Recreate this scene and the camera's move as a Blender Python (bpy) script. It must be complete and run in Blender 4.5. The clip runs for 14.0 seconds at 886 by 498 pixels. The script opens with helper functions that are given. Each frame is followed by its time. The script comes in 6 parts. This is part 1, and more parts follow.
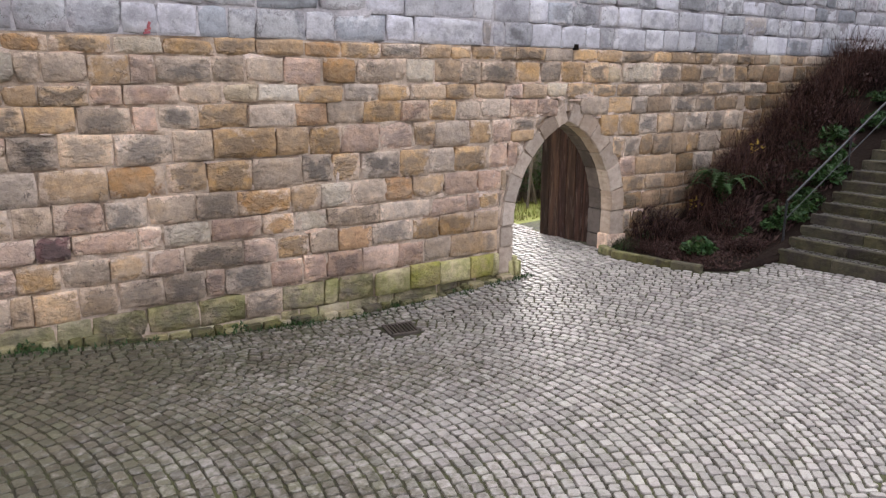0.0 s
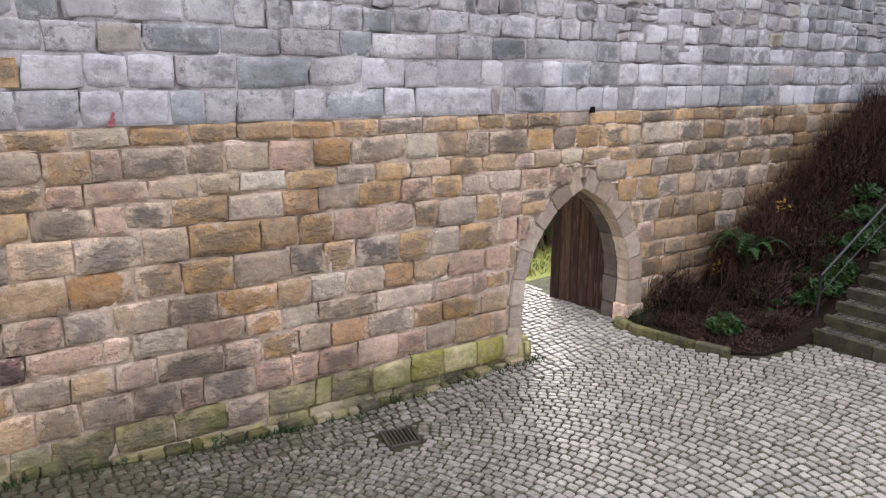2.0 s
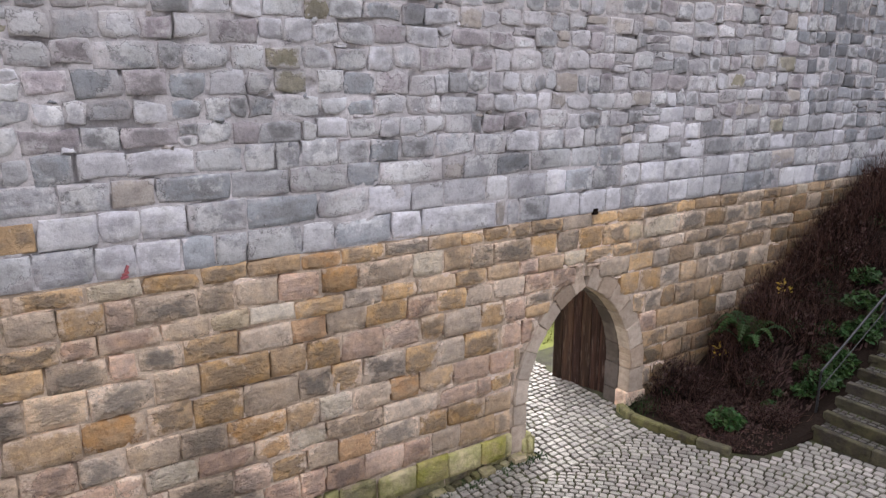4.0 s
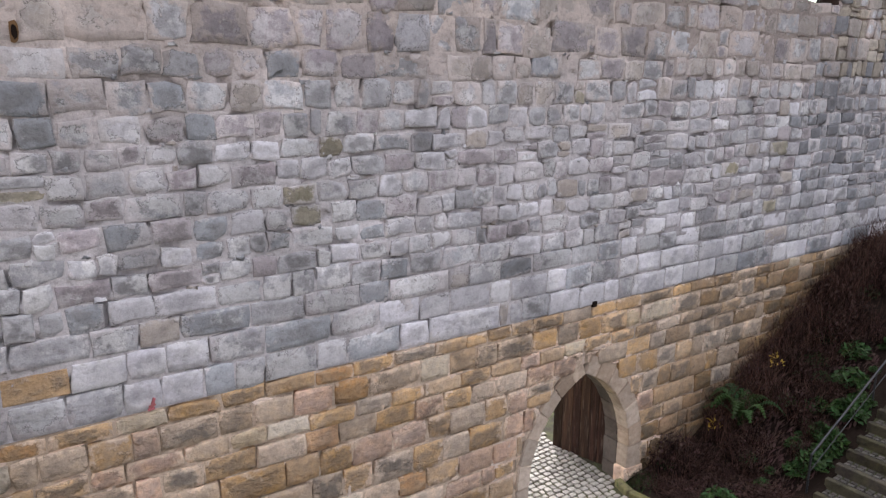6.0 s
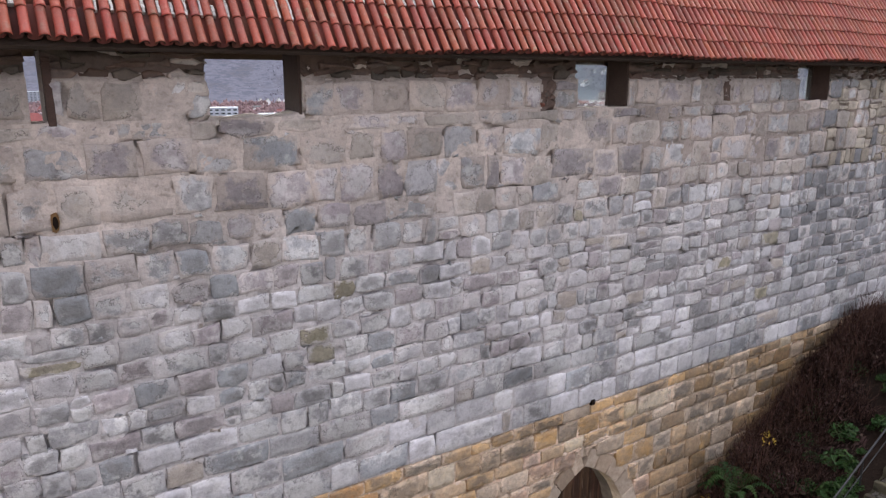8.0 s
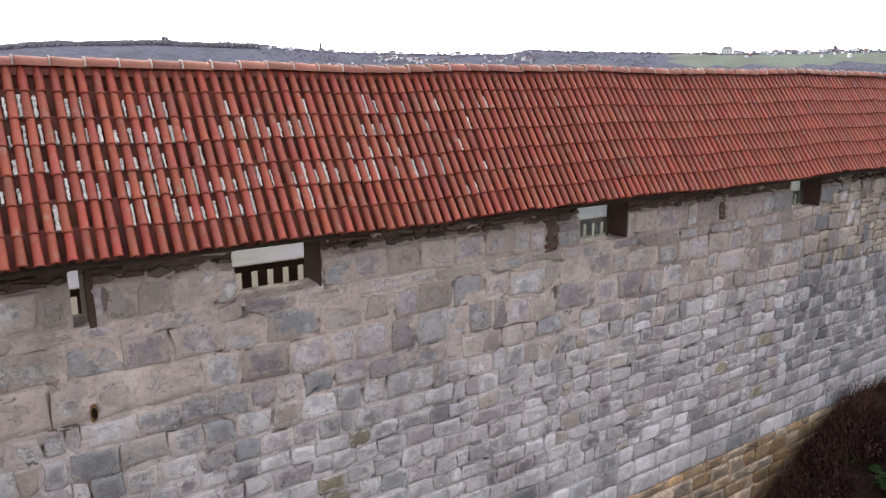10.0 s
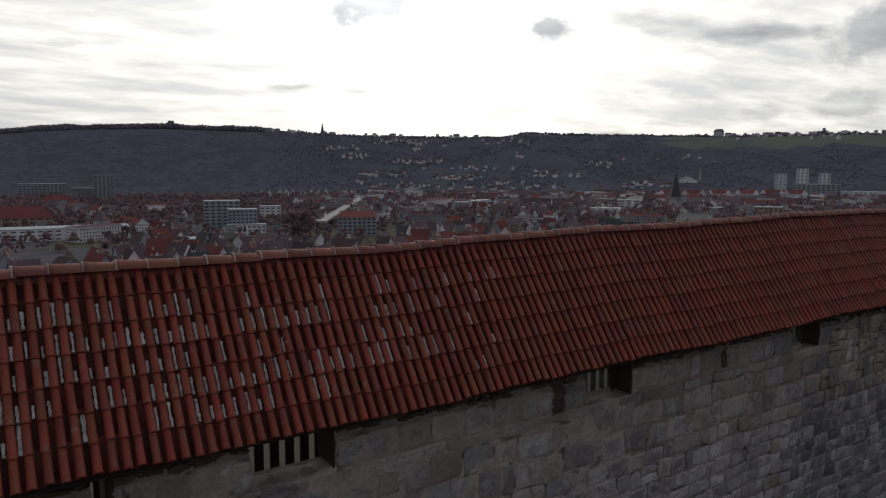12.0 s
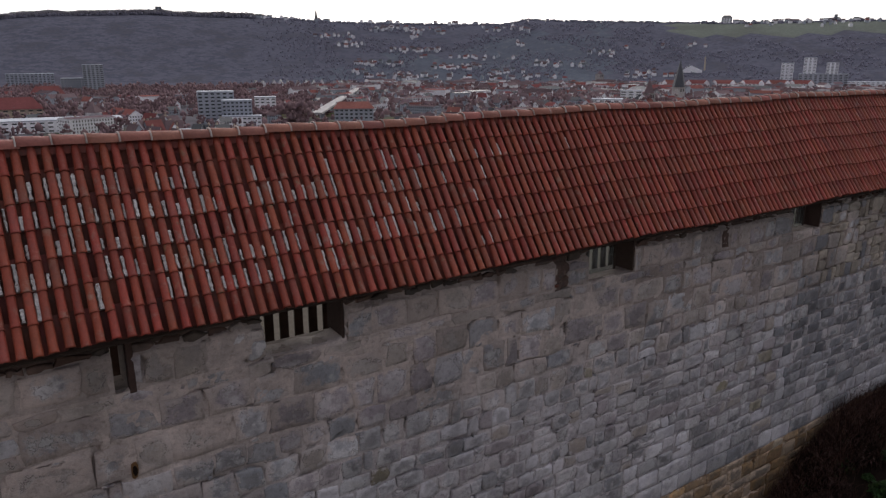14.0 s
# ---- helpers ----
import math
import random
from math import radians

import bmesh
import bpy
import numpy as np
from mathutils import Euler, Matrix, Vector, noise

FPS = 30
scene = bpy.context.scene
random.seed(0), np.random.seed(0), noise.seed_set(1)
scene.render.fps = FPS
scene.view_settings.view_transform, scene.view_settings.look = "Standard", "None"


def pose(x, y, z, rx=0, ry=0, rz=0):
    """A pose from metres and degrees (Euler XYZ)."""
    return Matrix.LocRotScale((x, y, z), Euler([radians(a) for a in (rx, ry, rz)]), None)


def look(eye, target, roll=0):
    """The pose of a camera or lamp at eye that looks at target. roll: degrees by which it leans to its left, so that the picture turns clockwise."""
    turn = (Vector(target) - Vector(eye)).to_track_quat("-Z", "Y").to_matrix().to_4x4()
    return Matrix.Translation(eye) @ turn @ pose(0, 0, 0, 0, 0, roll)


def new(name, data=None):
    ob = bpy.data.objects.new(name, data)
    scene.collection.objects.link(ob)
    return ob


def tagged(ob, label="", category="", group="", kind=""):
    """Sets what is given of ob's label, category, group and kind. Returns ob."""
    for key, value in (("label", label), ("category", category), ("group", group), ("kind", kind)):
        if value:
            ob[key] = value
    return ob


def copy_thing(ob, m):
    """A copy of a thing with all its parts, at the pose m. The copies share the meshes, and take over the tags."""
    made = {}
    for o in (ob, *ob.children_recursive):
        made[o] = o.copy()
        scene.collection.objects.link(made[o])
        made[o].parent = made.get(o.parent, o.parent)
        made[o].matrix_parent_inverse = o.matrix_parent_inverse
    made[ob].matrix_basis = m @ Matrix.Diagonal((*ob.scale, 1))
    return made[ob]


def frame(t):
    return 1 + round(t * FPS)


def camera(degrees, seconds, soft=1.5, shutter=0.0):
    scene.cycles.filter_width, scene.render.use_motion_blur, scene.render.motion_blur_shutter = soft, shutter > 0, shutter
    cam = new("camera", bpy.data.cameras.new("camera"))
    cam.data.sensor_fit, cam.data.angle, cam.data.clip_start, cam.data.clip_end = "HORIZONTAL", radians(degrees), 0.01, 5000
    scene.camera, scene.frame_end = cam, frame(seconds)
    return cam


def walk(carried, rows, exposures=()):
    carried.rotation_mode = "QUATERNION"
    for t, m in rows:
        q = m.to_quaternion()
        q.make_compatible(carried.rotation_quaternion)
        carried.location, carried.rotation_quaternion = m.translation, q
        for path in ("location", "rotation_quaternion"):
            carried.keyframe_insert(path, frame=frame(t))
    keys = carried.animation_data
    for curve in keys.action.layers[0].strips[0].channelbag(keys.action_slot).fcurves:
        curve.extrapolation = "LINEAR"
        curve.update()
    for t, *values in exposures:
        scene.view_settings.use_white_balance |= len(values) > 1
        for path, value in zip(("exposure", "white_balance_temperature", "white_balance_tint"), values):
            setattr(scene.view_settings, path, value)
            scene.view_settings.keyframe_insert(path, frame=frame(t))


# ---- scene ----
cam = camera(63.5, 14.0, 1.3)
METRES, EYE, TILT, LEAN, TURN = 10.0, 3.2, -13.3, 0.0, -33.7
ROWS = [
    (0.0, 0.0, 0.0, 0.0, 0.0, 0.0, -0.0),
    (0.5, -0.0012, 0.012, 0.0237, 0.01, 0.01, 0.0),
    (1.0, -0.0023, 0.035, 0.0517, 0.03, -0.01, -0.01),
    (1.5, -0.0036, 0.067, 0.0847, 0.01, -0.06, -0.03),
    (2.0, -0.0051, 0.1007, 0.1237, 0.02, -0.05, -0.03),
    (2.5, -0.0068, 0.1103, 0.1635, 0.03, -0.1, -0.05),
    (5.0, -0.0189, 0.0644, 0.3605, -0.06, -0.21, -0.08),
    (5.5, -0.0212, 0.0512, 0.3982, -0.08, -0.21, -0.09),
    (6.0, -0.0238, 0.0414, 0.4237, -0.11, -0.16, -0.07),
    (6.5, -0.0257, 0.0292, 0.4583, -0.13, -0.11, -0.03),
    (7.0, -0.0285, 0.0158, 0.4998, -0.16, -0.11, -0.02),
    (7.5, -0.0313, 0.0026, 0.5448, -0.17, -0.1, -0.01),
    (8.0, -0.0339, -0.0106, 0.5903, -0.2, -0.09, -0.01),
    (10.5, -0.053, -0.0764, 0.8265, -0.33, 1.38, 0.02),
    (11.0, -0.0575, -0.0912, 0.8779, -0.37, 6.35, 0.07),
    (11.5, -0.0603, -0.0997, 0.9003, -0.38, 6.93, 0.11),
    (12.0, -0.0631, -0.1017, 0.8985, -0.34, 6.95, 0.09),
    (12.5, -0.066, -0.1016, 0.8916, -0.38, 6.96, 0.11),
    (13.0, -0.0679, -0.1007, 0.884, -0.41, 5.69, 0.11),
    (13.5, -0.0708, -0.0997, 0.8785, -0.43, 2.85, 0.12),
    (14.0, -0.0734, -0.0982, 0.8759, -0.47, -1.6, 0.14),
]
walk(cam, [(t, pose(0, 0, EYE, TILT, LEAN, TURN) @ pose(METRES * x, METRES * y, METRES * z, 90 + pitch, roll, yaw)) for t, x, y, z, yaw, pitch, roll in ROWS],
     exposures=[(0.0, 0.78, 6400, 12), (2.5, 0.83, 6450, 12), (5.0, 0.58, 6500, 11), (8.0, 0.55, 6600, 12), (10.5, 0.30, 6750, 10), (11.0, -0.18, 6650, 10), (11.5, -1.4, 6500, 10), (12.0, -2.26, 6450, 10), (13.0, -2.57, 6450, 10), (13.5, -2.52, 6500, 12), (14.0, -1.26, 6550, 15)])

# ---- world and sun ----
SUN_TURN, SUN_HIGH = 32.0, 17.0   # degrees clockwise from +y, and above the horizon
world = bpy.data.worlds.new("sky")
scene.world = world
world.use_nodes = True
wt = world.node_tree
wt.nodes.clear()


def node(tree, kind, **values):
    """A node with its inputs set by name; a socket as a value is linked."""
    n = tree.nodes.new(kind)
    for key, value in values.items():
        slot = n.inputs[int(key[1:])] if key[0] == "i" and key[1:].isdigit() else n.inputs[key.replace("_", " ")]
        if isinstance(value, bpy.types.NodeSocket):
            tree.links.new(value, slot)
        else:
            slot.default_value = value
    return n


def sums(tree, op, a, b=0.0, c=0.0):
    n = tree.nodes.new("ShaderNodeMath")
    n.operation = op
    for slot, value in zip(n.inputs, (a, b, c)):
        if isinstance(value, bpy.types.NodeSocket):
            tree.links.new(value, slot)
        else:
            slot.default_value = value
    return n.outputs[0]


def ramp(tree, fac, stops):
    n = tree.nodes.new("ShaderNodeValToRGB")
    while len(n.color_ramp.elements) < len(stops):
        n.color_ramp.elements.new(0.5)
    for e, (at, col) in zip(n.color_ramp.elements, stops):
        e.position, e.color = at, (*col, 1) if len(col) == 3 else col
    tree.links.new(fac, n.inputs[0])
    return n.outputs[0]


def mix(tree, fac, a, b, blend="MIX"):
    n = tree.nodes.new("ShaderNodeMix")
    n.data_type, n.blend_type = "RGBA", blend
    for slot, value in ((n.inputs[0], fac), (n.inputs[6], a), (n.inputs[7], b)):
        if isinstance(value, bpy.types.NodeSocket):
            tree.links.new(value, slot)
        elif isinstance(value, tuple):
            slot.default_value = (*value, 1)[:4]
        else:
            slot.default_value = value
    return n.outputs[2]


def noise_of(tree, vector, scale, detail=4.0, rough=0.55):
    n = node(tree, "ShaderNodeTexNoise", Vector=vector, Scale=scale, Detail=detail, Roughness=rough)
    return n.outputs[0]


PUFFS = [((0.478, 0.846, 0.230), 0.105, (0.38, 0.41, 0.46)), ((0.6614, 0.7266, 0.1857), 0.048, (0.42, 0.44, 0.49)), ((0.8873, 0.4551, 0.0743), 0.042, (0.74, 0.76, 0.78)), ((0.845, 0.53, 0.070), 0.034, (0.8, 0.81, 0.83)), ((0.895, 0.42, 0.16), 0.085, (0.55, 0.57, 0.61))]
sun_dir = Vector((math.sin(radians(SUN_TURN)) * math.cos(radians(SUN_HIGH)), math.cos(radians(SUN_TURN)) * math.cos(radians(SUN_HIGH)), math.sin(radians(SUN_HIGH))))
sky = wt.nodes.new("ShaderNodeTexSky")
sky.sky_type, sky.sun_disc = "NISHITA", False
sky.sun_elevation, sky.sun_rotation = radians(SUN_HIGH), radians(SUN_TURN)
way = wt.nodes.new("ShaderNodeTexCoord").outputs["Generated"]
# a layer of thin cloud, brighter round the sun, seen as on a flat ceiling
split = node(wt, "ShaderNodeSeparateXYZ", Vector=way)
up = sums(wt, "ADD", sums(wt, "MAXIMUM", split.outputs[2], 0.0), 0.11)
flat = node(wt, "ShaderNodeCombineXYZ", X=sums(wt, "DIVIDE", split.outputs[0], up), Y=sums(wt, "DIVIDE", split.outputs[1], up), Z=0.0).outputs[0]
stretch = node(wt, "ShaderNodeMapping", Vector=flat, Rotation=(0, 0, radians(25)), Scale=(0.7, 1.25, 1.0)).outputs[0]
veil = noise_of(wt, stretch, 1.5, 8.0, 0.62)
puffs = noise_of(wt, flat, 0.75, 6.0, 0.5)
facing = wt.nodes.new("ShaderNodeVectorMath")
facing.operation = "DOT_PRODUCT"
wt.links.new(way, facing.inputs[0])
facing.inputs[1].default_value = sun_dir
toward = sums(wt, "MAXIMUM", facing.outputs["Value"], 0.0)
glow = sums(wt, "ADD", sums(wt, "MULTIPLY", sums(wt, "POWER", toward, 1.6), 4.0), sums(wt, "MULTIPLY", sums(wt, "POWER", toward, 60.0), 6.0))
overhead = sums(wt, "MULTIPLY_ADD", sums(wt, "MAXIMUM", split.outputs[2], 0.0), 1.1, 0.58)   # thick cloud is brighter overhead than low down
shade = ramp(wt, veil, [(0.38, (0.80, 0.81, 0.83)), (0.50, (1.04, 1.02, 0.99)), (0.62, (1.32, 1.29, 1.23))])
grey = ramp(wt, puffs, [(0.60, (1, 1, 1)), (0.70, (0.42, 0.44, 0.48))])
cloud = mix(wt, 1.0, mix(wt, 1.0, shade, grey, "MULTIPLY"), node(wt, "ShaderNodeCombineColor", Red=sums(wt, "MULTIPLY_ADD", overhead, 0.77, glow), Green=sums(wt, "MULTIPLY_ADD", overhead, 0.80, glow), Blue=sums(wt, "MULTIPLY_ADD", overhead, 0.92, sums(wt, "MULTIPLY", glow, 0.95))).outputs[0], "MULTIPLY")
# a few grey cumulus heaps low over the valley: (direction, half width, tint)
rag_sky = noise_of(wt, way, 14.0, 6.0, 0.6)
for heap_dir, wide, tint in PUFFS:
    d = wt.nodes.new("ShaderNodeVectorMath")
    d.operation = "DISTANCE"
    flatter = node(wt, "ShaderNodeVectorMath", i0=way, i1=(1.0, 1.0, 2.2))
    flatter.operation = "MULTIPLY"
    wt.links.new(flatter.outputs[0], d.inputs[0])
    d.inputs[1].default_value = (heap_dir[0], heap_dir[1], heap_dir[2] * 2.2)
    inside = sums(wt, "ADD", sums(wt, "SUBTRACT", 1.0, sums(wt, "DIVIDE", d.outputs["Value"], wide)), sums(wt, "MULTIPLY", sums(wt, "SUBTRACT", rag_sky, 0.5), 2.4))
    cloud = mix(wt, ramp(wt, inside, [(0.10, (0, 0, 0)), (0.55, (1, 1, 1))]), cloud, mix(wt, 1.0, cloud, tint, "MULTIPLY"))
both = wt.nodes.new("ShaderNodeMixShader")
both.inputs[0].default_value = 0.86
wt.links.new(node(wt, "ShaderNodeBackground", Color=sky.outputs[0], Strength=0.12).outputs[0], both.inputs[1])
wt.links.new(node(wt, "ShaderNodeBackground", Color=cloud, Strength=1.15).outputs[0], both.inputs[2])
wt.links.new(both.outputs[0], wt.nodes.new("ShaderNodeOutputWorld").inputs[0])

sun = new("sun", bpy.data.lights.new("sun", "SUN"))
sun.data.energy, sun.data.angle, sun.data.color = 0.8, radians(11), (1.0, 0.95, 0.87)
sun.matrix_world = look(sun_dir * 50, (0, 0, 0))

# ---- materials ----


def material(name, base, rough=0.85, metal=0.0, spots=(), grain=30.0, bump=0.7, vary=0.25, stain=0.35, moss=0.0, hue=0.02, streak=None, spec=0.4, yard_dirt=False):
    """A worn surface: base colour, slow stains, fine grain, a change from piece to piece, perhaps moss and trodden dirt."""
    m = bpy.data.materials.new(name)
    m.use_nodes = True
    t = m.node_tree
    t.nodes.clear()
    geo = t.nodes.new("ShaderNodeNewGeometry")
    place = geo.outputs["Position"]
    if streak:
        place = node(t, "ShaderNodeMapping", Vector=t.nodes.new("ShaderNodeTexCoord").outputs["Object"], Scale=streak).outputs[0]
    chance = sums(t, "FRACT", sums(t, "ADD", t.nodes.new("ShaderNodeObjectInfo").outputs["Random"], geo.outputs["Random Per Island"]))
    other = sums(t, "FRACT", sums(t, "MULTIPLY", chance, 7.31))
    shifted = node(t, "ShaderNodeVectorMath", i0=place, i1=node(t, "ShaderNodeCombineXYZ", X=sums(t, "MULTIPLY", chance, 9.0), Y=0.0, Z=other).outputs[0]).outputs[0]
    slow = noise_of(t, shifted, grain * 0.12, 5.0, 0.62)
    fine = noise_of(t, shifted, grain, 6.0, 0.65)
    colour = mix(t, sums(t, "MULTIPLY", sums(t, "SUBTRACT", slow, 0.38), stain * 4.0), base, tuple(c * 0.55 for c in base))
    t.nodes[-1].clamp_factor = True
    for col, lo, hi, scale in spots:
        colour = mix(t, ramp(t, noise_of(t, shifted, scale, 4.0, 0.6), [(lo, (0, 0, 0)), (hi, (1, 1, 1))]), colour, col)
    if moss:
        patch = noise_of(t, geo.outputs["Position"], 2.6, 6.0, 0.65)
        colour = mix(t, sums(t, "MULTIPLY", ramp(t, patch, [(0.40, (0, 0, 0)), (0.62, (1, 1, 1))]), moss), colour, (0.085, 0.10, 0.028))
    if yard_dirt:
        # less trodden stretches of the yard keep their moss and dirt
        where = node(t, "ShaderNodeSeparateXYZ", Vector=geo.outputs["Position"])
        still = sums(t, "ADD", sums(t, "MULTIPLY", sums(t, "SUBTRACT", 5.5, where.outputs[0]), 0.21), sums(t, "MULTIPLY", sums(t, "SUBTRACT", where.outputs[1], 6.2), 0.10))
        worn = sums(t, "ADD", still, sums(t, "MULTIPLY", sums(t, "SUBTRACT", noise_of(t, geo.outputs["Position"], 0.7, 6.0, 0.65), 0.45), 2.0))
        worn = sums(t, "ADD", worn, sums(t, "MULTIPLY", sums(t, "SUBTRACT", noise_of(t, shifted, 13.0, 5.0, 0.65), 0.54), 3.4))
        dirty = ramp(t, worn, [(0.0, (0, 0, 0)), (0.9, (1, 1, 1))])
        colour = mix(t, sums(t, "MULTIPLY", dirty, 0.88), colour, (0.066, 0.059, 0.030))
    tone = node(t, "ShaderNodeHueSaturation", Hue=sums(t, "ADD", 0.5 - hue / 2, sums(t, "MULTIPLY", other, hue)), Saturation=1.0,
                Value=sums(t, "ADD", 1.0 - vary, sums(t, "MULTIPLY", chance, vary * 2)), Color=colour)
    colour = mix(t, sums(t, "MULTIPLY", sums(t, "SUBTRACT", fine, 0.3), 0.8), tone.outputs[0], (1.25, 1.22, 1.18), "MULTIPLY")
    colour = mix(t, 0.55, colour, mix(t, sums(t, "MULTIPLY", fine, 1.0), (0.45, 0.45, 0.45), (1.5, 1.5, 1.5)), "MULTIPLY")
    shader = node(t, "ShaderNodeBsdfPrincipled", Base_Color=colour, Metallic=metal, Roughness=sums(t, "ADD", rough - 0.12, sums(t, "MULTIPLY", fine, 0.24)))
    shader.inputs["Specular IOR Level"].default_value = spec
    if bump:
        lump = node(t, "ShaderNodeBump", Strength=bump, Distance=0.02, Height=sums(t, "ADD", sums(t, "ADD", fine, sums(t, "MULTIPLY", slow, 1.5)), sums(t, "MULTIPLY", noise_of(t, shifted, grain * 0.4, 3.0, 0.5), 1.2)))
        t.links.new(lump.outputs[0], shader.inputs["Normal"])
    t.links.new(shader.outputs[0], t.nodes.new("ShaderNodeOutputMaterial").inputs[0])
    return m


def masonry(name, base, second, heart=0.7, moss=0.0, rough=0.9, vary=0.14, washed=0.0, calm=0.0, smear=None, low=0.0, high=0.0, iron=0.0):
    """A hewn, weathered building stone: two mingled tints, a dark rough heart, and mortar smeared ragged over its rim (low and high: how much below 4.7 m and above 7.4 m)."""
    m = bpy.data.materials.new(name)
    m.use_nodes = True
    t = m.node_tree
    t.nodes.clear()
    geo = t.nodes.new("ShaderNodeNewGeometry")
    place = geo.outputs["Position"]
    chance = sums(t, "FRACT", sums(t, "ADD", t.nodes.new("ShaderNodeObjectInfo").outputs["Random"], geo.outputs["Random Per Island"]))
    other = sums(t, "FRACT", sums(t, "MULTIPLY", chance, 7.31))
    third = sums(t, "FRACT", sums(t, "MULTIPLY", chance, 23.7))
    moved = node(t, "ShaderNodeVectorMath", i0=place, i1=node(t, "ShaderNodeCombineXYZ", X=sums(t, "MULTIPLY", chance, 9.0), Y=sums(t, "MULTIPLY", other, 5.0), Z=third).outputs[0]).outputs[0]
    layered = node(t, "ShaderNodeMapping", Vector=moved, Scale=(1.0, 1.0, 1.35)).outputs[0]
    cloud = noise_of(t, layered, 5.5, 5.0, 0.6)
    chip = noise_of(t, moved, 16.0, 5.0, 0.62)
    fine = noise_of(t, moved, 70.0, 4.0, 0.65)
    if name == "lime_mortar":
        climb = node(t, "ShaderNodeMapRange", Value=node(t, "ShaderNodeSeparateXYZ", Vector=place).outputs[2], i1=6.3, i2=7.8).outputs[0]
        base, second = mix(t, climb, PALE, base), mix(t, climb, tuple(c * 0.82 for c in PALE), second)
    colour = mix(t, ramp(t, sums(t, "ADD", cloud, sums(t, "MULTIPLY", sums(t, "SUBTRACT", third, 0.5), 0.28)), [(0.40, (0, 0, 0)), (0.62, (1, 1, 1))]), base, second)
    if iron:   # iron-yellow veins that run through the sandstone
        vein = ramp(t, sums(t, "ADD", noise_of(t, moved, 3.4, 5.0, 0.6), sums(t, "MULTIPLY", sums(t, "SUBTRACT", noise_of(t, place, 0.8, 3.0, 0.5), 0.5), 0.5)), [(0.47, (0, 0, 0)), (0.66, (1, 1, 1))])
        colour = mix(t, sums(t, "MULTIPLY", vein, iron), colour, (0.52, 0.33, 0.16))
    uv = t.nodes.new("ShaderNodeTexCoord").outputs["UV"]
    rim = node(t, "ShaderNodeSeparateXYZ", Vector=uv)
    ex = sums(t, "ABSOLUTE", sums(t, "SUBTRACT", rim.outputs[0], 0.5))
    ez = sums(t, "ABSOLUTE", sums(t, "SUBTRACT", rim.outputs[1], 0.5))
    edge = sums(t, "MAXIMUM", ex, ez)
    mottle = sums(t, "ADD", sums(t, "MULTIPLY", sums(t, "SUBTRACT", cloud, 0.5), 2.0), sums(t, "MULTIPLY", sums(t, "SUBTRACT", chip, 0.5), 0.7))
    core = sums(t, "SUBTRACT", sums(t, "ADD", 0.80, mottle), sums(t, "MULTIPLY", edge, 1.75))
    here = sums(t, "MULTIPLY", ramp(t, other, [(0.18, (0, 0, 0)), (0.55, (1, 1, 1))]), heart)
    if smear == LIME:   # the sheltered top courses have kept their faces
        here = sums(t, "MULTIPLY", here, node(t, "ShaderNodeMapRange", Value=node(t, "ShaderNodeSeparateXYZ", Vector=place).outputs[2], i1=6.8, i2=8.2, i3=0.8, i4=0.35).outputs[0])
    colour = mix(t, sums(t, "MULTIPLY", ramp(t, core, [(0.08, (0, 0, 0)), (0.52, (1, 1, 1))]), here), colour, mix(t, 0.4, tuple(c * 0.50 for c in second), (0.165, 0.155, 0.145)) if name != "lime_mortar" else (0.2, 0.18, 0.16))
    line = None
    if smear:
        ex4, ez4 = sums(t, "POWER", sums(t, "MULTIPLY", ex, 2.0), 4.0), sums(t, "POWER", sums(t, "MULTIPLY", ez, 2.0), 4.0)
        round_edge = sums(t, "POWER", sums(t, "ADD", ex4, ez4), 0.25)
        tall = node(t, "ShaderNodeSeparateXYZ", Vector=place).outputs[2]
        spread = node(t, "ShaderNodeMapRange", Value=tall, i1=4.5, i2=7.9, i3=low, i4=high).outputs[0]
        rag = noise_of(t, place, 8.0, 6.0, 0.68)
        field = noise_of(t, place, 1.4, 4.0, 0.6)
        m_val = sums(t, "ADD", sums(t, "ADD", sums(t, "MULTIPLY", round_edge, 0.75), sums(t, "MULTIPLY", sums(t, "SUBTRACT", rag, 0.5), 1.7)),
                     sums(t, "ADD", sums(t, "ADD", sums(t, "MULTIPLY", sums(t, "SUBTRACT", field, 0.5), 2.2), spread), sums(t, "MULTIPLY", sums(t, "SUBTRACT", third, 0.5), 0.22)))
        line = ramp(t, m_val, [(0.64, (0, 0, 0)), (0.90, (1, 1, 1))])
    if washed:
        white = ramp(t, sums(t, "ADD", noise_of(t, place, 2.6, 6.0, 0.7), sums(t, "MULTIPLY", sums(t, "SUBTRACT", third, 0.6), 0.25)), [(0.48, (0, 0, 0)), (0.56, (1, 1, 1))])
        colour = mix(t, sums(t, "MULTIPLY", white, washed), colour, (0.66, 0.65, 0.65))
    if smear:
        # lime mortar over the rims, here and there parted from the stone by an open crack
        if smear == LIME:   # greyer in the middle of the wall, pinker near its top
            smear = PALE
        tint = mix(t, noise_of(t, place, 4.0, 5.0, 0.6), tuple(c * 0.82 for c in smear), tuple(min(1.0, c * 1.16) for c in smear))
        if smear == PALE:
            tint = mix(t, node(t, "ShaderNodeMapRange", Value=tall, i1=6.3, i2=7.8).outputs[0], tint, mix(t, noise_of(t, place, 4.0, 5.0, 0.6), tuple(c * 0.82 for c in LIME), tuple(c * 1.16 for c in LIME)))
        colour = mix(t, sums(t, "MULTIPLY", line, 0.92), colour, tint)
        slit = ramp(t, m_val, [(0.655, (0, 0, 0)), (0.69, (1, 1, 1)), (0.725, (0, 0, 0))])
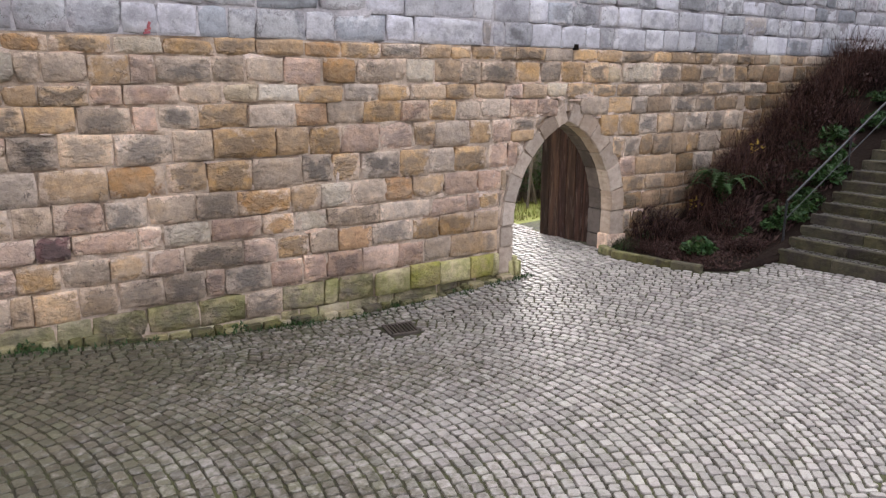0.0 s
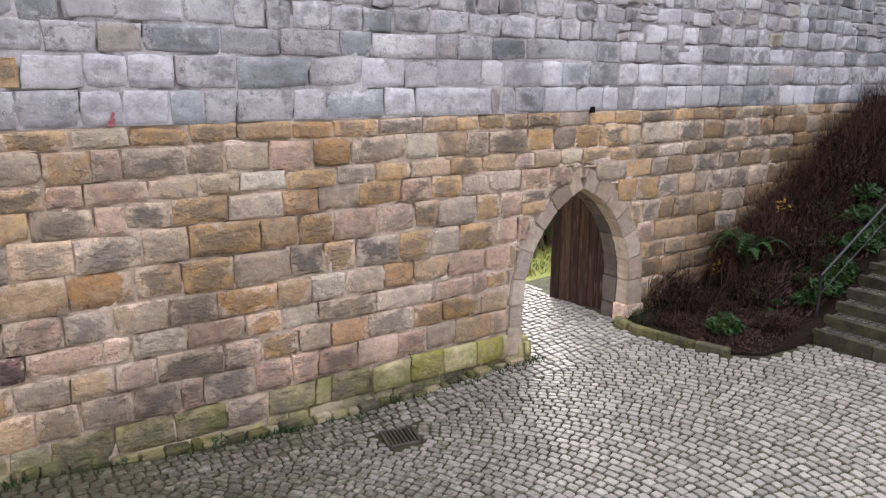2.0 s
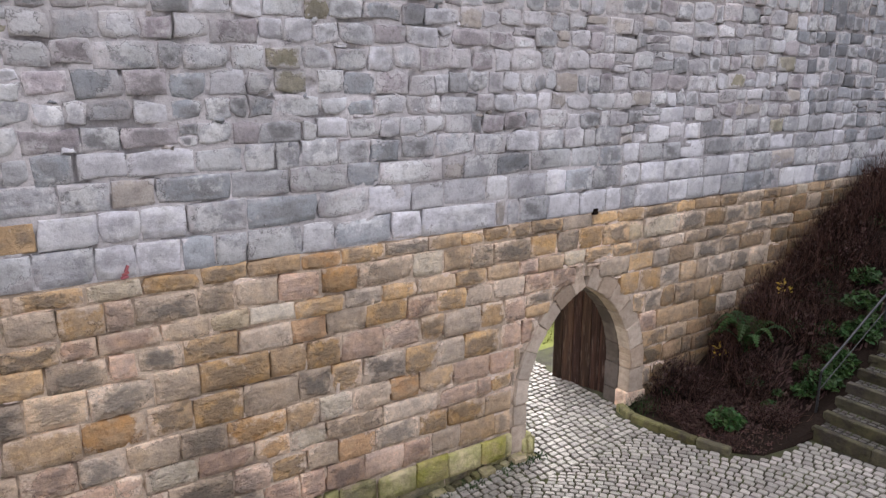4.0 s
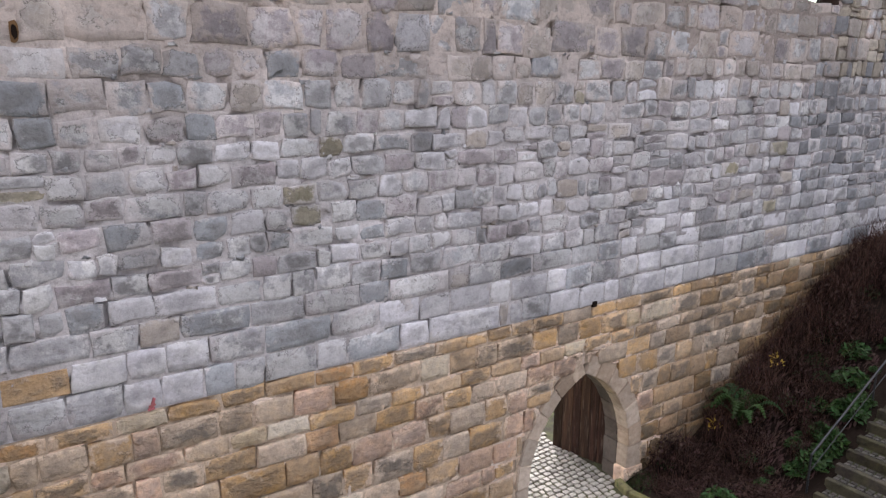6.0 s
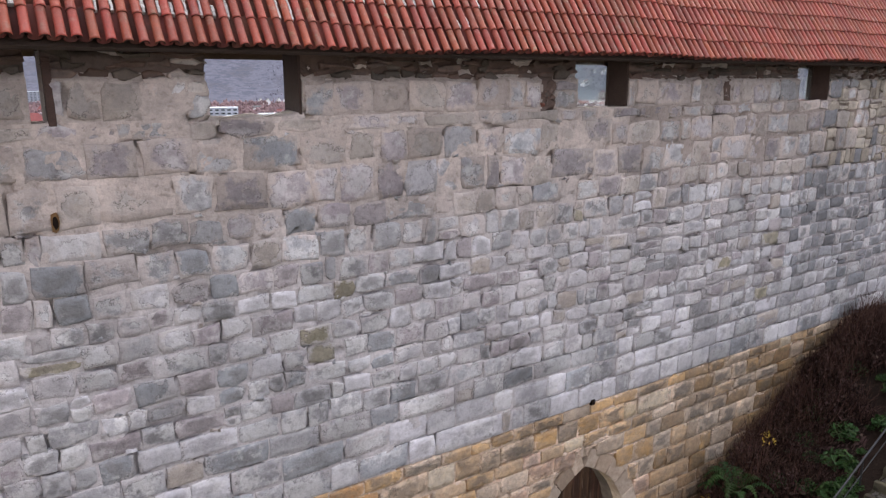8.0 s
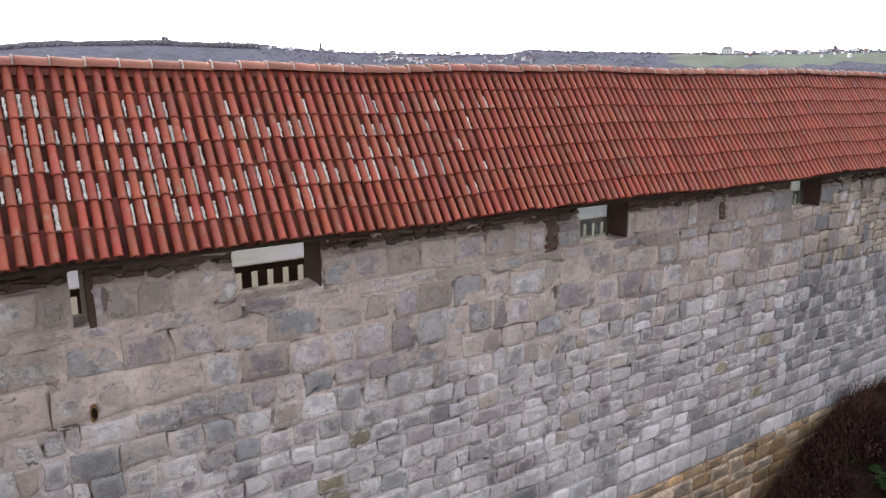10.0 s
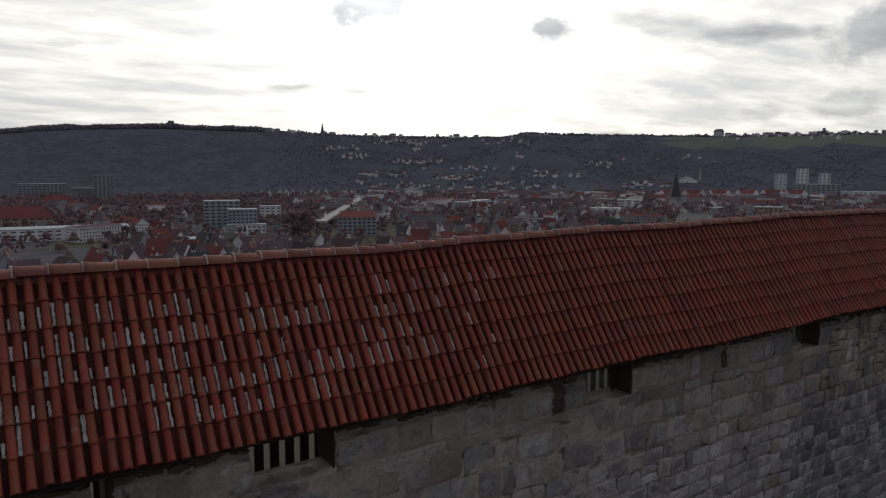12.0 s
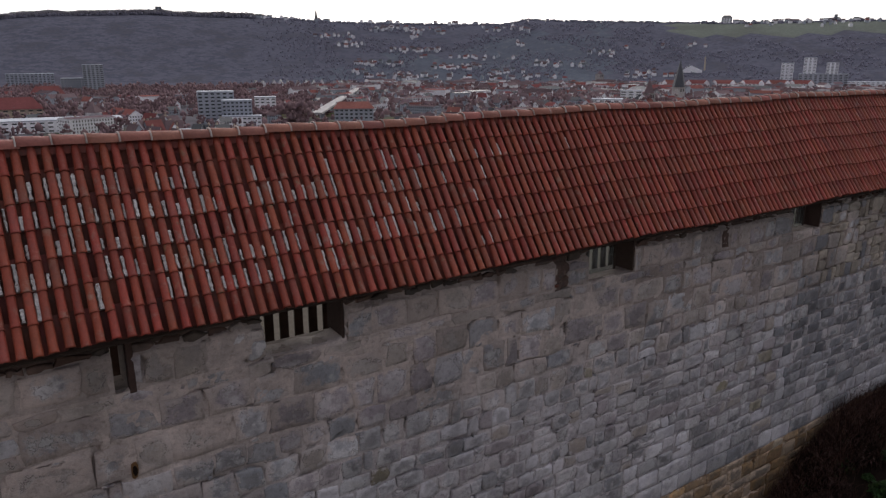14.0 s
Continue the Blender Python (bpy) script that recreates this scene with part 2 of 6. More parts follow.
        gate_n = ramp(t, noise_of(t, place, 2.6, 3.0, 0.5), [(0.46, (0, 0, 0)), (0.54, (1, 1, 1))])
        colour = mix(t, sums(t, "MULTIPLY", sums(t, "MULTIPLY", slit, gate_n), 0.85), colour, (0.06, 0.05, 0.046))
    if moss:
        patch = noise_of(t, place, 3.0, 6.0, 0.65)
        colour = mix(t, sums(t, "MULTIPLY", ramp(t, patch, [(0.36, (0, 0, 0)), (0.60, (1, 1, 1))]), moss), colour, (0.24, 0.245, 0.065))
    if not calm:
        blotch = noise_of(t, moved, 9.0, 5.0, 0.7)
        colour = mix(t, 0.8, colour, ramp(t, blotch, [(0.32, (0.84, 0.82, 0.83)), (0.5, (1.12, 1.11, 1.11)), (0.66, (1.32, 1.28, 1.2))]), "MULTIPLY")
    wide = noise_of(t, node(t, "ShaderNodeMapping", Vector=place, Scale=(1.0, 1.0, 0.55)).outputs[0], 0.9, 5.0, 0.6)
    value = sums(t, "MULTIPLY", sums(t, "ADD", 1.0 - vary, sums(t, "MULTIPLY", chance, vary * 2)), sums(t, "ADD", 0.30, sums(t, "MULTIPLY", wide, 1.4)))
    colour = node(t, "ShaderNodeHueSaturation", Hue=0.5, Saturation=sums(t, "ADD", 0.85, sums(t, "MULTIPLY", third, 0.3)), Value=value, Color=colour).outputs[0]
    colour = mix(t, 1.0 - calm if calm else 0.5, colour, ramp(t, chip, [(0.30, (0.66, 0.64, 0.62)), (0.45, (1.0, 1.0, 1.0)), (0.70, (1.14, 1.13, 1.12))]), "MULTIPLY")
    colour = mix(t, 1.0 - calm * 0.6, colour, ramp(t, fine, [(0.32, (0.88, 0.88, 0.88)), (0.66, (1.08, 1.08, 1.08))]), "MULTIPLY")
    shader = node(t, "ShaderNodeBsdfPrincipled", Base_Color=colour, Roughness=rough)
    shader.inputs["Specular IOR Level"].default_value = 0.25
    height = sums(t, "ADD", sums(t, "MULTIPLY", chip, 0.8), sums(t, "ADD", sums(t, "MULTIPLY", cloud, 1.4), sums(t, "MULTIPLY", fine, 0.16)))
    if not calm:   # the hewn heart of the block is rougher than its drafted margin
        hewn = noise_of(t, node(t, "ShaderNodeMapping", Vector=moved, Rotation=(0.0, 0.6, 0.0), Scale=(0.7, 1.0, 1.5)).outputs[0], 21.0, 4.0, 0.6)
        height = sums(t, "ADD", height, sums(t, "MULTIPLY", sums(t, "MULTIPLY", ramp(t, core, [(0.0, (0, 0, 0)), (0.45, (1, 1, 1))]), hewn), sums(t, "ADD", 0.35, sums(t, "MULTIPLY", other, 1.9))))
    if line:
        height = sums(t, "ADD", height, sums(t, "MULTIPLY", line, 0.30))
    lump = node(t, "ShaderNodeBump", Strength=1.0 - calm * 0.6, Distance=0.020, Height=height)
    t.links.new(lump.outputs[0], shader.inputs["Normal"])
    t.links.new(shader.outputs[0], t.nodes.new("ShaderNodeOutputMaterial").inputs[0])
    return m


M = {}
LIME, SAND, PALE = (0.465, 0.402, 0.372), (0.57, 0.455, 0.36), (0.48, 0.452, 0.462)   # mortar of the upper and of the lower wall
M["beige"] = masonry("beige_sandstone", (0.532, 0.377, 0.238), (0.427, 0.320, 0.223), 0.8, vary=0.2, smear=SAND, low=-0.10, high=-0.10, iron=0.32)
M["ochre"] = masonry("ochre_sandstone", (0.513, 0.339, 0.179), (0.427, 0.310, 0.204), 0.6, vary=0.2, smear=SAND, low=-0.10, high=-0.10, iron=0.42)
M["orange"] = masonry("orange_sandstone", (0.465, 0.272, 0.136), (0.427, 0.291, 0.179), 0.4, vary=0.2, smear=SAND, low=-0.10, high=-0.10, iron=0.3)
M["pink"] = masonry("pink_sandstone", (0.522, 0.368, 0.276), (0.427, 0.315, 0.257), 0.55, vary=0.2, smear=SAND, low=-0.10, high=-0.10, iron=0.12)
M["taupe"] = masonry("weathered_sandstone", (0.432, 0.344, 0.267), (0.370, 0.301, 0.238), 0.85, vary=0.2, smear=SAND, low=-0.10, high=-0.10, iron=0.15)
M["cream"] = masonry("cream_rubble", (0.50, 0.44, 0.37), (0.38, 0.335, 0.29), 0.35, vary=0.3, calm=0.3)
M["pale"] = masonry("pale_sandstone", (0.53, 0.455, 0.36), (0.49, 0.405, 0.30), 0.25, smear=SAND, low=-0.1, high=-0.1)
M["mossy"] = masonry("mossy_sandstone", (0.50, 0.42, 0.24), (0.36, 0.30, 0.17), 0.45, moss=0.8)
M["grey"] = masonry("grey_limestone", (0.447, 0.441, 0.460), (0.359, 0.353, 0.372), 0.9, washed=0.65, calm=0.2, vary=0.24, smear=LIME, low=-0.02, high=0.24)
M["blue"] = masonry("blue_grey_limestone", (0.302, 0.314, 0.339), (0.374, 0.374, 0.396), 0.85, washed=0.5, calm=0.2, vary=0.24, smear=LIME, low=-0.08, high=0.2)
M["mauve"] = masonry("mauve_sandstone", (0.400, 0.355, 0.371), (0.345, 0.309, 0.329), 0.8, washed=0.4, calm=0.2, vary=0.24, smear=LIME, low=-0.08, high=0.24)
M["chalk"] = masonry("chalky_ashlar", (0.572, 0.556, 0.589), (0.489, 0.476, 0.506), 0.45, washed=0.5, calm=0.35, smear=(0.48, 0.455, 0.455), low=-0.2, high=0.26)
M["buff"] = masonry("buff_rubble", (0.420, 0.370, 0.335), (0.360, 0.322, 0.302), 0.4, washed=0.2, calm=0.35, vary=0.18, smear=LIME, low=-0.05, high=0.30)
M["rose"] = masonry("rose_grey_limestone", (0.489, 0.465, 0.487), (0.426, 0.407, 0.429), 0.5, washed=0.6, calm=0.2, vary=0.18, smear=LIME, low=0.06, high=0.3)
M["slaty"] = masonry("dark_rubble", (0.250, 0.252, 0.273), (0.320, 0.314, 0.334), 0.85, washed=0.2, calm=0.2, vary=0.3, smear=LIME, low=-0.25, high=0)
M["mossed"] = masonry("lichened_limestone", (0.36, 0.325, 0.27), (0.27, 0.245, 0.20), 0.7, calm=0.3, smear=LIME, moss=0.10, low=-0.1, high=0.1)
M["mortar_warm"] = masonry("warm_lime_mortar", (0.50, 0.40, 0.315), (0.36, 0.285, 0.22), 0.0)
M["mortar_grey"] = masonry("lime_mortar", tuple(c * 1.05 for c in LIME), tuple(c * 0.82 for c in LIME), 0.0, calm=0.1)
M["arch"] = masonry("dressed_grey_stone", (0.44, 0.36, 0.29), (0.36, 0.285, 0.225), 0.45, vary=0.26, calm=0.5)
M["sett"] = material("worn_granite_sett", (0.292, 0.268, 0.246), rough=0.5, grain=45, bump=0.6, vary=0.27, hue=0.04, spec=0.45, stain=0.25, yard_dirt=True)
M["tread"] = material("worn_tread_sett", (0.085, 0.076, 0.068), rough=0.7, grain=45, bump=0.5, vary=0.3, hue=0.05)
M["joint"] = material("sandy_joint_soil", (0.036, 0.031, 0.018), grain=40, bump=0.6, moss=0.55)
M["soil"] = material("dark_planting_soil", (0.017, 0.012, 0.009), spec=0.06, grain=25, bump=1.0)
M["tile"] = material("red_clay_tile", (0.232, 0.043, 0.024), rough=0.55, grain=28, bump=0.25, vary=0.2, hue=0.014, spec=0.3, spots=[((0.19, 0.048, 0.034), 0.50, 0.66, 3), ((0.20, 0.095, 0.07), 0.58, 0.72, 7), ((0.17, 0.105, 0.06), 0.64, 0.74, 5)])
# dirty pans, darkened further for the shadow between the cover tiles
M["pan"] = material("dirty_shaded_clay_tile", (0.145, 0.042, 0.031), rough=0.8, grain=28, bump=0.3, vary=0.45, hue=0.02, spots=[((0.09, 0.038, 0.03), 0.52, 0.64, 4)])
# one dark colour for the lap shadow and the dirt lodged there
M["soot"] = material("shaded_tile_edge", (0.07, 0.03, 0.024), rough=0.9, grain=28, bump=0.2, vary=0.3)
M["ridge"] = material("ridge_clay_tile", (0.30, 0.115, 0.085), rough=0.6, grain=28, bump=0.25, vary=0.2)
M["bedding"] = material("white_lime_bedding", (0.60, 0.59, 0.58), grain=60, bump=0.8, vary=0.2, spots=[((0.30, 0.25, 0.22), 0.56, 0.64, 34)])
M["wine"] = masonry("wine_stained_sandstone", (0.235, 0.135, 0.125), (0.16, 0.095, 0.09), 0.6, smear=SAND, low=-0.15, high=-0.15)
M["umber"] = masonry("umber_sandstone", (0.35, 0.245, 0.155), (0.275, 0.205, 0.14), 0.7, vary=0.2, smear=SAND, low=-0.2, high=-0.2, iron=0.25)
M["damp"] = masonry("damp_sandstone", (0.255, 0.160, 0.092), (0.17, 0.118, 0.075), 0.6, moss=0.06)
M["foot"] = masonry("mossy_foot_stone", (0.34, 0.285, 0.20), (0.24, 0.205, 0.145), 0.7, moss=0.42)
# brown sooty stone, darkened further for the shade under the eave
M["soffit"] = masonry("brown_shaded_stone", (0.185, 0.125, 0.105), (0.125, 0.085, 0.072), 0.5, calm=0.4)
M["brick_red"] = masonry("crumbled_red_brick", (0.24, 0.085, 0.06), (0.14, 0.06, 0.045), 0.3)
# arch stone darkened: shade of passage and eaves, plus brown stain, in colour
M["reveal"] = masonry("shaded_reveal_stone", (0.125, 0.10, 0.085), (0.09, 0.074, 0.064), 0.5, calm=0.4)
M["smear"] = masonry("pale_mortar_smear", (0.66, 0.53, 0.44), (0.58, 0.45, 0.36), 0.0)
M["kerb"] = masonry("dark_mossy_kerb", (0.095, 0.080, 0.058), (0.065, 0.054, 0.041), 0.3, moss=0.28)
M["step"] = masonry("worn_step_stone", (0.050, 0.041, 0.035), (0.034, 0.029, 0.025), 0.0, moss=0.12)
M["wood"] = material("old_brown_oak", (0.040, 0.022, 0.016), spec=0.15, rough=0.75, grain=16, streak=(11, 11, 0.7), vary=0.5, spots=[((0.15, 0.108, 0.085), 0.56, 0.74, 3), ((0.085, 0.045, 0.030), 0.48, 0.68, 1.2)])
M["timber"] = material("dark_roof_timber", (0.062, 0.038, 0.030), rough=0.8, grain=14, streak=(2, 9, 9))
M["iron"] = material("rusty_dark_iron", (0.085, 0.07, 0.06), rough=0.7, metal=0.3, bump=0.1)
M["rail"] = material("grey_galvanised_rail", (0.055, 0.055, 0.06), rough=0.45, metal=0.5, bump=0.1)
M["grass"] = material("winter_grass", (0.23, 0.26, 0.082), spec=0.05, grain=18, bump=1.0, spots=[((0.14, 0.125, 0.05), 0.52, 0.65, 1.2)])
M["leaf"] = material("green_leaf", (0.030, 0.066, 0.018), spec=0.2, rough=0.5, vary=0.4, hue=0.05, bump=0)
M["twig"] = material("dead_brown_stem", (0.0150, 0.0088, 0.0080), spec=0.06, vary=0.45, hue=0.03, bump=0)
M["straw"] = material("pale_dead_stem", (0.10, 0.056, 0.044), spec=0.06, vary=0.4, hue=0.03, bump=0)
M["dry"] = material("dry_leaf", (0.062, 0.038, 0.034), spec=0.06, vary=0.4, hue=0.05, bump=0)
M["yellow"] = material("yellow_leaf", (0.42, 0.27, 0.04), vary=0.2, bump=0)
M["bark"] = material("grey_bark", (0.11, 0.095, 0.08), bump=0.5)
M["rust"] = material("rusty_stain", (0.17, 0.095, 0.04), vary=0.1, bump=0.4)
M["red_paint"] = material("red_spray_paint", (0.42, 0.13, 0.15), vary=0.1, bump=0.1)
# Wood, hill and valley colours are lifted and blued: distance haze is in them.
M["grove"] = material("hazed_reddish_trees", (0.19, 0.13, 0.138), spec=0.0, grain=0.1, bump=0, vary=0.25, hue=0.03)
M["wooded"] = material("hazed_leafless_wood", (0.16, 0.157, 0.20), spec=0.0, grain=0.05, bump=0, vary=0.16, hue=0.03, stain=0.1)
M["forest"] = material("hazed_bare_forest", (0.205, 0.195, 0.215), spec=0.0, grain=0.05, bump=0, vary=0.22, hue=0.03, stain=0.1)
M["hillside"] = material("hazed_hillside", (0.108, 0.108, 0.142), grain=0.12, bump=0, vary=0.0, stain=0.1, spec=0.0, spots=[((0.085, 0.084, 0.104), 0.48, 0.62, 0.012), ((0.078, 0.080, 0.108), 0.48, 0.60, 0.05)])
M["plots"] = material("hazed_garden_plots", (0.105, 0.118, 0.150), grain=0.12, bump=0, vary=0.0, stain=0.1, spec=0.0, spots=[((0.092, 0.098, 0.128), 0.46, 0.58, 0.010), ((0.128, 0.138, 0.155), 0.52, 0.64, 0.03), ((0.085, 0.092, 0.118), 0.48, 0.60, 0.055)])
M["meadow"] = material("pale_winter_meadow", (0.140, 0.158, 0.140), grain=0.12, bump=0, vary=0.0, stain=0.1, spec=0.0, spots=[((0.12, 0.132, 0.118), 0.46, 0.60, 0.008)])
M["gravel"] = material("pale_gravel", (0.12, 0.108, 0.09), spec=0.0, grain=20, bump=0.3)
M["field"] = material("hazed_valley_ground", (0.15, 0.143, 0.158), spec=0.0, grain=0.05, bump=0, spots=[((0.125, 0.131, 0.075), 0.5, 0.6, 0.004)])
M["render_white"] = material("pale_plaster", (0.88, 0.88, 0.91), grain=0.5, bump=0, vary=0.12, stain=0.05)
M["render_grey"] = material("grey_facade", (0.38, 0.41, 0.465), grain=0.5, bump=0, vary=0.1, stain=0.05)
M["facade_tan"] = material("tan_plaster", (0.46, 0.38, 0.30), grain=0.5, bump=0, vary=0.2, stain=0.1)
# town roofs are paler too, with the valley haze put into their colour
M["town_roof"] = material("hazed_brown_roof_tiles", (0.165, 0.122, 0.13), spec=0.0, grain=0.5, bump=0, vary=0.35, hue=0.03)
M["red_roof"] = material("hazed_red_roof_tiles", (0.22, 0.088, 0.082), spec=0.0, grain=0.5, bump=0, vary=0.2)
M["slate"] = material("dark_slate", (0.06, 0.065, 0.075), rough=0.5, grain=0.5, bump=0)
M["glass_far"] = material("dark_window_glass", (0.04, 0.045, 0.05), rough=0.15, grain=0.5, bump=0)
M["pane"] = bpy.data.materials.new("dusty_pane")
M["pane"].use_nodes = True
pane_shader = M["pane"].node_tree.nodes["Principled BSDF"]
pane_shader.inputs["Base Color"].default_value = (0.74, 0.80, 0.78, 1)
pane_shader.inputs["Roughness"].default_value = 0.03
pane_shader.inputs["IOR"].default_value = 1.45
pane_shader.inputs["Transmission Weight"].default_value = 0.95
M["asphalt"] = material("light_asphalt", (0.36, 0.35, 0.35), spec=0.05, rough=0.8, grain=0.3, bump=0)


# ---- mesh helpers ----
def solid(name, verts, faces, mats, index=None, uvs=None, smooth=False):
    me = bpy.data.meshes.new(name)
    me.from_pydata(verts, [], faces)
    for m in mats:
        me.materials.append(m)
    if index is not None:
        me.polygons.foreach_set("material_index", index)
    if uvs is not None:
        layer = me.uv_layers.new(name="face")
        loops = np.zeros(len(me.loops), dtype=np.int32)
        me.loops.foreach_get("vertex_index", loops)
        layer.data.foreach_set("uv", np.asarray(uvs, dtype=np.float32)[loops].ravel())
    if smooth is not False:
        me.polygons.foreach_set("use_smooth", [True] * len(me.polygons) if smooth is True else list(smooth))
    me.update()
    return me


def part(name, bm, mat, parent=None, label="", smooth=False):
    """Link a bmesh, or a mesh, as one object under a thing or part."""
    if isinstance(bm, bmesh.types.BMesh):
        me = bpy.data.meshes.new(name)
        bm.normal_update()
        bm.to_mesh(me)
        bm.free()
        me.materials.append(mat)
        if smooth:
            me.polygons.foreach_set("use_smooth", [True] * len(me.polygons))
    else:
        me = bm
    ob = new(name, me)
    ob.parent = parent
    return tagged(ob, label)


def add_box(bm, x0, x1, y0, y1, z0, z1, m=None):
    vs = [bm.verts.new(p) for p in ((x0, y0, z0), (x1, y0, z0), (x1, y1, z0), (x0, y1, z0), (x0, y0, z1), (x1, y0, z1), (x1, y1, z1), (x0, y1, z1))]
    if m is not None:
        for v in vs:
            v.co = m @ v.co
    for f in ((3, 2, 1, 0), (4, 5, 6, 7), (0, 1, 5, 4), (1, 2, 6, 5), (2, 3, 7, 6), (3, 0, 4, 7)):
        bm.faces.new([vs[i] for i in f])
    return vs


def block(x0, x1, y0, y1, z0, z1, bevel=0.0, m=None):
    bm = bmesh.new()
    add_box(bm, x0, x1, y0, y1, z0, z1, m)
    if bevel:
        bmesh.ops.bevel(bm, geom=bm.edges[:], offset=bevel, segments=1, affect="EDGES")
    return bm


def add_tube(bm, a, b, ra, rb, sides=6):
    a, b = Vector(a), Vector(b)
    q = (b - a).to_track_quat("Z", "Y")
    rings = []
    for p, r in ((a, ra), (b, rb)):
        rings.append([bm.verts.new(p + q @ Vector((r * math.cos(k * math.tau / sides), r * math.sin(k * math.tau / sides), 0))) for k in range(sides)])
    for k in range(sides):
        bm.faces.new((rings[0][k], rings[0][(k + 1) % sides], rings[1][(k + 1) % sides], rings[1][k]))
    bm.faces.new(rings[0][::-1])
    bm.faces.new(rings[1])


def empty(name, label, category, group="", kind="", at=(0, 0, 0)):
    ob = tagged(new(name), label, category, group, kind)
    ob.location = at
    ob.empty_display_size = 0.1
    return ob


class Heap:
    """Gathers many small solids into one mesh."""

    def __init__(self):
        self.v, self.f, self.k, self.uv, self.soft = [], [], [], [], []

    def add(self, verts, faces, mat=0, uvs=None, soft=None):
        n = len(self.v)
        self.v += verts
        self.f += [tuple(i + n for i in f) for f in faces]
        self.k += mat if isinstance(mat, list) else [mat] * len(faces)
        self.uv += uvs or [(0.5, 0.5)] * len(verts)
        self.soft += soft or [True] * len(faces)

    def mesh(self, name, mats, smooth=False):
        return solid(name, self.v, self.f, mats, self.k, self.uv, smooth)


# ---- lie of the land ----
def face_y(z):
    """The wall leans a little towards the yard."""
    return 9.10 - 0.025 * z


def yard_z(x, y):
    d = math.sqrt((x - 4.7) ** 2 + (y - 8.1) ** 2 + 0.3)
    return -0.19 + 0.062 * min(d, 12.0) + 0.05 * max(0.0, min(2.5 - x, 4.0))


CREST = [(-20, 2.3), (2.7, 2.45), (6.7, 2.9), (13.4, 3.35), (19.5, 3.05), (26, 2.65), (32, 2.52), (38.8, 2.5), (40.6, 2.82), (47.5, 2.6), (55, 2.42), (65, 2.42), (95, 2.2)]


def crest_z(a):
    """Height of the far crest at a bearing, in degrees from +y towards +x."""
    lower = 13 * max(0.0, 1 - abs(a - 14.0) / 9.0)
    return 12 - lower + 2700 * math.tan(radians(float(np.interp(a, [c[0] for c in CREST], [c[1] for c in CREST]))))


def land_z(x, y):
    if y < 10.5:
        return yard_z(x, y) - 0.022
    if y < 26:
        return yard_z(x, 10.5) * max(0.0, (14 - y) / 3.5) - 0.022 + 0.012 * (y - 10.5)
    r = math.hypot(x, y)
    fall = min(1.0, (y - 26) / 190.0)
    z = -50.0 * (fall * fall * (3 - 2 * fall))
    a = math.degrees(math.atan2(x, y))
    s = max(0.0, min(1.0, (r - 1830) / 870.0))
    rise = 0.35 * s + 0.65 * s * s * (3 - 2 * s)
    return z + (crest_z(a) + 50) * rise + 7 * noise.noise(Vector((x, y, 0)) / 240.0) * s * (1 - s) * 4


# ---- ground: one sheet from the yard to the far crest ----
def lines(lo, hi, step, reach_lo, reach_hi):
    """Even lines between lo and hi, then wider and wider ones out to the reaches."""
    mid = list(np.arange(lo, hi + step / 2, step))
    out, back = [], []
    d, p = step, mid[-1]
    while p < reach_hi:
        d *= 1.13
        p += min(d, 70)
        out.append(p)
    d, p = step, mid[0]
    while p > reach_lo:
        d *= 1.2
        p -= min(d, 120)
        back.append(p)
    return back[::-1] + mid + out


gx, gy = lines(-8, 24, 0.8, -2500, 4300), lines(-8, 28, 0.8, -1200, 4300)
verts = [(x, y, land_z(x, y)) for y in gy for x in gx]
nx = len(gx)
faces = [(j * nx + i, j * nx + i + 1, (j + 1) * nx + i + 1, (j + 1) * nx + i) for j in range(len(gy) - 1) for i in range(nx - 1)]
kind = []
for j in range(len(gy) - 1):
    for i in range(nx - 1):
        yy, xx = gy[j], gx[i]
        if yy < 11.5:
            kind.append(0)
        elif 27 < yy < 80 and -20 < xx < 90:
            kind.append(4)
        elif yy <= 27 and math.hypot(xx, yy) < 500:
            kind.append(1)
        else:
            far, a = math.hypot(xx, yy), math.degrees(math.atan2(xx, yy))
            edge = 28 + 9 * noise.noise(Vector((xx, yy, 0)) / 260) + 9 * noise.noise(Vector((xx, yy, 7)) / 90) + 18 * max(0.0, min(1.0, (far - 2050) / 400))
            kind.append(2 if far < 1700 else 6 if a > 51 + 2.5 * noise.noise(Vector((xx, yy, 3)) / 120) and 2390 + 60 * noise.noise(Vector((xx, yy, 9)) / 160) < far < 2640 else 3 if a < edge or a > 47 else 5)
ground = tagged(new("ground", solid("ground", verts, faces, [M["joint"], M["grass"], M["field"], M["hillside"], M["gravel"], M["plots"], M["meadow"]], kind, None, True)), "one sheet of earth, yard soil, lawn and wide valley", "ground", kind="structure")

# ---- the old wall ----
GATE_L, GATE_R, SPRING, APEX = 7.44, 9.72, 0.85, 2.52
GATE_M = (GATE_L + GATE_R) / 2
GATE_H = (GATE_R - GATE_L) / 2
ARC_R = (GATE_H ** 2 + (APEX - SPRING) ** 2) / (2 * GATE_H)
RING = 0.31
WALL_X0, WALL_X1 = -7.0, 34.0
BORDER, SILL, TOP = 3.70, 8.56, 9.22
WINDOWS = [(-4.6, -3.6), (0.99, 1.13), (2.63, 3.66), (7.87, 8.94), (13.55, 14.6), (19.6, 20.6), (25.5, 26.5)]


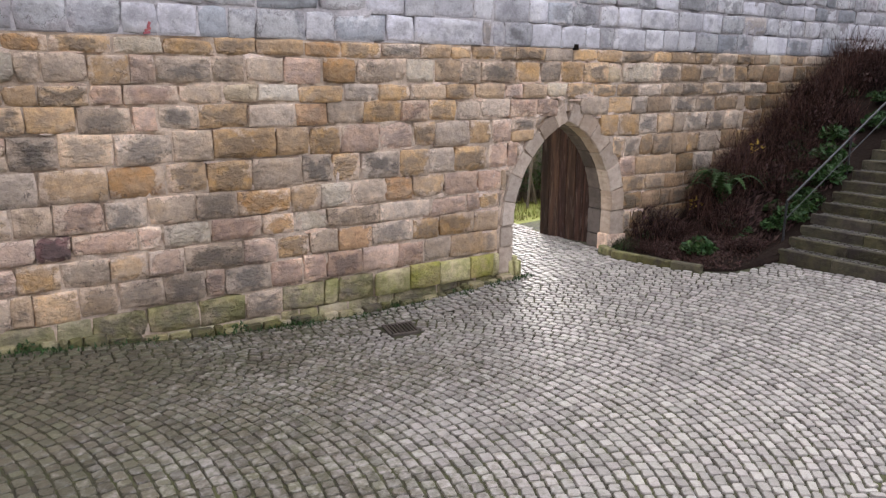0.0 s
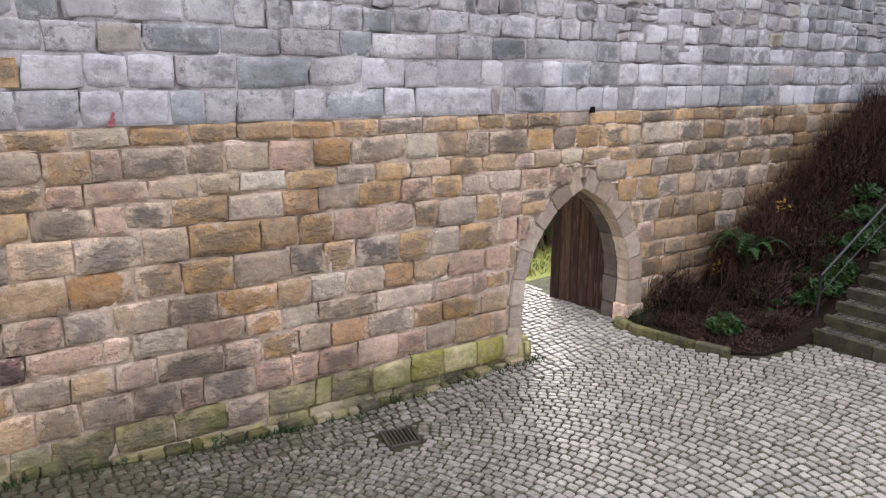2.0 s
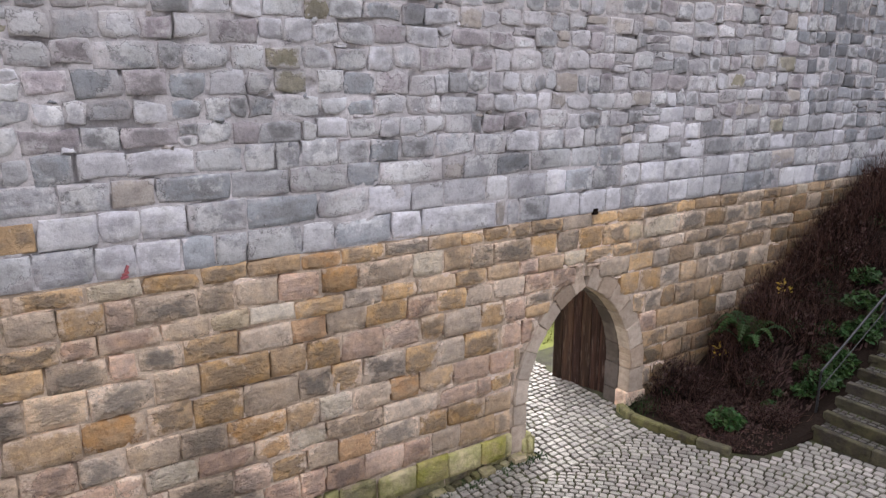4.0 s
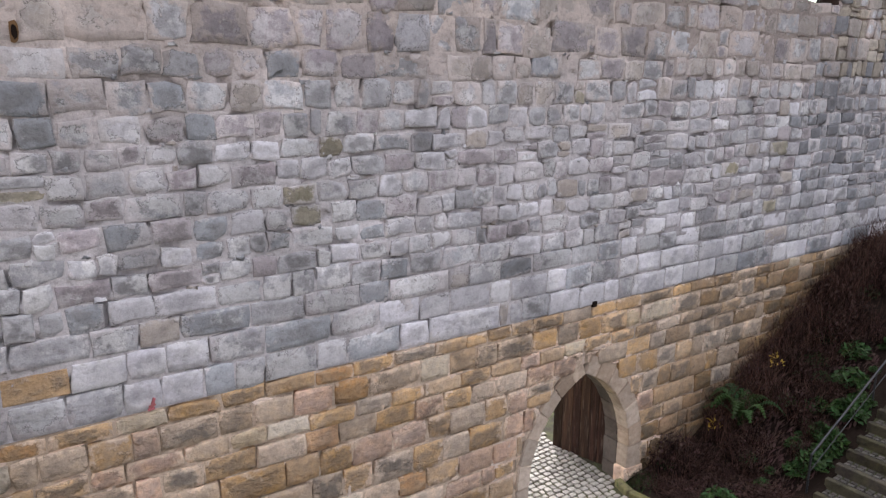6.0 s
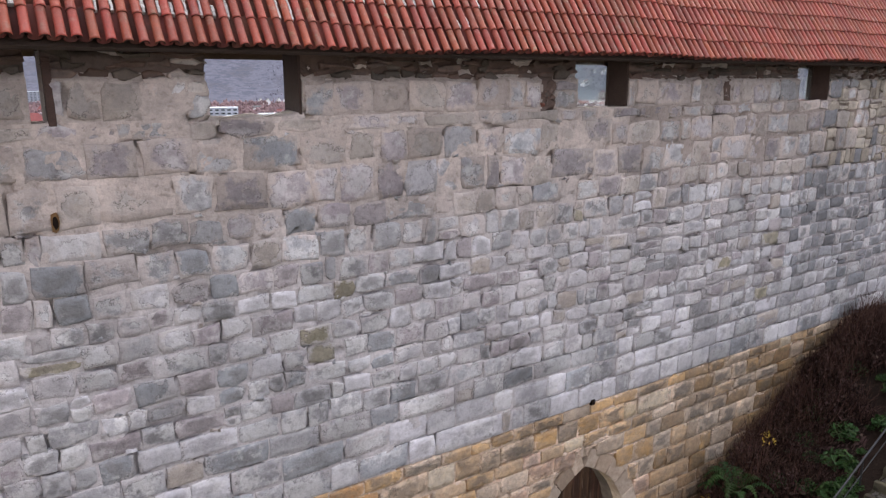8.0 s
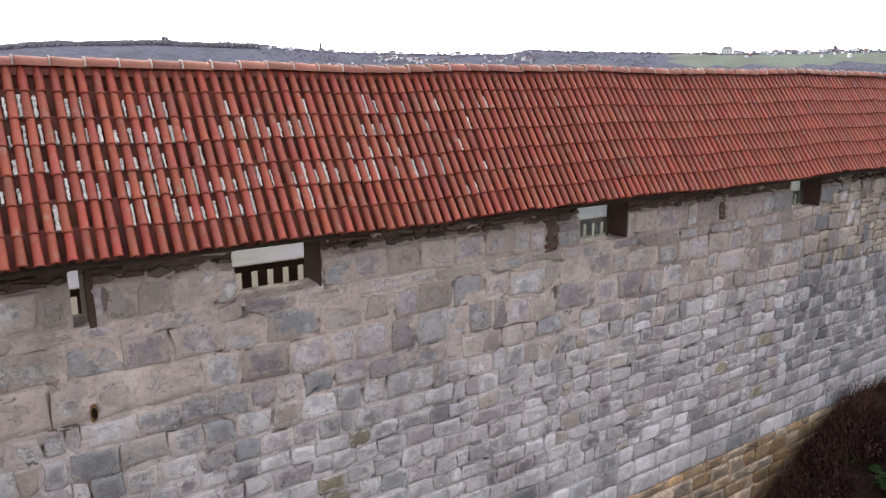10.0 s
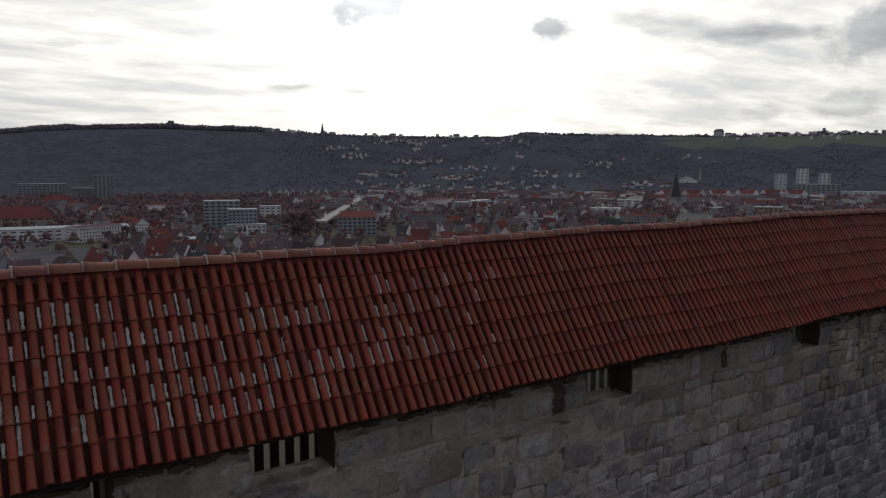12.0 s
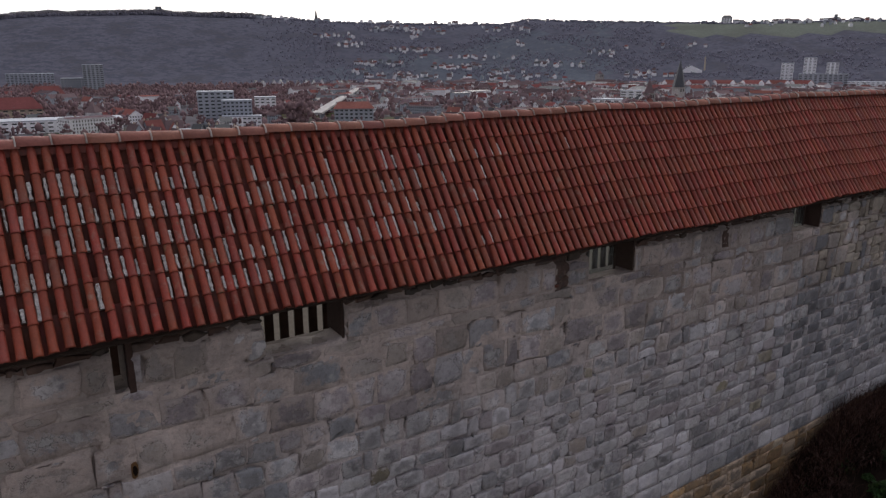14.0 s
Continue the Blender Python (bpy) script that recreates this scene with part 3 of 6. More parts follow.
def arch_half(z, grow=0.0):
    """Half the width of the pointed gate at a height, widened by grow; 0 above its point."""
    if z <= SPRING:
        return GATE_H + grow
    r = ARC_R + grow
    if z - SPRING >= r:
        return 0.0
    return max(0.0, math.sqrt(r * r - (z - SPRING) ** 2) - (ARC_R - GATE_H))


def arch_top(x, grow=0.0):
    """Height of the gate's curve at x."""
    d = abs(x - GATE_M) + ARC_R - GATE_H
    return SPRING + math.sqrt(max(0.0, (ARC_R + grow) ** 2 - d * d))


wall = empty("wall_old", "tall weathered sandstone and limestone town wall", "wall", kind="structure")
wall_lower = part("lower_wall", block(0, 0.01, 9.3, 9.31, -0.2, -0.19), M["mortar_warm"], wall)
bm = bmesh.new()


def leaning_box(bm, x0, x1, z0, z1, back, inset=0.075):
    vs = add_box(bm, x0, x1, 0, back, z0, z1)
    for v in vs:
        if v.co.y == 0:
            v.co.y = face_y(v.co.z) + inset


DEEP = 9.62   # behind this the passage widens, so that the leaves can swing back
leaning_box(bm, WALL_X0, GATE_L - 0.16, -0.6, BORDER, DEEP)
leaning_box(bm, GATE_R + 0.16, WALL_X1, -0.6, BORDER, DEEP)
cuts = np.linspace(GATE_L - 0.16, GATE_R + 0.16, 41)
for a, b in zip(cuts[:-1], cuts[1:]):
    leaning_box(bm, a, b, arch_top((a + b) / 2, 0.16), BORDER, DEEP)
add_box(bm, WALL_X0, GATE_L - 0.35, DEEP, 10.15, -0.6, BORDER)
add_box(bm, GATE_R + 0.40, WALL_X1, DEEP, 10.15, -0.6, BORDER)
add_box(bm, GATE_L - 0.35, GATE_R + 0.40, DEEP, 10.15, 2.95, BORDER)
bm.to_mesh(wall_lower.data)
wall_lower.data.materials.clear()
wall_lower.data.materials.append(M["mortar_warm"])
bm.free()
bm = bmesh.new()
leaning_box(bm, WALL_X0, WALL_X1, BORDER, 4.72, 10.1, 0.08)
leaning_box(bm, WALL_X0, WALL_X1, 4.72, 7.5, 10.1, 0.08)
leaning_box(bm, WALL_X0, WALL_X1, 7.5, SILL, 9.35, 0.08)
edges = [WALL_X0] + [e for w in WINDOWS for e in w] + [WALL_X1]
for a, b in zip(edges[::2], edges[1::2]):
    leaning_box(bm, a, b, SILL, TOP, 9.35, 0.12)
wall_upper = part("upper_wall", bm, M["mortar_grey"], wall)


def mortar_y(x, z):
    """Lumpy mortar face, washed out in places; it breaks off raggedly below the top courses."""
    p = Vector((x, 0.0, z))
    d = 0.006 * noise.fractal(p * 3.1, 0.9, 2.1, 4) + 0.004 * noise.noise(p * 17.0)
    lost = noise.noise(Vector((x * 2.1, 7.0, z * 2.6))) + 0.6 * noise.noise(Vector((x * 6.0, 3.0, z * 7.0)))
    if z < BORDER:
        d += 0.002 + 0.049 * max(0.0, min(1.0, (lost - 0.02) * 6.0))
    elif x > 14.7 and z > 7.2:
        d += 0.05
    else:
        full = 0.002 - 0.006 * max(0.0, min(1.0, (z - 6.4) / 1.2)) + 0.006 * noise.noise(Vector((x * 1.1, 9.0, z * 1.4)))
        d += full + 0.05 * max(0.0, min(1.0, (lost - (0.16 if z < 7.4 else 0.34)) * 9.0)) + 0.028 * max(0.0, min(1.0, (lost - 0.45) * 6.0))
    y = face_y(z) - 0.004 * max(0.0, min(1.0, (z - 7.2) / 0.6)) + d
    if z > 8.96 + 0.06 * noise.noise(Vector((x * 2.3, 4.0, 0.0))) + 0.04 * noise.noise(Vector((x * 9.0, 4.0, 0.0))):
        y += 0.075
    return y


def mortar_sheet(x0, x1, z0, z1, step):
    nx, nz = max(1, round((x1 - x0) / step)), max(1, round((z1 - z0) / step))
    vs = [(x0 + (x1 - x0) * i / nx, 0, z0 + (z1 - z0) * k / nz) for k in range(nz + 1) for i in range(nx + 1)]
    fs = [(k * (nx + 1) + i, k * (nx + 1) + i + 1, (k + 1) * (nx + 1) + i + 1, (k + 1) * (nx + 1) + i) for k in range(nz) for i in range(nx)]
    return [(x, mortar_y(x, z), z) for x, _, z in vs], fs


sheet = Heap()
for x0, x1, step in ((WALL_X0, -1.0, 0.08), (-1.0, 9.0, 0.033), (9.0, 17.0, 0.05), (17.0, WALL_X1, 0.09)):
    sheet.add(*mortar_sheet(x0, x1, BORDER + 0.004, SILL, step))
for a, b in zip(edges[::2], edges[1::2]):
    sheet.add(*mortar_sheet(a, b, SILL, TOP, 0.033))


# above 9 m the pointing goes dark: eave shade in the colour
def shaded_or_crumbled(v):
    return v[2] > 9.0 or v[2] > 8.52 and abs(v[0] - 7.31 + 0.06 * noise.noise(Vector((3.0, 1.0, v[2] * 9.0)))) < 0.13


sheet.k = [1 if shaded_or_crumbled(sheet.v[f[0]]) else 0 for f in sheet.f]
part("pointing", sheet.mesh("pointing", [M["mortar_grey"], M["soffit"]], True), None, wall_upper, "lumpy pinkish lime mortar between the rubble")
sheet = Heap()
GATE_EDGE = [GATE_L - 0.17, GATE_R + 0.17]
for x0, x1, step in ((WALL_X0, 0.0, 0.08), (0.0, GATE_EDGE[0], 0.036), (GATE_EDGE[1], 15.0, 0.045), (15.0, WALL_X1, 0.12)):
    sheet.add(*mortar_sheet(x0, x1, -0.4, BORDER, step))
for x0, x1 in zip(np.linspace(*GATE_EDGE, 41)[:-1], np.linspace(*GATE_EDGE, 41)[1:]):
    sheet.add(*mortar_sheet(float(x0), float(x1), arch_top((x0 + x1) / 2, 0.17), BORDER, 0.04))
part("pointing", sheet.mesh("pointing", [M["mortar_warm"]], True), None, wall_lower, "sandy mortar, washed out of many joints")


STONE_SOFT = [False] * 16 + [True] * 16   # crisp arrises round a softly hewn face


def stone(w, h, deep, bulge, rnd, rough=0.007):
    """A hewn block, front towards -y: crisp chipped arrises round a rough face, some with a raised boss."""
    vs, fs, uv = [], [], []
    rim = rnd.uniform(0.005, 0.010)
    ring = []
    for sx, sz in ((-1, -1), (0, -1), (1, -1), (1, 0), (1, 1), (0, 1), (-1, 1), (-1, 0)):
        cut = rnd.uniform(0.0, 0.012) if rnd.random() < 0.8 else rnd.uniform(0.012, 0.035)
        cut = cut if sx and sz else 0.0
        slide = rnd.uniform(-0.25, 0.25) if not (sx and sz) else 0.0
        ring.append((sx * (w / 2 - cut) + rnd.uniform(-1, 1) * rough + (slide * w if not sx else 0), sz * (h / 2 - cut) + rnd.uniform(-1, 1) * rough + (slide * h if not sz else 0)))
    lean_x, lean_z = rnd.uniform(-0.4, 0.4) * bulge, rnd.uniform(-0.4, 0.4) * bulge
    boss = rnd.random() < 0.4
    inner = rnd.uniform(0.12, 0.18) * min(w, h) if boss else 0.26 * min(w, h)
    for depth, shrink, wild in ((deep, 0.0, 0.0), (0.006, 0.0, 0.1), (-bulge * 0.75, rim, 0.2), (-bulge * (1.45 if boss else 0.9), inner, 0.4)):
        for x, z in ring:
            kx, kz = 1 - 2 * shrink / w, 1 - 2 * shrink / h
            tilt = (lean_x * x / w + lean_z * z / h) * 2 if depth <= 0 else 0
            vs.append((x * kx, depth + rnd.uniform(-1, 1) * bulge * wild + tilt, z * kz))
            uv.append((0.5 + x * kx / w, 0.5 + z * kz / h))
    vs.append((rnd.uniform(-0.15, 0.15) * w, -bulge * rnd.uniform(0.6, 1.2) * (1.5 if boss else 0.9), rnd.uniform(-0.1, 0.1) * h))
    uv.append((0.5, 0.5))
    for r in (0, 8, 16):
        for k in range(8):
            n = (k + 1) % 8
            fs.append((r + k, r + n, r + 8 + n, r + 8 + k))
    fs += [(24 + k, 24 + (k + 1) % 8, 32) for k in range(8)]
    return vs, fs, uv


def weighted(rnd, table):
    total = rnd.uniform(0, sum(w for _, w in table))
    for name, w in table:
        total -= w
        if total <= 0:
            return name
    return table[-1][0]


CODE = {"O": "orange", "o": "ochre", "b": "beige", "p": "pink", "t": "taupe", "w": "pale", "m": "mossy", "d": "foot", "g": "grey", "l": "blue", "c": "chalk", "u": "buff", "v": "mauve", "k": "mossed", "s": "soffit", "R": "wine", "y": "slaty"}


def lay(z0, z1, blocked, length, rnd, split=0.0, joint=0.012, known=()):
    """One course of stones (x, z, width, height, kind) between the blocked stretches. known: (start, "kind and centimetres ...") runs of stones that are told apart."""
    made, shut = [], list(blocked)
    loose = 0.012 if z1 < 4.8 else 0.020
    for start, run in known:
        x = start
        for word in run.split():
            w = int(word[1:]) / 100
            if word[0] != "x":
                made.append((x + w / 2, (z0 + z1) / 2 + rnd.uniform(-1, 1) * loose, w - joint * rnd.uniform(0.5, 2.0), z1 - z0 - joint * rnd.uniform(0.7, 1.4) - loose * rnd.uniform(-0.6, 1.6), CODE[word[0]]))
            x += w
        shut.append((start, x))
    spans, at = [], WALL_X0
    for a, b in sorted(shut):
        if a > at:
            spans.append((at, a))
        at = max(at, b)
    spans.append((at, WALL_X1))
    for a, b in spans:
        x = a
        while x < b - 0.05:
            w = min(length * rnd.choice((0.6, 0.8, 0.95, 1.1, 1.3, 1.55)) * rnd.uniform(0.88, 1.12), b - x)
            rubble = x > 14.6 and z0 > 7.1
            w *= 0.6 if rubble else 1.0
            if b - x - w < 0.14:
                w = b - x
            wave = 0.10 * noise.noise(Vector((x * 0.55, 2.0, z0 * 0.6))) * max(0.0, min(1.0, (x - 6.0) / 1.5)) if 4.8 < z0 < 8.2 else 0.0
            if rnd.random() < (0.55 if rubble else split):
                cut = rnd.uniform(0.4, 0.6) * (z1 - z0)
                made.append((x + w / 2, z0 + wave + cut / 2, w - joint, cut - joint, None))
                made.append((x + w / 2, z0 + wave + cut + (z1 - z0 - cut) / 2, w - joint, z1 - z0 - cut - joint, None))
            else:
                dz = wave + rnd.uniform(-1, 1) * loose * 1.2
                made.append((x + w / 2, (z0 + z1) / 2 + dz, w - joint * rnd.uniform(0.6, 1.6), z1 - z0 - joint * rnd.uniform(0.6, 1.4) - loose * rnd.uniform(-0.6, 1.8), None))
            x += w
    return made


def raise_stones(name, courses, chooser, bulge, near, parent, rest_label, seed, ragged=99.0):
    """Courses of stones: those in the near stretch as parts, the others as one mesh."""
    rnd = random.Random(seed)
    names = sorted({k for k in M})
    rest, used, parts = Heap(), [], 0
    for made in courses:
        for x, z, w, h, known in made:
            if w < 0.04 or h < 0.035:
                continue
            key = known or chooser(x, z, w, rnd)
            if known == "beige" and rnd.random() < 0.3:
                key = rnd.choice(("ochre", "ochre", "pale", "taupe"))
            if z > 7.5 and key in ("blue", "slaty") and x < 14.5 and rnd.random() < 0.6:
                key = rnd.choice(("grey", "mauve", "buff"))
            if x > 10.2 and z < 3.6 and key != "damp":
                # damp creeps up behind the planted bank
                over = z - (0.25 + 0.55 * max(0.0, x - 11.05))
                if rnd.random() < 1.05 - 0.75 * over:
                    key = "damp"
                elif key in ("beige", "ochre", "pale", "pink") and rnd.random() < 0.75:
                    key = rnd.choice(("taupe", "umber", "umber"))
            vs, fs, uv = stone(w, h, 0.05, bulge * rnd.uniform(0.6, 1.3), rnd, 0.011 if z < ragged else 0.022 if z < 7.5 else 0.030)
            out = rnd.uniform(-0.010, 0.008) if z < 4.7 else rnd.uniform(-0.013, 0.003)
            if z < 0.5 and 5.1 < x < 7.5 and key == "mossy":   # the plinth beside the gate stands proud
                out -= 0.075
            out += rnd.uniform(0.02, 0.07) if z > 8.97 else 0.0
            if parts < 300 and near(x, z):
                ob = part(name, solid(name, vs, fs, [M[key]], None, uv, STONE_SOFT), None, parent)
                ob.location = (x, face_y(z) + out, z)
                ob.rotation_euler = (0.025, rnd.uniform(-0.012, 0.012), 0)
                parts += 1
            else:
                if key not in used:
                    used.append(key)
                rest.add([(vx + x, vy + face_y(z + vz) + out, vz + z) for vx, vy, vz in vs], fs, used.index(key), uv, STONE_SOFT)
    ob = part("stonework", rest.mesh("stonework", [M[k] for k in used], rest.soft), None, parent, rest_label)
    tagged(ob, kind="stuff")


# lower wall: warm squared sandstone in level courses
LOWER = [-0.32, 0.06, 0.44, 0.82, 1.16, 1.46, 1.82, 2.22, 2.60, 2.91, 3.15, 3.49, BORDER]
RUNS = {
    0.06: [(0.01, "d62 d39 d62 d64 d61 t51 d62 m24 d56 m60 m54 m58 m47")],
    0.44: [(0.21, "b23 b47 t42 t54 t51 p26 t62 p46 p36 p57 p60 p45 t49 b64 b30")],
    0.82: [(-0.12, "p42 b45 t52 b43 p45 t74 p47 o47 t45 O53 t68 o49 o66 b50")],
    1.16: [(-0.02, "p54 R38 p72 p29 w59 p67 O45 w49 t81 t90 p67 p27 b37")],
    1.46: [(0.33, "b41 p53 t48 t57 t52 O74 b44 w47 t55 O46 b56 p64 p46"), (10.30, "o117 b50 t60")],
    1.82: [(0.07, "t56 b72 O65 b49 o58 t68 t45 o43 t64 b50 t47 o64 p40"), (9.97, "b43 b34 o54 w47 o33 b69")],
    2.22: [(0.38, "t49 b58 t65 t49 o82 b46 o47 p60 p56 b38 t64 o42 p40"), (9.80, "o53 t50 b44 o33 t66 o55")],
    2.60: [(0.16, "b43 o50 t59 p28 b47 o62 t64 O46 t54 o62 p46 o48 t47 t58"), (9.51, "b58 b42 b66 t72 t60 b70")],
    2.91: [(0.41, "b33 b51 p35 p62 t53 b45 w55 o64 t53 o53 b62 b52 b59 p38 b50 w45 o60 b55"), (9.69, "b55 t63 t58 o61 b60 o71 p79 p56")],
    3.15: [(0.28, "b27 t25 t46 o44 p28 t65 t41 t52 p53 O50 t79 w48 b46 t38 t69 b50 t44 o52 b60 w32"), (9.80, "w89 t68 b58 w56 t51 p41 b53 o59 t51")],
    3.49: [(0.46, "O44 b64 w55 b59 b52 b65 O52 b61 t65 b52 o38 b43 b42 b60 t62 o55 b62"), (9.75, "b83 b48 o71 b47 t82 b56 b51 w40 b63")],
}
rnd = random.Random(5)
courses = []
for z0, z1 in zip(LOWER[:-1], LOWER[1:]):
    half = arch_half((z0 + z1) / 2, RING) if z0 < APEX + RING - 0.1 else 0.0
    courses.append(lay(z0, z1, [(GATE_M - half, GATE_M + half)] if half else [], 0.47, rnd, 0.03, 0.008, RUNS.get(z0, ())))


def lower_kind(x, z, w, rnd):
    if x > 10.9 and z < 0.585 * (x - 11.05) + 0.75 + 0.25 * rnd.random() and z < 3.3:
        return "damp"
    if z < 0.38 + 0.02 * max(0, 2 - x) and x < 8:
        return "foot" if z < 0.05 or (x < 4.4 and rnd.random() < 0.8) else "mossy"
    if z < 0.72 and x < 8:
        return weighted(rnd, [("taupe", 4), ("foot", 1.5), ("pink", 2), ("beige", 2)])
    return weighted(rnd, [("beige", 5), ("ochre", 1.3), ("orange", 0.25), ("pink", 2.2), ("taupe", 4.0), ("pale", 0.8)])


def upper_kind(x, z, w, rnd):
    if z > 4.9 and x > 13.9 + 0.5 * rnd.random() and z < 9.0 and (z < 7.6 or x > 14.7):
        if z > 7.3 and x > 14.8:
            return weighted(rnd, [("cream", 4), ("buff", 1), ("grey", 1.5), ("slaty", 0.7)])
        return weighted(rnd, [("slaty", 4), ("blue", 2), ("grey", 2)])
    if z < 4.75:
        return weighted(rnd, [("chalk", 4), ("grey", 3), ("blue", 2), ("buff", 0.4)])
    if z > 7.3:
        # top courses: eave shade and soot put into darker stone kinds
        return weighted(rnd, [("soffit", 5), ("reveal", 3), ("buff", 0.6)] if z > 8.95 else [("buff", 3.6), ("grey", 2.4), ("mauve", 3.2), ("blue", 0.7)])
    if 5.0 < x < 13.0 and 4.75 < z < 7.3:
        return weighted(rnd, [("grey", 3.6), ("rose", 3.4), ("slaty", 0.8), ("mauve", 1.4), ("chalk", 2.2), ("buff", 1.0), ("mossed", 0.12)])
    if z > 6.4:
        return weighted(rnd, [("grey", 4), ("blue", 1.6), ("rose", 1.6), ("mauve", 2.0), ("chalk", 0.6), ("buff", 1.2), ("mossed", 0.1)])
    return weighted(rnd, [("grey", 5), ("blue", 2.0), ("rose", 1.4), ("mauve", 2.0), ("chalk", 1.6), ("buff", 0.6), ("mossed", 0.35)])


# upper wall: grey limestone, ashlar at its foot, then smaller rubble courses
UPPER = [BORDER, 4.07, 4.42, 4.72, 5.02]
UPPER_RUNS = {
    BORDER: [(0.6, "l51 g55 c39 c46 l35 g36 g66 c40 l78 c45 c121 u18 c23 g54 c63 c55 c34 g33 c80 c47 c43 c48 l66 l61 l49 c53")],
    4.07: [(1.19, "c53 c40 c46 g65 l85 g67 c62 c49 c68 c38 c69 c39 l53 g62 c45 c57 c99 c71 c58 l70")],
    4.42: [(0.68, "g72 g47 u43 l77 g67 g73 l43 g91 u35 g55 l59 l77 l59 l50 c36 l57 g43")],
    5.51: [(1.62, "l46 v43 l38 c41 g30 k38 x13 g32 l44 v44")],
    5.79: [(1.08, "l40 v37 l57 g24 g47 l38 k42 c41 g41 c34 g37")],
    6.07: [(1.17, "c35 g39 c36 v32 c36 v51 c28 c35 g30 g44 v45 c46")],
    6.335: [(0.91, "g32 g29 g31 v28 c28 g39 c40 c34 l45 k31 g42 l51")],
    6.57: [(0.97, "l35 l35 c41 v41 l33 v42 v30 l32 g19 g41 v30 l37")],
    6.87: [(0.81, "l48 l49 l38 l38 l43 u37 l48 g35 g36 g41 g34"), (6.52, "g36 u30")],
    7.215: [(0.95, "c52 g46 g39 g38 v36 v32 l41 v45 v48 g72"), (7.1, "l57 x30 g46 v50"), (9.34, "g46")],
    7.53: [(0.68, "g42 u38 l70 l43 l58 l55 v34 v50 v42 c47"), (7.45, "v84 v50")],
    7.98: [(0.85, "l54 v50 v54 g52 l66 u60 u36 x8 v36 u54")],
    8.56: [(1.30, "u30 u36 g45"), (3.68, "l36 v50 u50 u55"), (7.18, "x26"), (9.09, "u48"), (11.25, "s24")],
    4.72: [(0.67, "g28 g25 l38 c47 c66 l51 g36 g31 g47 g42 l40 g51 l64 g51 c61 g47")],
}
NICHE = (0.56, 1.19)
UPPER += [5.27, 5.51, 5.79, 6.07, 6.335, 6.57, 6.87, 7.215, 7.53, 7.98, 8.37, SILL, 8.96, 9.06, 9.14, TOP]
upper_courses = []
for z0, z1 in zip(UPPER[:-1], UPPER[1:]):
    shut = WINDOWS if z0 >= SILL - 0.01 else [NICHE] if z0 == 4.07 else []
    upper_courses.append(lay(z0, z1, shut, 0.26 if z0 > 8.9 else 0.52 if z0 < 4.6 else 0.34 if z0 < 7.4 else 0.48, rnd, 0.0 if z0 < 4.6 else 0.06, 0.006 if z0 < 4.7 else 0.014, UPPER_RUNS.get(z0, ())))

# small pinning stones pushed into the wider joints of the rubble
pin = random.Random(77)
pinned = []
for _ in range(220):
    z0 = pin.choice(UPPER[4:-4])
    pinned.append((pin.uniform(-1.5, 15.0), z0 + pin.gauss(0, 0.02), pin.uniform(0.05, 0.15), pin.uniform(0.035, 0.07), pin.choice(("blue", "grey", "slaty", "buff", "mauve", "chalk"))))
for _ in range(9):   # crumbled reddish patches in the parapet
    pinned.append((pin.uniform(7.20, 7.40), pin.uniform(8.60, 8.92), pin.uniform(0.05, 0.12), pin.uniform(0.04, 0.09), pin.choice(("soffit", "soffit", "reveal", "brick_red"))))
upper_courses.append([p for p in pinned if p[1] < SILL - 0.05 or p[1] > SILL and 7.1 < p[0] < 7.5])

# unseen plain walls added at both ends of the yard to block sky light
west = part("wall_west", block(-9.2, -8.0, -16, 11, -1.0, 14.0, 0.03), M["grey"])
tagged(west, "unseen plain wall added to dim the west of the yard", "wall", kind="structure")
east = part("wall_east", block(25.5, 26.6, -16, 8.9, -1.0, 13.0, 0.03), M["grey"])
tagged(east, "unseen plain wall added to dim the stair side", "wall", kind="structure")

# ---- gate: dressed arch stones and jambs ----
gate = empty("gate_arch", "pointed arch of dressed grey sandstone blocks", "gate", kind="structure", at=(GATE_M, 9.1, 0))


def wedge(pts, y0, y1, rnd):
    bm = bmesh.new()
    front = [bm.verts.new((x, y0 + rnd.uniform(-0.008, 0.008), z)) for x, z in pts]
    back = [bm.verts.new((x, y1, z)) for x, z in pts]
    bm.faces.new(front[::-1])
    bm.faces.new(back)
    for k in range(len(pts)):
        n = (k + 1) % len(pts)
        bm.faces.new((front[k], front[n], back[n], back[k]))
    bmesh.ops.recalc_face_normals(bm, faces=bm.faces[:])
    bmesh.ops.bevel(bm, geom=bm.edges[:], offset=0.014, segments=2, affect="EDGES")
    for v in bm.verts:
        v.co += Vector((rnd.gauss(0, 0.004), rnd.gauss(0, 0.004), rnd.gauss(0, 0.004)))
        v.co -= Vector((GATE_M, 9.1, 0))
    return bm


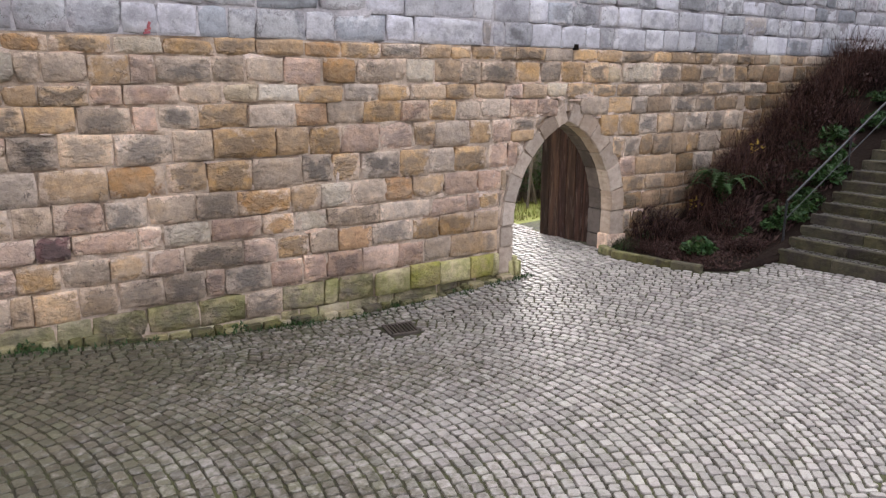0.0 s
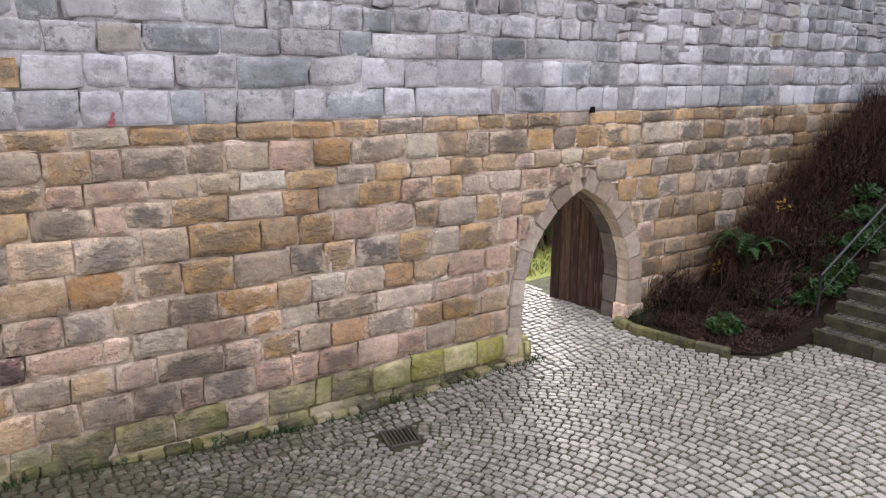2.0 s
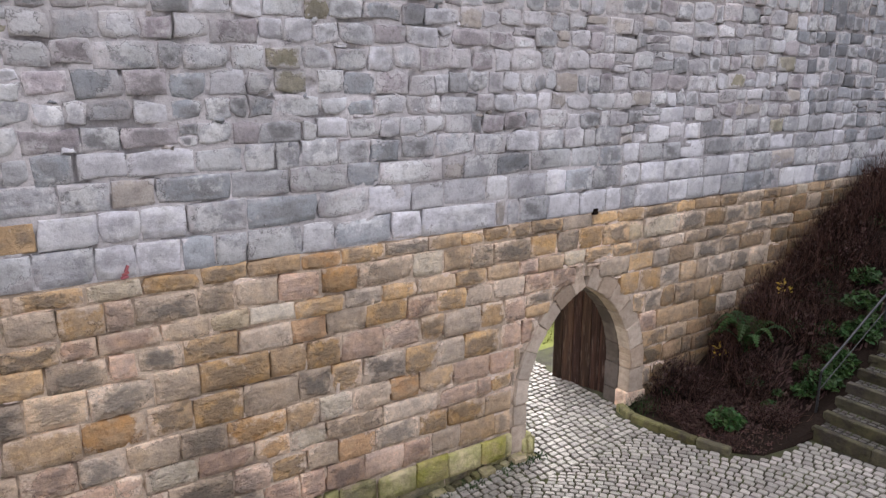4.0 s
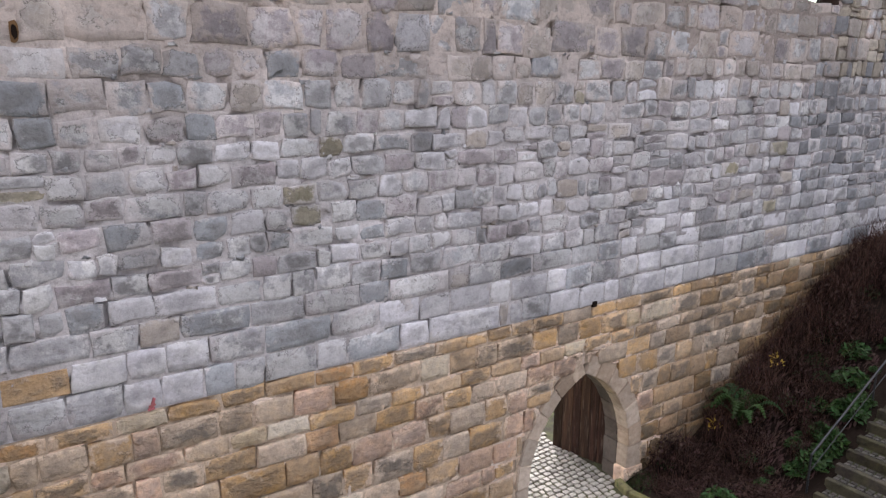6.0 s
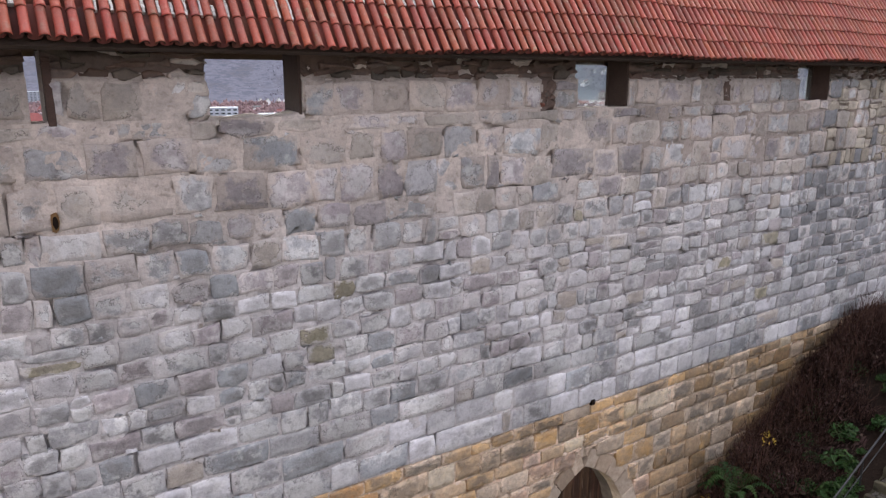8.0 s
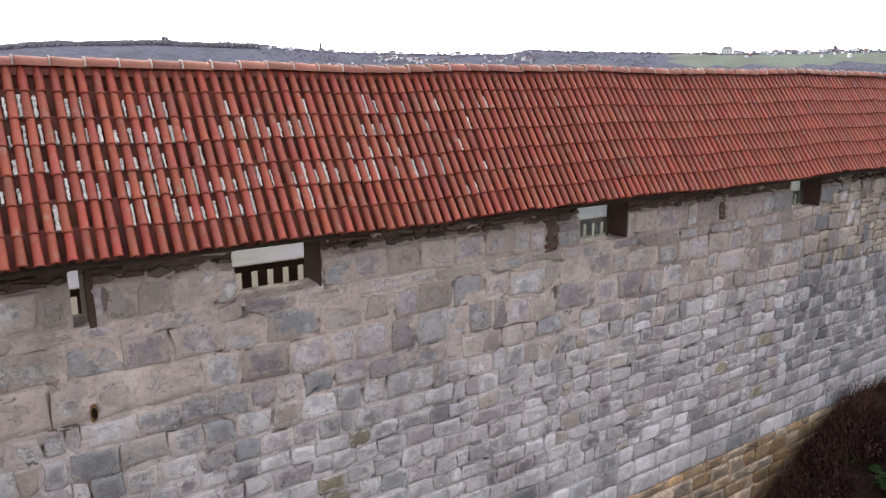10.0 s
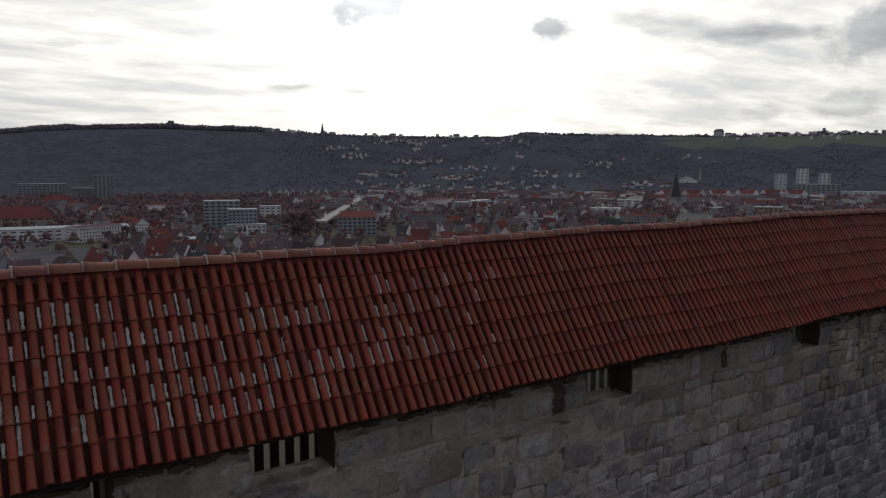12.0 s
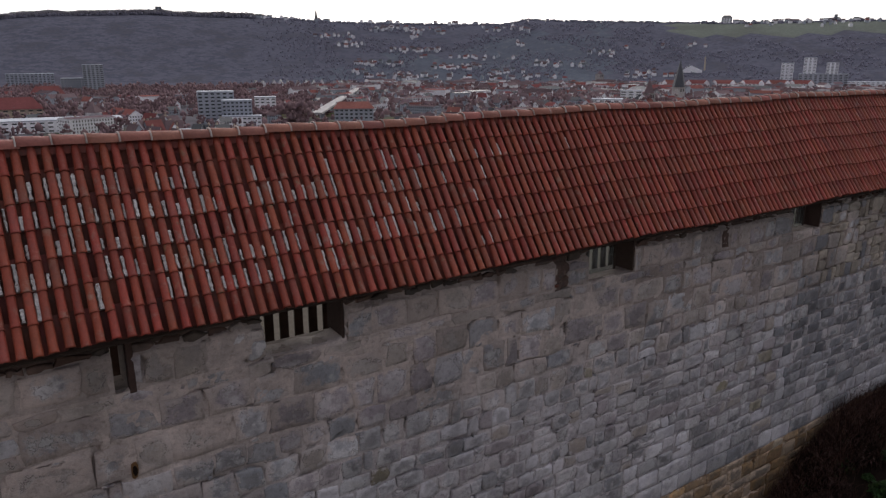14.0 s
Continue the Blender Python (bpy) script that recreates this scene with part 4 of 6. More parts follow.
rnd = random.Random(11)
steep = math.acos((ARC_R - GATE_H) / ARC_R)
for side in (-1, 1):
    ring = RING * (0.85 if side < 0 else 1.08)
    cuts = [0, 0.17, 0.36, 0.54, 0.72, 0.88, 1.0]
    for a, b in zip(cuts[:-1], cuts[1:]):
        pts = []
        for k in range(4):
            th = steep * (a + (b - a) * k / 3 * 0.985 + 0.004)
            pts.append((GATE_M + side * (ARC_R * math.cos(th) - (ARC_R - GATE_H)), SPRING + ARC_R * math.sin(th)))
        for k in range(3, -1, -1):
            th = steep * (a + (b - a) * k / 3 * 0.985 + 0.004)
            px = ARC_R + ring
            pts.append((GATE_M + side * max(0.006, px * math.cos(th) - (ARC_R - GATE_H)), min(APEX + RING * 0.92, SPRING + px * math.sin(th))))
        part("voussoir", wedge(pts, face_y(1.5) - 0.03, 9.30, rnd), M["arch"], gate)
        # inner ring and jambs: the passage's shade is painted into their darker stone
        inner = [(GATE_M + (px - GATE_M) * 1.012, pz + (0.02 if pz > SPRING + 0.3 else 0.0)) for px, pz in pts]
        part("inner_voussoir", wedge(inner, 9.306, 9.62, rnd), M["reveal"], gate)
    levels = [-0.3, 0.38, SPRING] if side > 0 else [-0.25, 0.05, 0.5, SPRING]
    for z0, z1 in zip(levels[:-1], levels[1:]):
        wide = ring + rnd.uniform(-0.03, 0.06)
        a, b = sorted((GATE_M + side * GATE_H, GATE_M + side * (GATE_H + wide)))
        part("jamb_stone", wedge([(a, z0 + 0.005), (b, z0 + 0.005), (b, z1 - 0.005), (a, z1 - 0.005)], face_y(0.5) - 0.035, 9.30, rnd), M["arch"] if z0 > 0 else M["taupe"], gate)
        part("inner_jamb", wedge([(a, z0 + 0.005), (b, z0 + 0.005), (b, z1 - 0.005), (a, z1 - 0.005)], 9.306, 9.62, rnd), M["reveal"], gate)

part("jamb_base", wedge([(9.66, 0.10), (10.16, 0.12), (10.14, 0.40), (9.66, 0.43)], face_y(0.3) - 0.06, 9.30, rnd), M["pink"], gate)
rnd = random.Random(13)
corner = bmesh.new()
add_box(corner, 7.36, 7.60, 8.97, 9.34, -0.12, 0.31)
bmesh.ops.bevel(corner, geom=corner.edges[:], offset=0.07, segments=3, affect="EDGES")
for v in corner.verts:
    v.co += Vector((rnd.gauss(0, 0.006), rnd.gauss(0, 0.006), rnd.gauss(0, 0.006)))
part("plinth_corner", corner, M["mossy"], wall, "rounded mossy stone at the foot of the gate jamb", True)

# ---- oak door leaf, standing open inwards ----
door = empty("door_1", "open weathered brown oak plank gate leaf", "door", kind="structure", at=(9.90, 9.67, 0.0))
door.rotation_euler = (0, 0, radians(106))
x = 0.0
k = 0
widths = [0.21, 0.18, 0.20, 0.17, 0.22, 0.19]
total = sum(widths)
for w in widths:
    mid = x + w / 2
    top = arch_top(GATE_M + GATE_H * (1 - mid / total) * 0.98, 0.0) + 0.22
    bm = block(x + 0.004, x + w - 0.004, -0.022 + 0.004 * (k % 2), 0.022, 0.02, top - 0.05, 0.005)
    part("plank", bm, M["wood"], door)
    x += w
    k += 1
for z in (0.42, 1.55):
    part("cross_bar", block(0.03, total - 0.05, -0.062, -0.022, z - 0.07, z + 0.07, 0.006), M["wood"], door)
    part("strap_hinge", block(0.0, total * 0.7, -0.072, -0.061, z - 0.022, z + 0.022, 0.003), M["iron"], door)

# ---- roof over the wall walk ----
EAVE, RIDGE = Vector((0, 8.45, 9.30)), Vector((0, 9.70, 11.15))
slope = (RIDGE - EAVE).normalized()
normal = Vector((0, -slope.z, slope.y))
SLOPE_L = (RIDGE - EAVE).length
PITCH_X, ROWS_N = 0.1345, 7
STEP = SLOPE_L / ROWS_N
roof = empty("roof", "long pitched roof of red barrel clay tiles", "roof", kind="structure", at=(0, 8.45, 9.30))


def sag(x):
    """The old roof's gentle waves."""
    return 0.016 * math.sin(x * 0.9 + 0.6) + 0.010 * math.sin(x * 2.3)


def dip(x):
    """How far the ridge has sunk towards the near end."""
    return -0.085 * max(0.0, min(1.0, (13.0 - x) / 12.0))


bm = bmesh.new()
for s in (1, -1):
    vs = []
    for a, n in ((-0.02, -0.13), (SLOPE_L - 0.32, -0.19), (SLOPE_L - 0.32, -0.135), (-0.02, -0.075)):
        p = slope * a + normal * n
        vs.append((p.y if s > 0 else 2 * 1.25 - p.y, p.z))
    for x0, x1 in ((WALL_X0, WALL_X1),):
        lo = [bm.verts.new((x0, y, z)) for y, z in vs]
        hi = [bm.verts.new((x1, y, z)) for y, z in vs]
        bm.faces.new(lo)
        bm.faces.new(hi[::-1])
        for k in range(4):
            n = (k + 1) % 4
            bm.faces.new((lo[k], hi[k], hi[n], lo[n]))
bmesh.ops.recalc_face_normals(bm, faces=bm.faces[:])
part("roof_boards", bm, M["timber"], roof, "dark boards under the tiles")


def barrel(r0, r1, length, thick, segs=6, flip=1, high=0.92, lip=0.0):
    """Half a tapered pipe along +y, its lower end at y = 0, perhaps with a thicker lip there; the end faces come last."""
    vs, fs = [], []
    rings = [(0.0, r0 + lip), (0.022, r0 + lip), (0.027, r0), (length, r1)] if lip else [(0.0, r0), (length, r1)]
    n = segs + 1
    for y, r in rings + [(0.0, rings[0][1] - thick), (length, r1 - thick)]:
        for k in range(n):
            a = math.pi * k / segs
            vs.append((-r * math.cos(a), y, flip * r * math.sin(a) * high))
    for j in range(len(rings) - 1):
        fs += [(j * n + k, j * n + k + 1, j * n + n + k + 1, j * n + n + k) for k in range(segs)]
    j = len(rings) * n
    fs += [(j + k + 1, j + k, j + n + k, j + n + k + 1) for k in range(segs)]
    fs += [(k + 1, k, j + k, j + k + 1) for k in range(segs)]
    return vs, fs


cover = barrel(0.0440, 0.0405, STEP + 0.04, 0.013, 8, high=0.95, lip=0.0035)
cover_ends = [0] * (len(cover[1]) - 8) + [1] * 8   # lap shadow, with lodged dirt, is painted on the lower ends
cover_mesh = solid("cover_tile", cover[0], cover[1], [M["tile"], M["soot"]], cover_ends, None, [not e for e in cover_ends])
pan = barrel(0.064, 0.058, STEP + 0.05, 0.012, 4, -1)
basis = Matrix((Vector((1, 0, 0)), slope, normal)).transposed().to_4x4()
rnd = random.Random(21)
pans, covers, lime = Heap(), Heap(), Heap()
count = 0
columns = int((WALL_X1 - WALL_X0) / PITCH_X)
for c in range(columns):
    x = WALL_X0 + (c + 0.5) * PITCH_X + rnd.gauss(0, 0.004)
    for r in range(ROWS_N):
        lift = 0.016 + rnd.uniform(-0.001, 0.001)
        turn = Matrix.Rotation(rnd.gauss(0, 0.006), 4, "Z") @ Matrix.Rotation(-0.026 + rnd.gauss(0, 0.002), 4, "X")
        at = Matrix.Translation(Vector((x + rnd.gauss(0, 0.0025), 0, sag(x) + dip(x) * r / ROWS_N)) + slope * (r * STEP - 0.03 + rnd.gauss(0, 0.007)) + normal * lift) @ basis @ turn
        if -0.3 < x < 5.6 and count < 300:
            ob = part("cover_tile", cover_mesh, None, roof)
            ob.matrix_local = at
            count += 1
        else:
            covers.add([tuple(at @ Vector(v)) for v in cover[0]], cover[1], cover_ends, None, [not e for e in cover_ends])
        low = Matrix.Translation(Vector((x + PITCH_X / 2, 0, sag(x) + dip(x) * r / ROWS_N)) + slope * (r * STEP - 0.01 + rnd.gauss(0, 0.006)) + normal * 0.010) @ basis @ Matrix.Rotation(-0.03, 4, "X")
        pans.add([tuple(low @ Vector(v)) for v in pan[0]], pan[1])
        # white bedding lime showing in the channels, mostly on the older stretch
        chance = 0.68 * max(0.0, min(1.0, (6.9 - x) / 5.0)) + 0.012
        if 0 < r < 6 and rnd.random() < chance * (1.2 if r in (2, 4) else 0.75):
            n = 8
            length, wide, off = STEP * rnd.uniform(0.35, 0.92), rnd.uniform(0.014, 0.027), rnd.uniform(-0.007, 0.007)
            vs, fs = [], []
            for k in range(n + 1):
                y = 0.02 + length * k / n
                half = wide * rnd.uniform(0.55, 1.15)
                o = off + rnd.uniform(-0.004, 0.004)
                for dx, dz in ((-half, -0.030), (-half * 0.7, 0.014 + rnd.uniform(-0.004, 0.006)), (half * 0.7, 0.014 + rnd.uniform(-0.003, 0.004)), (half, -0.030)):
                    vs.append((o + dx, y, dz))
                if k:
                    for q in range(3):
                        b = (k - 1) * 4 + q
                        fs.append((b, b + 1, b + 5, b + 4))
            fs += [(0, 3, 2, 1), (n * 4, n * 4 + 1, n * 4 + 2, n * 4 + 3)]
            lime.add([tuple(low @ Vector((vx, vy, vz - 0.012))) for vx, vy, vz in vs], fs)
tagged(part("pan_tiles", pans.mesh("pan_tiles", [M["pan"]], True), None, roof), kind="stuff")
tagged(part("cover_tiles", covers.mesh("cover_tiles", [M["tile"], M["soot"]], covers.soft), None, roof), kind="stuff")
tagged(part("lime_bedding", lime.mesh("lime_bedding", [M["bedding"]]), None, roof, "white lime showing in the tile channels"), kind="stuff")
# back slope, one run of tiles seen from nowhere
bm = bmesh.new()
for r in range(ROWS_N):
    a, b = slope * (r * STEP) + normal * 0.05, slope * ((r + 1) * STEP) + normal * 0.02
    q = [bm.verts.new(p) for p in ((WALL_X0, 2.5 - a.y, a.z), (WALL_X1, 2.5 - a.y, a.z), (WALL_X1, 2.5 - b.y, b.z), (WALL_X0, 2.5 - b.y, b.z))]
    bm.faces.new(q)
part("back_tiles", bm, M["tile"], roof)
# ridge tiles
ridge_vs, ridge_fs = barrel(0.105, 0.092, 0.36, 0.015, 8)
ridge_mesh = solid("ridge_tile", [(y, -x, z) for x, y, z in ridge_vs], ridge_fs, [M["ridge"]], None, None, True)
x = WALL_X0
while x < WALL_X1:
    ob = part("ridge_tile", ridge_mesh, None, roof)
    ob.location = Vector((x, rnd.gauss(0, 0.006), sag(x) + dip(x) + rnd.gauss(0, 0.004) + 0.012)) + slope * SLOPE_L
    ob.rotation_euler = (0, rnd.gauss(0.0, 0.012) + 0.02, rnd.gauss(0, 0.012))
    x += 0.325
bm = bmesh.new()
n = int((WALL_X1 - WALL_X0) / 0.1)
prev = None
for k in range(n + 1):
    x = WALL_X0 + (WALL_X1 - WALL_X0) * k / n
    top = slope * SLOPE_L + Vector((x, 0, sag(x) + dip(x)))
    row = [bm.verts.new(top + Vector((0, dy, dz + rnd.uniform(-0.008, 0.008)))) for dy, dz in ((-0.075, -0.085), (-0.06, -0.02), (0.0, 0.05), (0.06, -0.02), (0.075, -0.085))]
    if prev:
        for q in range(4):
            bm.faces.new((prev[q], row[q], row[q + 1], prev[q + 1]))
    prev = row
part("ridge_mortar", bm, M["pan"], roof, "reddish mortar bed under the ridge tiles")
x = WALL_X0
collar_vs, collar_fs = barrel(0.110, 0.110, 0.017, 0.02, 8)
collar_mesh = solid("ridge_joint", [(y, -x, z) for x, y, z in collar_vs], collar_fs, [M["mortar_grey"]], None, None, True)
while x < 24:
    ob = part("ridge_joint", collar_mesh, None, roof)
    ob.location = Vector((x - 0.012, 0, sag(x) + dip(x) + 0.012)) + slope * SLOPE_L
    x += 0.325
# timber plate, rafters' feet and gallery behind the parapet
walkway = empty("gallery", "dark timber gallery behind the parapet with slatted railing", "gallery", kind="structure", at=(0, 9.35, 7.5))
for a, b in zip(edges[::2], edges[1::2]):
    part("wall_plate", block(a, b, -0.40, -0.06, 1.73, 1.80, 0.01), M["timber"], walkway)
    part("inner_plate", block(a, b, -0.05, 0.07, 1.66, 1.80, 0.01), M["timber"], walkway)
part("floor_boards", block(WALL_X0, WALL_X1, 0.0, 1.7, -0.06, 0.06, 0.005), M["timber"], walkway)
part("top_rail", block(WALL_X0, WALL_X1, 1.56, 1.66, 0.84, 0.94, 0.01), M["timber"], walkway)
part("foot_rail", block(WALL_X0, WALL_X1, 1.57, 1.65, 0.14, 0.20, 0.01), M["timber"], walkway)
slat = part("railing_slat", block(-0.069, 0.069, 1.58, 1.61, 0.1, 0.9, 0.004), M["timber"], walkway)
slat.location.x = -1.0
for k in range(1, 123):
    ob = part("railing_slat", slat.data, None, walkway)
    ob.location.x = -1.0 + 0.233 * k
for k in range(12):
    ob = part("gallery_post", block(-0.06, 0.06, 1.52, 1.66, -2.0, 1.9, 0.01), M["timber"], walkway)
    ob.location.x = -5.0 + 3.4 * k

# ---- stairs ----
STAIR_X, STAIR_Z, RUN, RISE, STAIR_Y = 11.18, 0.27, 0.30, 0.168, 6.62
stairs = empty("stairs", "worn dark stone stairs with cobbled treads", "stairs", kind="structure", at=(STAIR_X, STAIR_Y, STAIR_Z))
rnd = random.Random(31)
treads = Heap()
STEPS_N = 17
for k in range(STEPS_N):
    x, z = k * RUN, k * RISE
    y = 0.0
    while y > -7.5:
        w = rnd.uniform(0.9, 1.5)
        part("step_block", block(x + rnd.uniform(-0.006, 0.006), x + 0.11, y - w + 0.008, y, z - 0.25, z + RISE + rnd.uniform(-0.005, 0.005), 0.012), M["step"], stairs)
        y -= w
    y = -0.06
    while y > -7.4:
        w = rnd.uniform(0.09, 0.14)
        for a, b in ((0.122, 0.208), (0.22, 0.308)):
            top = z + RISE - 0.004 + rnd.uniform(-0.004, 0.004)
            x0, x1, y0, y1 = x + a, x + b, y - w + 0.015, y
            vs = [(x0, y0, top - 0.05), (x1, y0, top - 0.05), (x1, y1, top - 0.05), (x0, y1, top - 0.05), (x0 + 0.01, y0 + 0.01, top), (x1 - 0.01, y0 + 0.01, top), (x1 - 0.01, y1 - 0.01, top), (x0 + 0.01, y1 - 0.01, top)]
            treads.add(vs, [(4, 5, 6, 7), (0, 1, 5, 4), (1, 2, 6, 5), (2, 3, 7, 6), (3, 0, 4, 7)])
        y -= w
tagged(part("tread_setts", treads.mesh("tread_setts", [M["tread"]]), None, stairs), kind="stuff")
part("stair_core", block(0.1, STEPS_N * RUN, -7.5, 0, -0.5, -0.02, 0, Matrix(((1, 0, 0, 0), (0, 1, 0, 0), (RISE / RUN, 0, 1, 0.02), (0, 0, 0, 1)))), M["joint"], stairs)

railing = empty("handrail", "grey steel handrail with thin lower bar beside the stairs", "handrail", at=(11.57, 6.78, 0.45))
bm = bmesh.new()
add_tube(bm, (0, 0, -0.2), (0, 0, 0.74), 0.02, 0.02, 8)
part("post", bm, M["rail"], railing)
for z, r in ((0.74, 0.019), (0.42, 0.008)):
    bm = bmesh.new()
    add_tube(bm, (0, 0, z), (4.6, 0, z + 4.6 * 0.545), r, r, 8)
    part("bar", bm, M["rail"], railing)
for k in range(1, 3):
    bm = bmesh.new()
    add_tube(bm, (1.85 * k, 0, 1.85 * k * 0.545 - 0.2), (1.85 * k, 0, 1.85 * k * 0.545 + 0.74), 0.018, 0.018, 8)
    part("post", bm, M["rail"], railing)

# ---- planted bank ----
EDGE = [(9.62, 9.14), (9.52, 8.75), (9.60, 8.2), (9.70, 7.6), (9.86, 7.1), (10.25, 6.68), (11.2, 6.56)]


def bank_z(x, y):
    low = 0.14 + 0.16 * max(0.0, min(x - 9.6, 1.5)) - 0.18 * max(0.0, 7.2 - y) * max(0.0, min(1.0, 11.2 - x))
    rough = 0.04 * noise.noise(Vector((x * 3, y * 3, 0)))
    return max(low, min(0.22 + 0.55 * (x - 11.05), 3.4 + 0.03 * (x - 17))) + rough


vs, fs = [], []
n = 40
for i in range(n + 1):
    for j in range(13):
        y = 6.56 + (9.16 - 6.56) * j / 12
        left = float(np.interp(y, [e[1] for e in EDGE[::-1]], [e[0] for e in EDGE[::-1]])) + 0.03
        x = left + (24 - left) * (i / n) ** 1.6
        vs.append((x, y, bank_z(x, y) + (0.05 * noise.noise(Vector((x, y, 0)) * 2.2) if i else -0.12)))
for i in range(n):
    for j in range(12):
        fs.append((i * 13 + j, (i + 1) * 13 + j, (i + 1) * 13 + j + 1, i * 13 + j + 1))
bank = tagged(new("planting_bank", solid("planting_bank", vs, fs, [M["soil"]], None, None, True)), "sloping bed of dark soil beside the wall", "bank", kind="structure")
kerb = empty("kerb", "low mossy stone edging round the planted bed", "kerb", kind="structure", at=(10, 8, 0))
for (ax, ay), (bx, by) in zip(EDGE[:4], EDGE[1:5]):
    d = Vector((bx - ax, by - ay, 0))
    m = Matrix.Translation((ax - 10, ay - 8, 0)) @ Matrix.Rotation(math.atan2(d.y, d.x), 4, "Z")
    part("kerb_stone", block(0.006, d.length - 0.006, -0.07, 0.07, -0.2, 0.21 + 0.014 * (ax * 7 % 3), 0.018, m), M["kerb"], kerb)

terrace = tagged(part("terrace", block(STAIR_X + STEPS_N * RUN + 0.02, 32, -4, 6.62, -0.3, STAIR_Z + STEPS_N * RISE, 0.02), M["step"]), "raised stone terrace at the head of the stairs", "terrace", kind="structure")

for w0, w1 in WINDOWS[2:5]:
    part("window_lining", block(w1 - 0.035, w1 - 0.002, -0.46, -0.03, 1.07, 1.72, 0.004), M["timber"], walkway, "dark brown timber lining")
# added proud strip; its dark colour stands for the slit's recessed jamb
part("window_lining", block(1.13, 1.20, -0.49, -0.38, 1.03, 1.66, 0.006), M["timber"], walkway, "dark strip put in place of the slit's dark recessed jamb")
vs, fs = [], []
for k in range(33):   # ragged bed of lime on the window's sill, higher towards one jamb
    x = 2.61 + 1.07 * k / 32
    top = 1.055 + 0.028 * noise.fractal(Vector((x * 4.0, 2.0, 0.0)), 0.9, 2.0, 4) + 0.05 * max(0.0, (x - 3.35) / 0.33) ** 2
    vs += [(x, y + 0.012 * noise.noise(Vector((x * 11.0, y, 3.0))), z) for y, z in ((-0.475, 0.99), (-0.47, top - 0.03), (-0.44, top), (-0.12, top + 0.02), (-0.05, 0.99))]
    if k:
        fs += [((k - 1) * 5 + q, k * 5 + q, k * 5 + q + 1, (k - 1) * 5 + q + 1) for q in range(4)]
part("window_sill", solid("window_sill", vs, fs, [M["mortar_grey"]], None, None, True), None, walkway, "ragged lime bed on the sill")
for w0, w1 in WINDOWS[3:5]:
    pane = part("window_pane", block(w0 + 0.01, w1 - 0.20, -0.20, -0.192, 1.07, 1.70), M["pane"], walkway, "dusty greenish glass pane")
    pane.visible_shadow = False
    part("pane_stile", block(w1 - 0.20, w1 - 0.165, -0.215, -0.18, 1.065, 1.72, 0.004), M["timber"], walkway)

# ---- plants ----


def stems(n, height, spread, rnd, lean=0.35, r=0.006):
    """Thin bent dead stems in one mesh."""
    heap = Heap()
    for _ in range(n):
        a, d = rnd.uniform(0, math.tau), spread * math.sqrt(rnd.random())
        p = Vector((d * math.cos(a), d * math.sin(a), -0.03))
        way = Vector((rnd.gauss(0, lean), rnd.gauss(0, lean), 1)).normalized()
        h = height * rnd.uniform(0.45, 1.1)
        vs, fs = [], []
        segs = 4
        for k in range(segs + 1):
            rad = r * (1 - 0.75 * k / segs)
            for q in range(3):
                b = q * math.tau / 3
                vs.append(tuple(p + Vector((rad * math.cos(b), rad * math.sin(b), 0))))
            if k:
                for q in range(3):
                    b = (k - 1) * 3
                    fs.append((b + q, b + (q + 1) % 3, b + 3 + (q + 1) % 3, b + 3 + q))
            p = p + way * h / segs
            way = (way + Vector((rnd.gauss(0, 0.22), rnd.gauss(0, 0.22), rnd.gauss(-0.08, 0.12)))).normalized()
        heap.add(vs, fs)
    return heap


def leaves(n, height, spread, size, rnd, droop=0.4):
    """Folded leaves spread through a low mound."""
    heap = Heap()
    for _ in range(n):
        a, d = rnd.uniform(0, math.tau), spread * math.sqrt(rnd.random())
        top = height * (1 - 0.55 * (d / spread) ** 2)
        p = Vector((d * math.cos(a), d * math.sin(a), top * rnd.uniform(0.35, 1.05)))
        s = size * rnd.uniform(0.6, 1.3)
        m = Matrix.Translation(p) @ Euler((rnd.gauss(0, 0.5) - droop, rnd.gauss(0, 0.5), rnd.uniform(0, math.tau))).to_matrix().to_4x4()
        pts = [(0, -s, 0), (-s * 0.42, -s * 0.2, s * 0.12), (0, 0, -s * 0.02), (s * 0.42, -s * 0.2, s * 0.12), (-s * 0.3, s * 0.5, s * 0.05), (0, s, -s * 0.15), (s * 0.3, s * 0.5, s * 0.05)]
        heap.add([tuple(m @ Vector(q)) for q in pts], [(0, 2, 1), (0, 3, 2), (1, 2, 5, 4), (2, 3, 6, 5)])
    return heap


rnd = random.Random(41)
shrub = empty("dead_shrub", "leafless tangle of dark brown dead stems", "shrub", "dead shrubs on the bank")
tagged(part("stem_tangle", stems(190, 0.8, 0.5, rnd).mesh("stem_tangle", [M["twig"]]), None, shrub), kind="stuff")
tagged(part("pale_stem_tangle", stems(80, 0.95, 0.5, rnd, 0.45, 0.007).mesh("pale_stem_tangle", [M["straw"]]), None, shrub), kind="stuff")
part("dry_leaves", leaves(240, 0.6, 0.5, 0.042, rnd).mesh("dry_leaves", [M["dry"]]), None, shrub)
placed = []
for k in range(84):
    x = 10.7 + 9.5 * (k / 84) ** 1.15
    y = rnd.uniform(7.15, 8.98)
    if x < 11.4 and y < 7.6:
        y = rnd.uniform(7.9, 8.8)
    placed.append((x, y if k % 3 else rnd.uniform(8.6, 8.98)))
